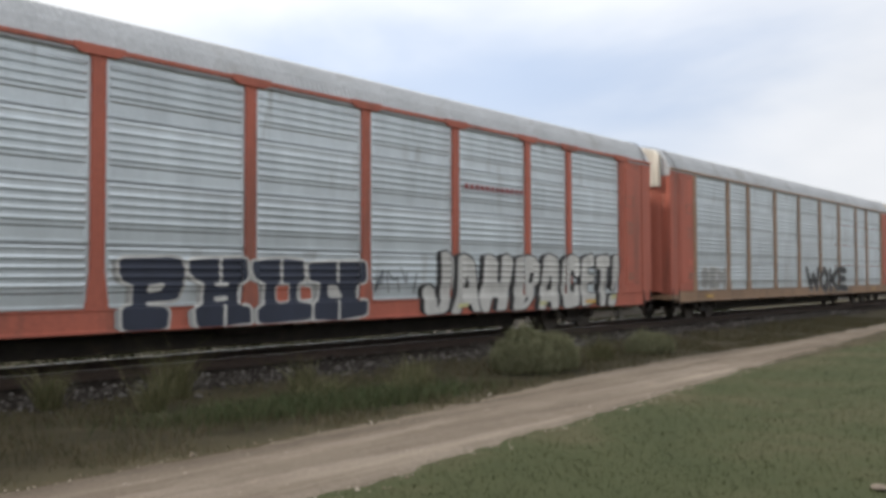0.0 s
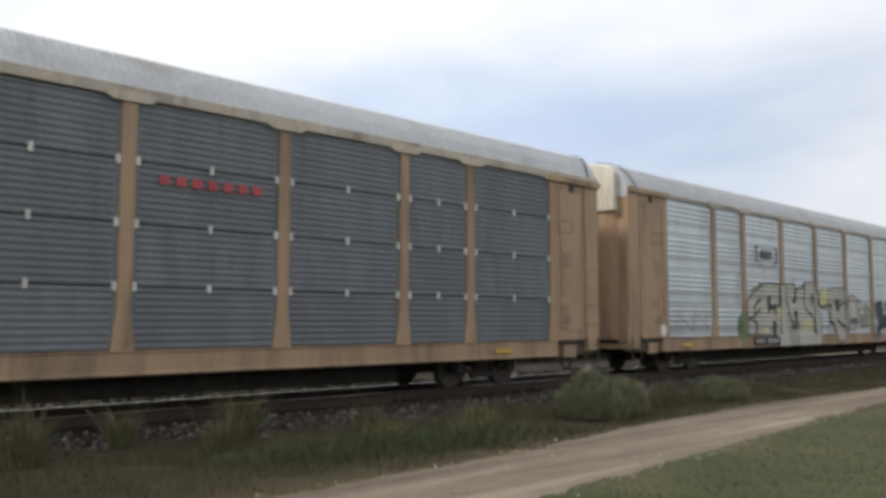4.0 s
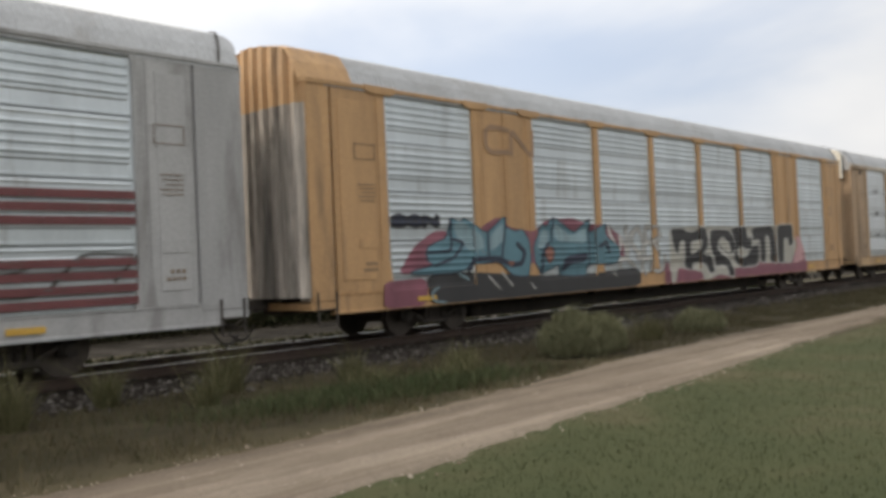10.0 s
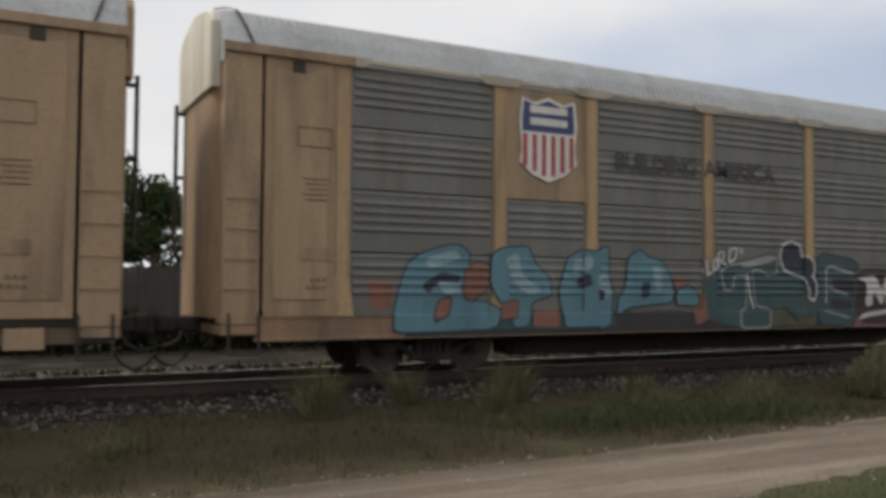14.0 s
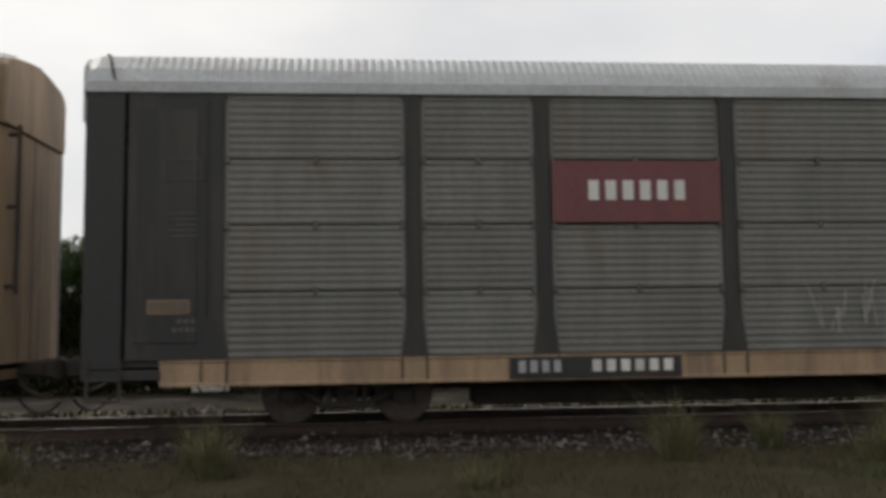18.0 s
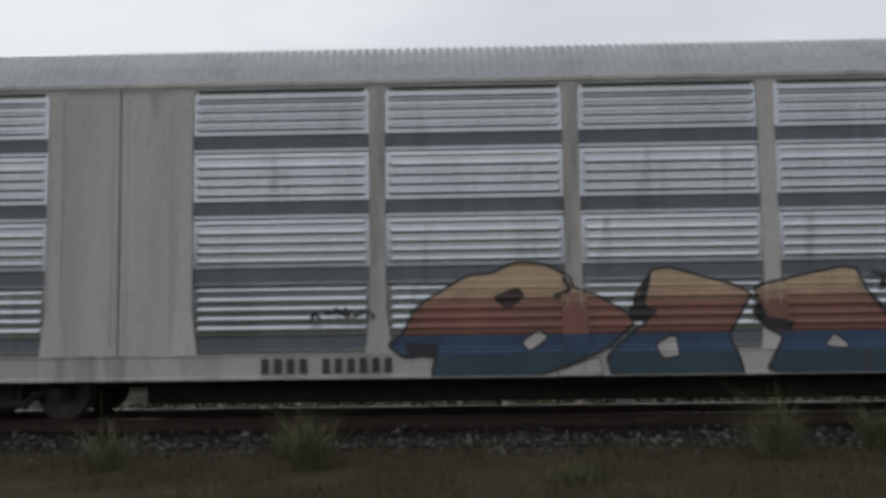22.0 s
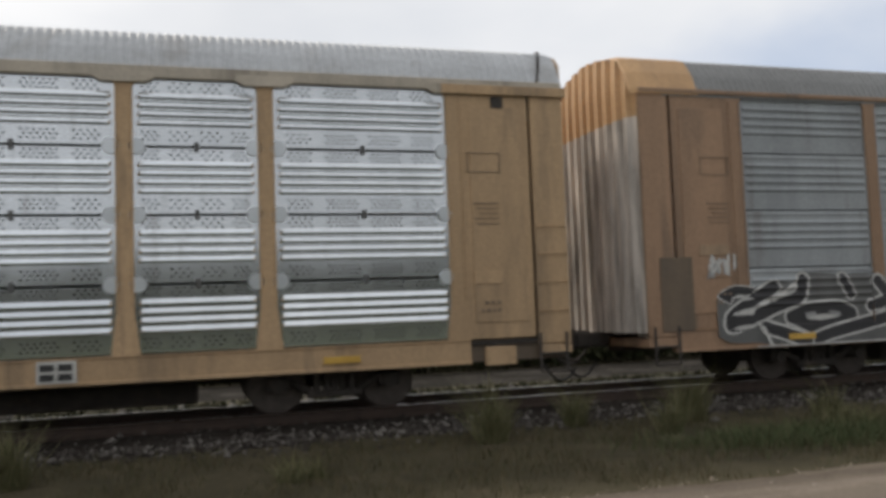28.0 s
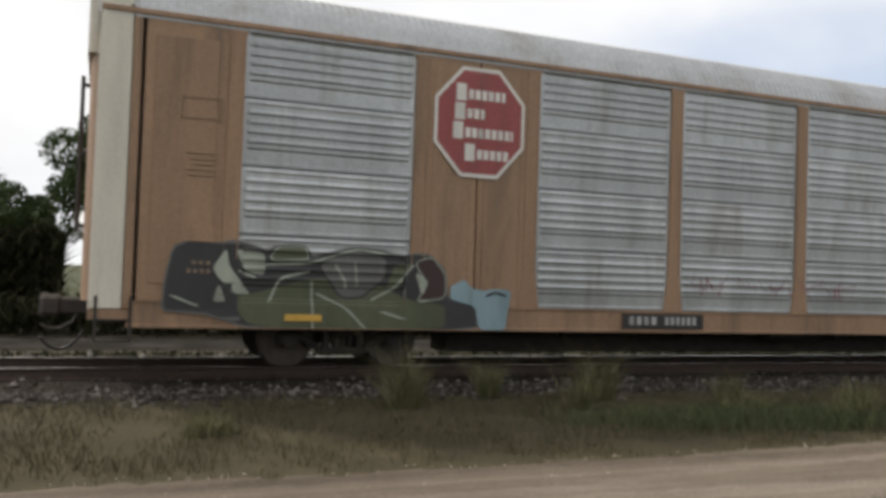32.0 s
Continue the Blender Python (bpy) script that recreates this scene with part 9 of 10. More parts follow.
# track: two rails on sleepers
track = new("track")
tagged(track, "railway track with rusty rails on dark sleepers", "track", kind="structure")


def rail_mesh():
    prof = [(-0.07, -0.18), (0.07, -0.18), (0.07, -0.165), (0.012, -0.14), (0.012, -0.05), (0.036, -0.035), (0.036, -0.004), (0.028, -0.001), (0.012, 0.0), (-0.012, 0.0), (-0.028, -0.001), (-0.036, -0.004),
            (-0.036, -0.035), (-0.012, -0.05), (-0.012, -0.14), (-0.07, -0.165)]
    n = len(prof)
    v = [(x, y, z) for x in (-460, 460) for y, z in prof]
    f = [(i, (i + 1) % n, (i + 1) % n + n, i + n) for i in range(n)]
    me = mesh_from("rail", v, f, M_RAIL)
    me.materials.append(M_RAILTOP)
    for i in (7, 8, 9):
        me.polygons[i].material_index = 1
    return me


RAIL = rail_mesh()
for y in (-0.753, 0.753):
    part("rail", RAIL, track, (0, y, RAIL_Z))
tie = bmesh.new()
add_box(tie, -0.115, 0.115, -1.3, 1.3, -0.48, -0.302, 0.012)
tie = from_bm("sleeper", tie, M_TIE)
for i in range(200):
    ob = part("sleeper", tie, track, (-18 + i * 0.52, random.uniform(-0.03, 0.03), random.uniform(-0.012, 0.0)))
    ob.rotation_euler = (0, 0, random.uniform(-0.015, 0.015))
far_ties = bmesh.new()
for x in [-18 - 0.52 * i for i in range(1, 60)] + [86 + 0.52 * i for i in range(1, 60)]:
    add_box(far_ties, x - 0.115, x + 0.115, -1.3, 1.3, -0.48, -0.302)
tagged(part("sleeper_run", far_ties, track, mat=M_TIE), kind="stuff")


# loose stones, built as one mesh of many small uneven lumps
def lumps(name, n, area, size, mat, rng, label, category="gravel", inside=None):
    base = np.array([(1, 0, 0), (-1, 0, 0), (0, 1, 0), (0, -1, 0), (0, 0, 1), (0, 0, -1)], float)
    tri = np.array([(0, 2, 4), (2, 1, 4), (1, 3, 4), (3, 0, 4), (2, 0, 5), (1, 2, 5), (3, 1, 5), (0, 3, 5)])
    xy = np.stack([rng.uniform(area[0], area[1], n), rng.normal((area[2] + area[3]) / 2, (area[3] - area[2]) / 4, n)], 1)
    if inside:
        xy = xy[[inside(a, b) for a, b in xy]]
        n = len(xy)
    s = size * rng.lognormal(0, 0.4, n)
    pts = base[None] * s[:, None, None] * rng.uniform(0.5, 1.2, (n, 6, 3))
    ang = rng.uniform(0, 6.3, n)
    ca, sa = np.cos(ang)[:, None], np.sin(ang)[:, None]
    px, py = pts[:, :, 0] * ca - pts[:, :, 1] * sa, pts[:, :, 0] * sa + pts[:, :, 1] * ca
    z = np.array([ground_height(a, b) for a, b in xy])
    v = np.stack([px + xy[:, :1], py + xy[:, 1:], pts[:, :, 2] * 0.8 + (z + s * 0.25)[:, None]], -1).reshape(-1, 3)
    f = (tri[None] + (np.arange(n) * 6)[:, None, None]).reshape(-1, 3)
    me = bpy.data.meshes.new(name)
    me.from_pydata(v.tolist(), [], f.tolist())
    me.materials.append(mat)
    return tagged(new(name, me), label, category, kind="stuff")


def island(name, colours, rough=0.9, spec=0.25):
    m = bpy.data.materials.new(name)
    m.use_nodes = True
    nt = m.node_tree
    b = nt.nodes["Principled BSDF"]
    b.inputs["Roughness"].default_value = rough
    b.inputs["Specular IOR Level"].default_value = spec
    g = nt.nodes.new("ShaderNodeNewGeometry")
    r = ramp(nt, [(i / (len(colours) - 1), c) for i, c in enumerate(colours)])
    nt.links.new(g.outputs["Random Per Island"], r.inputs["Fac"])
    nt.links.new(r.outputs["Color"], b.inputs["Base Color"])
    return m


rng = np.random.default_rng(5)
M_STONES = island("ballast stones", [(0.026, 0.022, 0.019), (0.054, 0.046, 0.039), (0.036, 0.03, 0.026), (0.075, 0.066, 0.058), (0.046, 0.039, 0.033), (0.13, 0.118, 0.105), (0.16, 0.147, 0.132)])
lumps("ballast_stones", 11000, (-9, 45, -2.75, -1.55), 0.032, M_STONES, rng, "grey crushed ballast stones beside the rails")
lumps("ballast_between", 5000, (-9, 45, -1.5, 1.5), 0.034, M_STONES, rng, "grey crushed ballast stones between the rails")
M_RUBBLE = island("broken rubble", [(0.05, 0.043, 0.037), (0.12, 0.107, 0.095), (0.07, 0.06, 0.05), (0.22, 0.20, 0.18)])
lumps("rubble", 420, (-9, 40, 2.0, 4.6), 0.07, M_RUBBLE, rng, "broken pale rubble beyond the rails")
M_PEBBLE = island("road pebbles", [(0.2, 0.16, 0.12), (0.3, 0.25, 0.2), (0.42, 0.37, 0.32), (0.22, 0.18, 0.14)])
lumps("road_pebbles", 9000, (-3, 26, -9.4, -6.0), 0.012, M_PEBBLE, rng, "small pale pebbles on the dirt road",
      inside=lambda a, b: road_edges(a)[1] - 0.1 < b < road_edges(a)[0] + 0.1)


# grass, as one mesh of bent blades
def blades(name, xy, height, width, mat, rng, label, spread=0.35, category="grass", base=None):
    n = len(xy)
    h = height * rng.lognormal(0, 0.35, n)
    a = rng.uniform(0, 6.28, n)
    lean = rng.normal(0, spread, (n, 2)) * h[:, None]
    w = width * rng.uniform(0.6, 1.3, n)
    z = np.array([ground_height(p, q) for p, q in xy]) if base is None else base
    dx, dy = np.cos(a) * w / 2, np.sin(a) * w / 2
    p0 = np.stack([xy[:, 0] - dx, xy[:, 1] - dy, z - 0.01], 1)
    p1 = np.stack([xy[:, 0] + dx, xy[:, 1] + dy, z - 0.01], 1)
    m = np.stack([xy[:, 0] + lean[:, 0] * 0.4, xy[:, 1] + lean[:, 1] * 0.4, z + h * 0.6], 1)
    q0, q1 = m - np.stack([dx, dy, 0 * dx], 1) * 0.8, m + np.stack([dx, dy, 0 * dx], 1) * 0.8
    t = np.stack([xy[:, 0] + lean[:, 0], xy[:, 1] + lean[:, 1], z + h], 1)
    v = np.stack([p0, p1, q1, q0, t], 1).reshape(-1, 3)
    k = (np.arange(n) * 5)[:, None]
    quads, tris = (k + [0, 1, 2, 3]).tolist(), (k + [3, 2, 4]).tolist()
    me = bpy.data.meshes.new(name)
    me.from_pydata(v.tolist(), [], quads + tris)
    me.materials.append(mat)
    return tagged(new(name, me), label, category, kind="stuff")


M_DRY = island("dry blades", [(0.089, 0.073, 0.039), (0.121, 0.099, 0.055), (0.059, 0.061, 0.028), (0.077, 0.073, 0.036), (0.105, 0.081, 0.046)])
M_WEED = island("weed blades", [(0.075, 0.08, 0.035), (0.12, 0.12, 0.055), (0.2, 0.18, 0.10), (0.15, 0.14, 0.07)])

n = 230000
d = 0.1 + 40 * rng.random(n) ** 1.15
az = np.radians(np.where(rng.random(n) < 0.6, rng.normal(60, 34, n), rng.uniform(0, 360, n)))
lawn = np.stack([d * np.sin(az), EYE[1] + d * np.cos(az)], 1)
near = np.array([road_edges(p)[1] for p in lawn[:, 0]])
lawn = lawn[lawn[:, 1] < near - 0.05 + rng.normal(0, 0.3, len(near))]
blades("lawn_grass", lawn, 0.03, 0.007, M_LAWN, rng, "short green lawn grass beside the road")
n = 80000
verge = np.stack([rng.uniform(-8, 40, n), rng.uniform(-6.8, -2.45, n)], 1)
far = np.array([road_edges(p)[0] for p in verge[:, 0]])
clump = np.array([noise.noise((p * 0.9, q * 0.9, 3)) for p, q in verge])
verge = verge[(verge[:, 1] > far + 0.05 + rng.normal(0, 0.12, len(far))) & (clump + 0.5 * rng.random(len(clump)) > 0.1)]
blades("verge_grass", verge, 0.085, 0.009, M_DRY, rng, "sparse dry brown grass on the verge", spread=0.5)


def tuft(name, x, y, r, h, n, mat, label, category="grass", spread=0.5):
    """A clump of weeds: a thing of its own with its blades in one mesh."""
    rad, a = r * np.sqrt(rng.random(n)), rng.uniform(0, 6.28, n)
    xy = np.stack([x + rad * np.cos(a), y + rad * np.sin(a) * 0.6], 1)
    ob = blades(name, xy, h, 0.011, mat, rng, label, spread=spread, category=category)
    ob["kind"] = "thing"
    return ob


TUFTS = [(3.95, -3.2, 0.22, 0.55, 420), (5.45, -2.6, 0.16, 0.42, 260), (7.2, -2.9, 0.24, 0.5, 420), (6.4, -3.6, 0.18, 0.36, 240), (-1.9, -3.6, 0.2, 0.46, 360), (-2.3, -2.9, 0.14, 0.34, 200), (9.2, -3.4, 0.2, 0.34, 260), (11.0, -4.2, 0.3, 0.3, 320), (1.2, -4.6, 0.3, 0.16, 300), (-4.4, -3.5, 0.2, 0.4, 240), (8.6, -4.5, 0.45, 0.24, 420), (10.2, -4.9, 0.5, 0.24, 420), (16.6, -4.6, 0.4, 0.4, 380)]
for i, (x, y, r, h, n) in enumerate(TUFTS):
    tuft("weed_tuft", x, y, r, h, n, M_WEED, "tall pale weed tuft at the edge of the ballast", "weeds")["group"] = "weed tufts along the track"


M_GREEN = island("green verge blades", [(0.049, 0.070, 0.028), (0.070, 0.092, 0.038), (0.091, 0.104, 0.048), (0.126, 0.119, 0.063)])
n = 9000
strip = np.stack([rng.normal(8.5, 1.25, n), rng.normal(-5.05, 0.36, n)], 1)
strip[:, 1] -= 0.12 * (strip[:, 0] - 8.5)
strip = strip[strip[:, 1] > np.array([road_edges(p)[0] for p in strip[:, 0]]) + 0.05]
blades("grass_strip", strip, 0.13, 0.01, M_GREEN, rng, "low green grass strip between road and ballast", spread=0.5)


def bush(x, y, r, h, n, label):
    """A feathery bush: thin stems and many small drooping leaves in an uneven mound."""
    top = new("bush")
    tagged(top, label, "bush")
    top.location = (x, y, GROUND_Z)
    stems = bmesh.new()
    for i in range(26):
        a, s = rng.uniform(0, 6.28), rng.uniform(0.3, 0.95)
        tip = (r * s * math.cos(a), r * 0.7 * s * math.sin(a), h * rng.uniform(0.55, 0.95) * (1 - 0.5 * s * s))
        add_tube(stems, (0.12 * tip[0], 0.12 * tip[1], 0), tip, 0.009, 5, 0.003)
    part("stem_cluster", stems, top, mat=surface("weed stems", (0.13, 0.12, 0.05), rough=0.9))
    u, v, w = rng.uniform(-1, 1, n), rng.uniform(-1, 1, n), rng.random(n) ** 0.6
    ok = u * u + v * v < 1
    u, v, w = u[ok], v[ok], w[ok]
    lump = np.array([0.75 + 0.4 * noise.noise((p * 2.2, q * 2.2, 7)) for p, q in zip(u, v)])
    xy = np.stack([u * r, v * r * 0.7], 1)
    z = w * h * np.sqrt(np.clip(1 - (u * u + v * v) * 0.9, 0, 1)) * lump
    m = len(xy)
    ob = blades("foliage", xy, 0.11, 0.013, M_BUSH, rng, "", spread=0.7, base=z)
    ob.parent = top
    for k in ("label", "category"):
        if k in ob:
            del ob[k]
    return top


M_BUSH = island("bush leaves", [(0.11, 0.115, 0.06), (0.175, 0.178, 0.10), (0.24, 0.235, 0.145), (0.195, 0.19, 0.108)])
bush(13.9, -4.75, 1.05, 0.98, 16000, "feathery grey-green bush at the edge of the road")
bush(18.9, -4.6, 0.75, 0.6, 5000, "low grey-green bush between road and track")

# ---- signal, poles and cabinet down the line ----
M_ALU = surface("weathered aluminium", (0.7, 0.7, 0.68), rough=0.5, metal=0.4, vary=0.15, scale=3)
M_WOOD = surface("weathered pole wood", (0.28, 0.25, 0.23), rough=0.9, vary=0.3, scale=2, streak=True)
M_CASE = paint("white cabinet paint", (0.74, 0.73, 0.70), 0.12)


def signal_mast(x, y, h):
    top = new("railway_signal")
    tagged(top, "tall aluminium railway signal mast beside the track", "signal")
    top.location = (x, y, GROUND_Z)
    bm = bmesh.new()
    add_tube(bm, (0, 0, 0), (0, 0, h), 0.09, 12)
    part("mast", bm, top, mat=M_ALU)
    bm = bmesh.new()
    add_box(bm, -0.4, 0.4, -0.4, 0.4, 0.0, 0.35, 0.03)
    part("footing", bm, top, mat=surface("concrete", (0.42, 0.41, 0.39), rough=0.9, vary=0.15))
    for z in (h - 0.5, h - 1.25):
        bm = bmesh.new()
        add_tube(bm, (-0.12, 0, z), (-0.20, 0, z), 0.42, 20)
        part("target_board", bm, top, mat=M_ALU)
        bm = bmesh.new()
        add_tube(bm, (-0.2, 0, z), (-0.45, 0, z), 0.14, 12)
        part("lamp_hood", bm, top, mat=M_ALU)
    bm = bmesh.new()
    for s in (-0.22, 0.22):
        add_box(bm, 0.22, 0.26, s - 0.02, s + 0.02, 0.3, h - 0.3)
    for i in range(int(h / 0.33) - 1):
        add_tube(bm, (0.24, -0.22, 0.5 + 0.33 * i), (0.24, 0.22, 0.5 + 0.33 * i), 0.014, 6)
    part("ladder", bm, top, mat=M_ALU)
    bm = bmesh.new()
    add_box(bm, -0.5, 0.45, -0.55, 0.55, h - 1.9, h - 1.84)
    part("platform", bm, top, mat=M_ALU)
    bm = bmesh.new()
    for z in (h - 1.4, h - 0.95):
        for s in (-0.55, 0.55):
            add_tube(bm, (-0.5, s, z), (0.45, s, z), 0.015, 6)
    for s in (-0.55, 0.55):
        for q in (-0.5, 0.45):
            add_tube(bm, (q, s, h - 1.9), (q, s, h - 0.95), 0.018, 6)
    part("railing", bm, top, mat=M_ALU)
    bm = bmesh.new()
    add_box(bm, -0.55, -0.2, -0.3, 0.3, 0.35, 1.3, 0.03)
    part("junction_box", bm, top, label="orange junction box", mat=M_AMBER)
    return top


def cabinet(x, y, w, h):
    top = new("signal_cabinet")
    tagged(top, "white metal signal equipment cabinet beside the track", "cabinet")
    top.location = (x, y, GROUND_Z)
    bm = bmesh.new()
    add_box(bm, -0.5, 0.5, -w / 2, w / 2, 0.25, h, 0.03)
    part("body", bm, top, mat=M_CASE)
    bm = bmesh.new()
    add_box(bm, -0.6, 0.6, -w / 2 - 0.1, w / 2 + 0.1, h, h + 0.08, 0.02)
    part("lid", bm, top, mat=M_CASE)
    for s in (-1, 1):
        bm = bmesh.new()
        add_box(bm, -0.53, -0.5, s * w / 4 - w / 4 + 0.03, s * w / 4 + w / 4 - 0.03, 0.35, h - 0.1, 0.01)
        door = part("door", bm, top, mat=M_CASE)
        bm = bmesh.new()
        add_box(bm, -0.57, -0.53, -0.05 * s - 0.02, -0.05 * s + 0.02, 1.1, 1.3)
        part("handle", bm, door, mat=M_STEEL)
        bm = bmesh.new()
        add_box(bm, -0.4, 0.4, s * w / 2 - 0.12 * (s > 0) , s * w / 2 + 0.12 * (s < 0), 0, 0.25)
        part("leg", bm, top, mat=M_STEEL)
    return top


def utility_pole(x, y, h, r, lean=0.0, arms=((0.96, 1.2),), one_side=False):
    top = new("utility_pole")
    tagged(top, "tall weathered wooden utility pole", "utility pole", "poles down the line")
    top.location = (x, y, GROUND_Z)
    top.rotation_euler = (0, radians(lean), 0)
    bm = bmesh.new()
    add_tube(bm, (0, 0, -0.2), (0, 0, h), r, 12, r * 0.62)
    part("shaft", bm, top, mat=M_WOOD)
    for k, w in arms:
        bm = bmesh.new()
        add_box(bm, -0.05, 0.05, -0.1 if one_side else -w, w, h * k - 0.06, h * k + 0.06, 0.01)
        part("crossarm", bm, top, mat=M_WOOD)
        for s in (0.5, 1) if one_side else (-1, -0.4, 0.4, 1):
            bm = bmesh.new()
            add_tube(bm, (0, s * w * 0.92, h * k + 0.06), (0, s * w * 0.92, h * k + 0.26), 0.04, 8, 0.025)
            part("insulator", bm, top, mat=M_ALU)
    return top


signal_mast(47.0, -4.3, 6.7)
cabinet(57.0, -4.3, 0.85, 2.55)
cabinet(60.5, -3.9, 0.7, 2.0)
utility_pole(66.0, -4.2, 16.4, 0.16, -1.2, ((0.985, 1.1), (0.93, 0.9)), True)
utility_pole(120.0, 2.5, 9.5, 0.16, 0.0, ((0.9, 1.1), (0.98, 0.8)))


def marker(x, y):
    top = new("marker_post")
    tagged(top, "slim white marker post with a red top", "post")
    top.location = (x, y, GROUND_Z)
    bm = bmesh.new()
    add_tube(bm, (0, 0, 0), (0, 0, 1.1), 0.06, 10)
    part("pole", bm, top, mat=M_CASE)
    bm = bmesh.new()
    add_tube(bm, (0, 0, 1.1), (0, 0, 1.65), 0.06, 10, 0.05)
    part("cap", bm, top, label="red plastic sleeve", mat=surface("red plastic", (0.5, 0.08, 0.05), rough=0.4, vary=0.1))
    return top


marker(46.5, -8.0)


def cable(a, b, sag, r=0.03):
    pts = [Vector(a).lerp(Vector(b), i / 16) - Vector((0, 0, sag * 4 * (i / 16) * (1 - i / 16))) for i in range(17)]
    side = (Vector(b) - Vector(a)).cross(Vector((0, 0, 1))).normalized()
    v = [p + side * (r * math.cos(k * math.tau / 6)) + Vector((0, 0, r * math.sin(k * math.tau / 6))) for p in pts for k in range(6)]
    f = [(6 * i + k, 6 * i + (k + 1) % 6, 6 * i + 6 + (k + 1) % 6, 6 * i + 6 + k) for i in range(16) for k in range(6)]
    return tagged(new("overhead_cable", mesh_from("overhead_cable", v, f, M_BLACK)), "thin black overhead cable between poles", "cable")


for s in (-1, 1):
    cable((66.0, -4.2 + 0.2 * s, 4.6), (120.0, 2.5 + s, 8.0), 0.7)

# ---- behind the track: shed, hedge and trees seen between the cars ----
M_SHEET = paint("white roof sheet", (0.74, 0.74, 0.73), 0.12)
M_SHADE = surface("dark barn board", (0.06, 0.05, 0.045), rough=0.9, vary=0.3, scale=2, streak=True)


def shed(x0, x1, y0, y1, h, rise):
    top = new("shed")
    tagged(top, "dark open-fronted shed with a white metal roof", "shed")
    bm = bmesh.new()
    add_box(bm, x0, x1, y1 - 0.15, y1, GROUND_Z, h)
    part("back_wall", bm, top, mat=M_SHADE)
    for x in (x0, x1 - 0.15):
        bm = bmesh.new()
        add_box(bm, x, x + 0.15, y0, y1 - 0.15, GROUND_Z, h)
        part("side_wall", bm, top, mat=M_SHADE)
    n = 4
    for i in range(n + 1):
        bm = bmesh.new()
        x = x0 + 0.2 + (x1 - x0 - 0.4) * i / n
        add_box(bm, x - 0.07, x + 0.07, y0, y0 + 0.14, GROUND_Z, h)
        part("post", bm, top, mat=M_SHADE)
    v = [(x0 - 0.3, y0 - 0.4, h), (x1 + 0.3, y0 - 0.4, h), (x1 + 0.3, y1 + 0.3, h + rise), (x0 - 0.3, y1 + 0.3, h + rise)]
    v = v + [(x, y, z + 0.06) for x, y, z in v]
    part("roof", mesh_from("roof", v, [(3, 2, 1, 0), (4, 5, 6, 7), (0, 1, 5, 4), (1, 2, 6, 5), (2, 3, 7, 6), (3, 0, 4, 7)], M_SHEET), top)
    bm = bmesh.new()
    add_box(bm, x0 - 0.3, x1 + 0.3, y0 - 0.43, y0 - 0.405, h - 0.08, h + 0.05)
    part("fascia", bm, top, mat=M_SHEET)
    return top


shed(-0.6, 3.6, 24.0, 31.0, 2.84, 1.05)
M_LEAF = island("tree leaves", [(0.025, 0.045, 0.014), (0.04, 0.065, 0.02), (0.065, 0.09, 0.03)])
M_BARK = surface("tree bark", (0.10, 0.075, 0.055), rough=0.95, vary=0.35, scale=3, streak=True, bump=0.5)


def tree(x, y, h, r, n, seed):
    """Tapered trunk, forking limbs, and a crown of many leaf cards in uneven clumps."""
    rn = np.random.default_rng(seed)
    top = new("tree")
    tagged(top, "dark green broad-leaved tree behind the railway", "tree", "trees behind the track")
    top.location = (x, y, GROUND_Z)
    bm = bmesh.new()
    add_tube(bm, (0, 0, -0.1), (0.1, 0, h * 0.45), 0.22, 9, 0.13)
    centres = []
    for i in range(9):
        a, s = rn.uniform(0, 6.28), rn.uniform(0.35, 0.95)
        c = (r * s * math.cos(a), r * s * math.sin(a), h * rn.uniform(0.45, 0.9))
        add_tube(bm, (0.08, 0, h * rn.uniform(0.28, 0.45)), c, 0.08, 6, 0.02)
        centres.append((*c, r * rn.uniform(0.32, 0.55)))
    centres.append((0, 0, h * 0.85, r * 0.5))
    part("trunk", bm, top, mat=M_BARK)
    cs = np.array(centres)
    k = rn.integers(0, len(cs), n)
    dirs = rn.normal(0, 1, (n, 3))
    dirs /= np.linalg.norm(dirs, axis=1)[:, None]
    pos = cs[k, :3] + dirs * (cs[k, 3] * rn.uniform(0.45, 1.08, n) ** 0.7)[:, None] * [1, 1, 0.8]
    a1, a2 = rn.normal(0, 1, (n, 3)), rn.normal(0, 1, (n, 3))
    a1 /= np.linalg.norm(a1, axis=1)[:, None]
    a2 /= np.linalg.norm(a2, axis=1)[:, None]
    s = rn.uniform(0.07, 0.19, n)[:, None]
    v = np.stack([pos - a1 * s, pos + a2 * s * 0.6, pos + a1 * s, pos - a2 * s * 0.6], 1).reshape(-1, 3)
    me = bpy.data.meshes.new("crown")
    me.from_pydata(v.tolist(), [], ((np.arange(n) * 4)[:, None] + [0, 1, 2, 3]).tolist())
    me.materials.append(M_LEAF)
    part("crown", me, top)
    return top


for i, (x, y, h, r) in enumerate([(-8.6, 30, 7.8, 3.3), (0.5, 34, 9.0, 3.4), (3.4, 33.5, 9.6, 3.7), (7.4, 33, 7.6, 2.8), (-4.8, 37, 6.0, 2.6), (13.5, 42, 4.0, 2.4), (17.5, 44, 4.2, 2.6), (-13.5, 34, 7.5, 3.2), (21.5, 46, 4.5, 3.0), (-19.0, 38, 7.0, 3.2)]):
    tree(x, y, h, r, 11000, 100 + i)


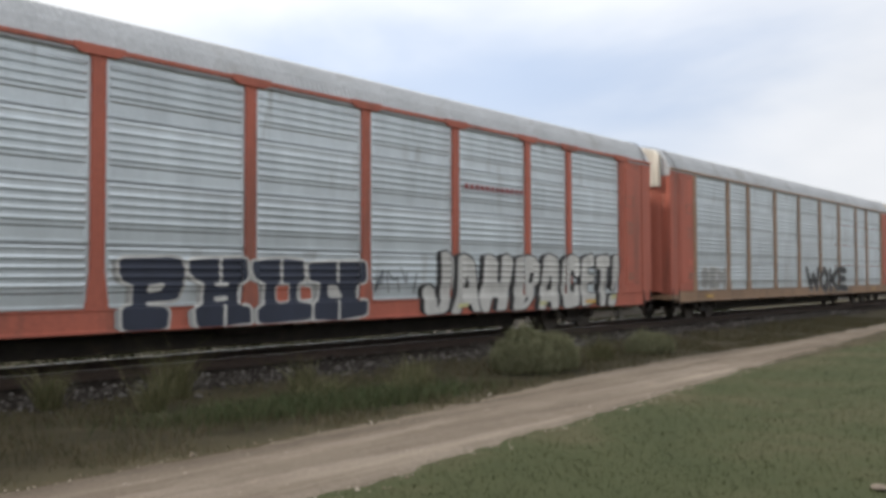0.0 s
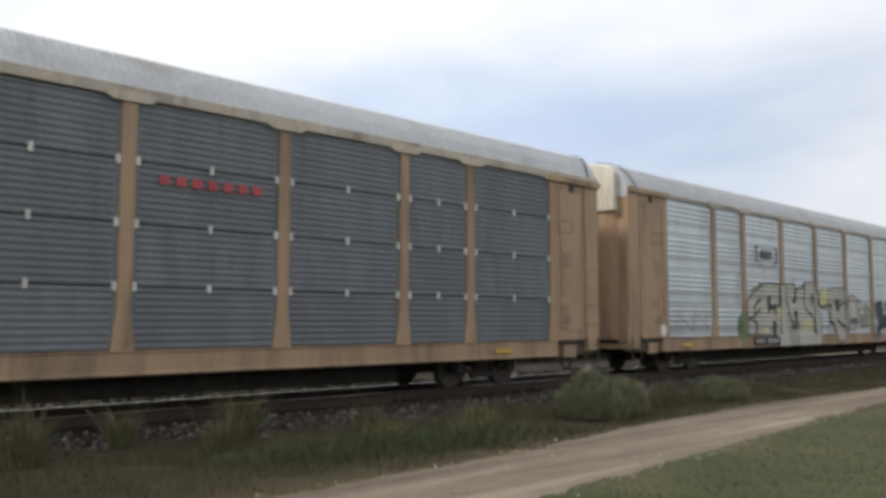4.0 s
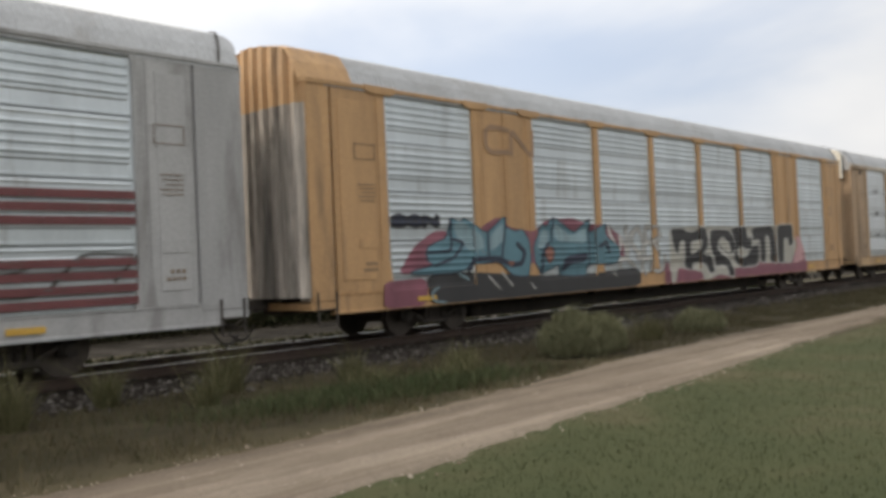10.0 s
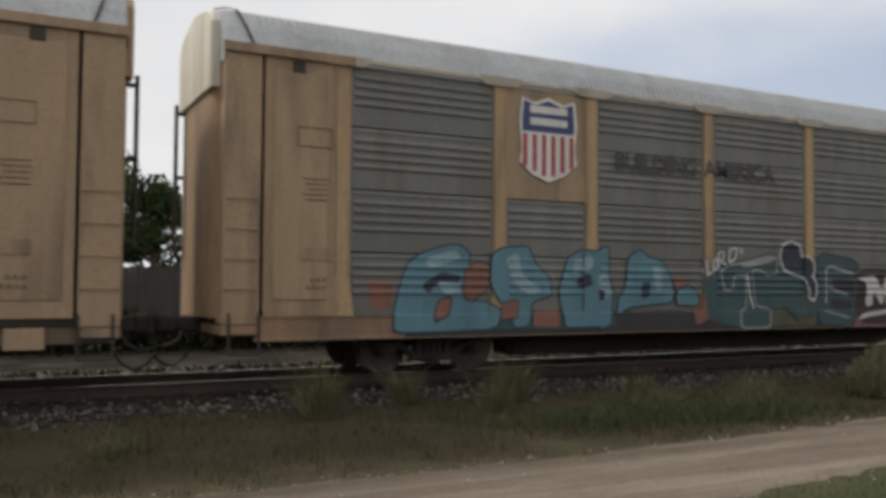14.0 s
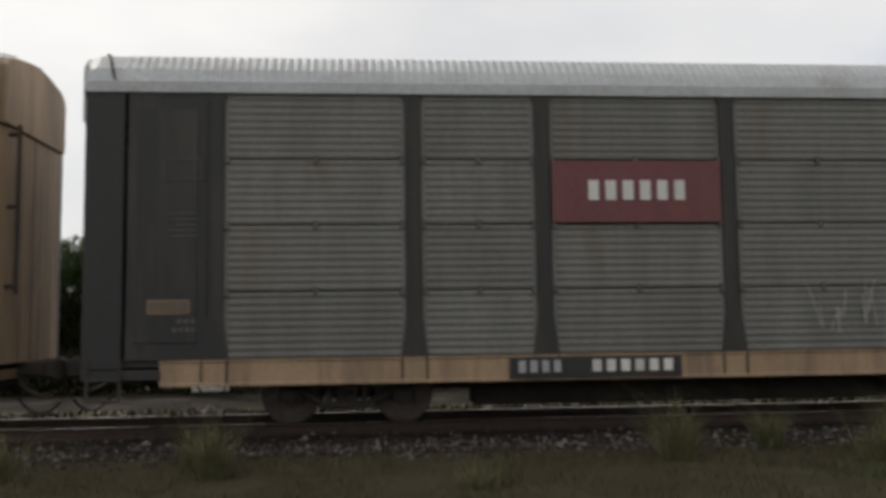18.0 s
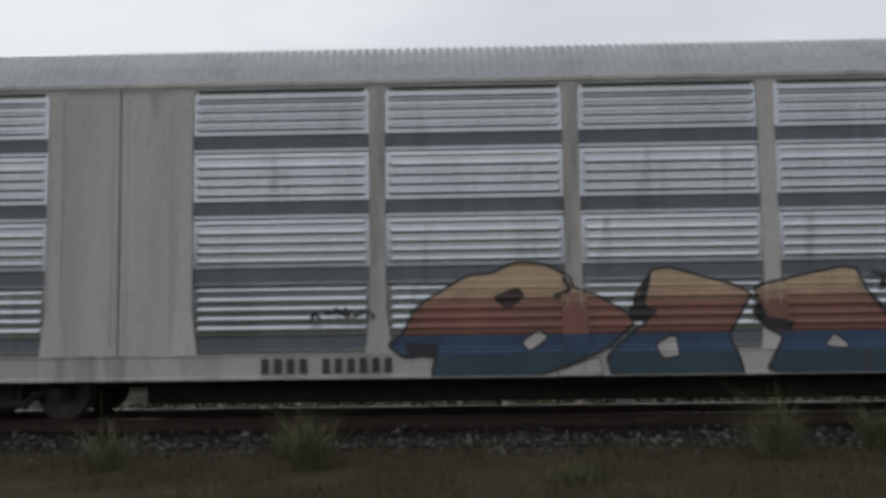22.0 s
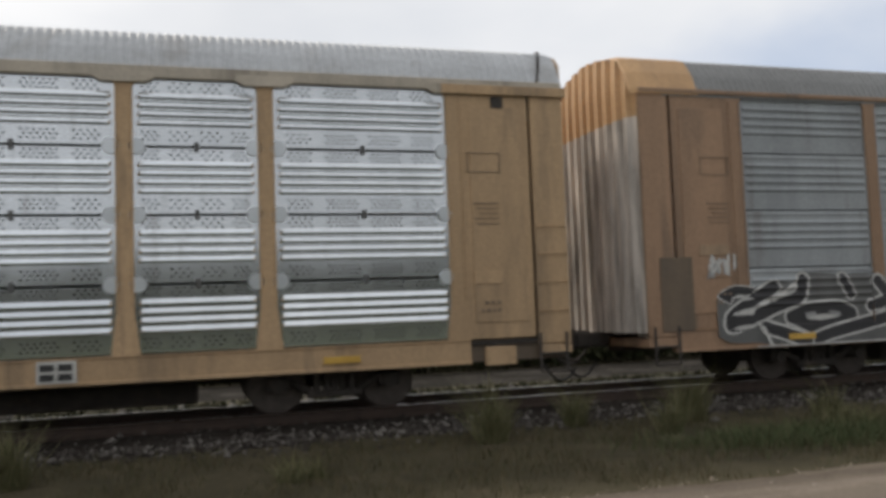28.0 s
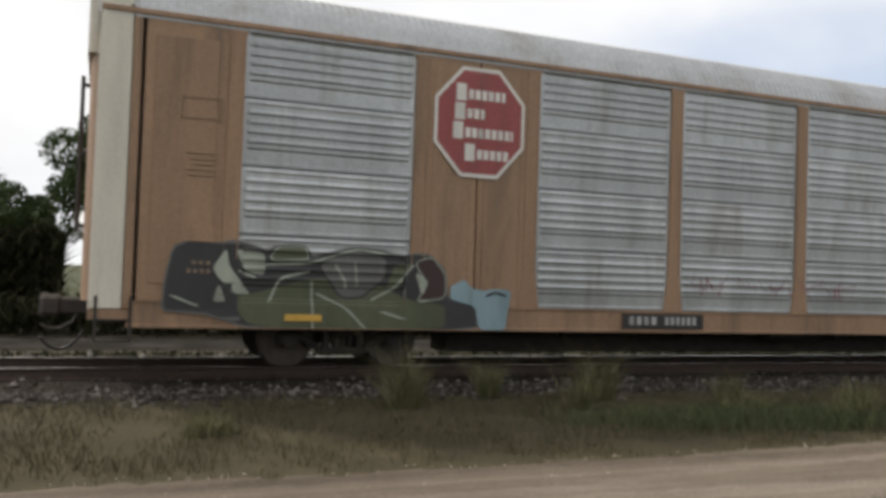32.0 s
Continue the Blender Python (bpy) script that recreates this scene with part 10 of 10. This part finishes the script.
def fence(x0, x1, y, h):
    top = new("board_fence")
    tagged(top, "long dark weathered board fence behind the track", "fence")
    x, k = x0, 0
    while x < x1:
        me = box_mesh("board", M_SHADE, 0, 0.235, 0, 0.03, 0, round(h + 0.06 * ((k * 7) % 3), 2), 0.004)
        part("board", me, top, (x, y, GROUND_Z))
        x += 0.24
        k += 1
    for z in (0.4, h - 0.5):
        part("rail", box_mesh("fence_rail", M_SHADE, 0, x1 - x0, 0, 0.06, 0, 0.1), top, (x0, y + 0.03, GROUND_Z + z))
    return top


fence(3.95, 24.0, 22.5, 2.5)
# this one is an added dark backing that fills the hedge's holes
fence(-22.0, -1.6, 25.2, 2.9)



def barrier(x, y, w, h):
    top = new("barrier_panel")
    tagged(top, "pale upright barrier panel with a dark diagonal stripe", "barrier")
    top.location = (x, y, GROUND_Z)
    part("board", box_mesh("board", M_CASE, 0, w, 0, 0.05, 0.1, h), top)
    for q in (0.08, w - 0.14):
        part("post", box_mesh("barrier_post", M_STEEL, 0, 0.06, 0.05, 0.11, 0, round(h - 0.1, 2)), top, (q, 0, 0))
    stripe = flat_mesh("stripe", [(0.02, 0.9), (w - 0.02, 1.55), (w - 0.02, 1.8), (0.02, 1.15)], M_SHADE, 0.006)
    part("stripe", stripe, top, (0, -0.008, 0))


barrier(-4.8, 9.3, 1.0, 2.7)

# rank dark weeds added beyond the track to keep the gaps between cars dark
M_SCRUB = island("dark scrub leaves", [(0.013, 0.016, 0.008), (0.022, 0.025, 0.012), (0.036, 0.033, 0.018)], spec=0.05)
n = 42000
scrub = np.stack([rng.uniform(-24, 46, n), rng.normal(10.8, 0.75, n)], 1)
lift = np.array([0.6 + 0.4 * noise.noise((p * 0.5, 2, 0)) for p in scrub[:, 0]]) * rng.random(n) ** 0.8
blades("scrub", scrub, 0.3, 0.07, M_SCRUB, rng, "rank dark weeds and scrub added behind the railway", spread=0.8, category="scrub", base=GROUND_Z + lift)

n = 46000
hedge = np.stack([rng.uniform(-22, -1.4, n), rng.normal(23.6, 0.5, n)], 1)
lift = np.array([3.0 + 0.7 * noise.noise((p * 0.45, 7, 0)) + 0.35 * noise.noise((p * 1.7, 3, 0)) for p in hedge[:, 0]]) * rng.random(n) ** 0.7
blades("hedge", hedge, 0.34, 0.11, M_SCRUB, rng, "tall dark overgrown hedge behind the railway", spread=0.8, category="hedge", base=GROUND_Z + lift)

# low weeds added to darken the ground seen under the cars
n = 14000
low = np.stack([rng.uniform(-24, 46, n), rng.uniform(2.9, 5.0, n)], 1)
blades("low_weeds", low, 0.06, 0.05, M_SCRUB, rng, "low dark weeds added close behind the track", spread=0.6, category="weeds")

# unseen far woods behind the camera, added so the sheets reflect a dark band
M_WOODS = soil("far dark woods", [(0.02, 0.021, 0.016), (0.034, 0.036, 0.027), (0.05, 0.052, 0.04)], 0.35, 0.6, 3.0)
v, f = [], []
for i in range(241):
    x = -300 + 2.5 * i
    crown = 8.6 + 1.7 * noise.noise((x * 0.09, 1, 0)) + 1.2 * noise.noise((x * 0.31, 5, 0))
    for q, (back, z) in enumerate(((0, 0.0), (-1.5, 0.35), (-0.5, 0.7), (2.0, 0.92), (5.0, 1.0))):
        v.append((x, -80 - back - 1.5 * noise.noise((x * 0.2, q, 2)), GROUND_Z + z * crown))
for i in range(240):
    f += [(i * 5 + j, i * 5 + j + 1, i * 5 + j + 6, i * 5 + j + 5) for j in range(4)]
tagged(new("backdrop_woods", mesh_from("backdrop_woods", v, f, M_WOODS)), "unseen far dark line of woods across the fields", "woods", kind="structure")

# loose pale stones on the lawn
for x, y, s in ((8.05, -12.3, 0.075), (4.85, -10.0, 0.05)):
    bm = bmesh.new()
    bmesh.ops.create_icosphere(bm, subdivisions=2, radius=s)
    for v in bm.verts:
        v.co = Vector((v.co.x * 1.3, v.co.y, v.co.z * 0.35)) * (1 + 0.25 * noise.noise(v.co * 9))
    ob = new("stone", from_bm("stone", bm, M_DIRT))
    ob.location = (x, y, GROUND_Z + 0.02)
    tagged(ob, "flat pale stone lying in the lawn", "stone")


# ---- what moves ----
# metres that the train is ahead of its even pace, by seconds
LEAD = [(0, 0.01), (1, -0.01), (2, -0.02), (3, -0.06), (4, -0.1), (5, -0.2), (6, -0.3), (7, 0.05), (8, 0.09), (9, -0.3), (10, -0.05), (11, -0.3), (12, -0.15), (13, -0.5), (14, -0.15), (15, 0), (16, 0.05), (17, 0.02), (18, -0.3), (19, 0.13), (20, 0.08), (21, 0.2), (22, 0.12), (23, -0.21), (24, 0.33), (24.4, -0.1), (25, -0.13), (26, -0.2), (27, 0.0), (27.6, 0.2), (28, 0.0), (29, 0.3), (30, -0.11), (31, 0.36), (32, 0.06)]


def train_x(t):
    return 11.0 + 13.058 * t - 0.00481 * t * t + float(np.interp(t, [a for a, _ in LEAD], [b for _, b in LEAD]))


def motions():
    times = [a for a, _ in LEAD]
    for k, car in CARS.items():
        walk(car, [(t, pose(train_x(t) - 29.297 * k, 0, 0)) for t in times])
    # the wheels roll; all leading and all trailing wheelsets of a truck turn alike
    seen = {}
    for car in CARS.values():
        for truck in [o for o in car.children if o.name.startswith("truck")]:
            for w in truck.children:
                e = round(w.location.x, 2)
                if e not in seen:
                    walk(w, [(i / 30, pose(e, 0, 0.43, 0, math.degrees((train_x(i / 30) - 11.0) / 0.42) % 360, 0)) for i in range(0, 961)])
                    seen[e] = w.animation_data.action
                else:
                    w.rotation_mode = "QUATERNION"
                    data = w.animation_data_create()
                    data.action = seen[e]
                    data.action_slot = seen[e].slots[0]


motions()
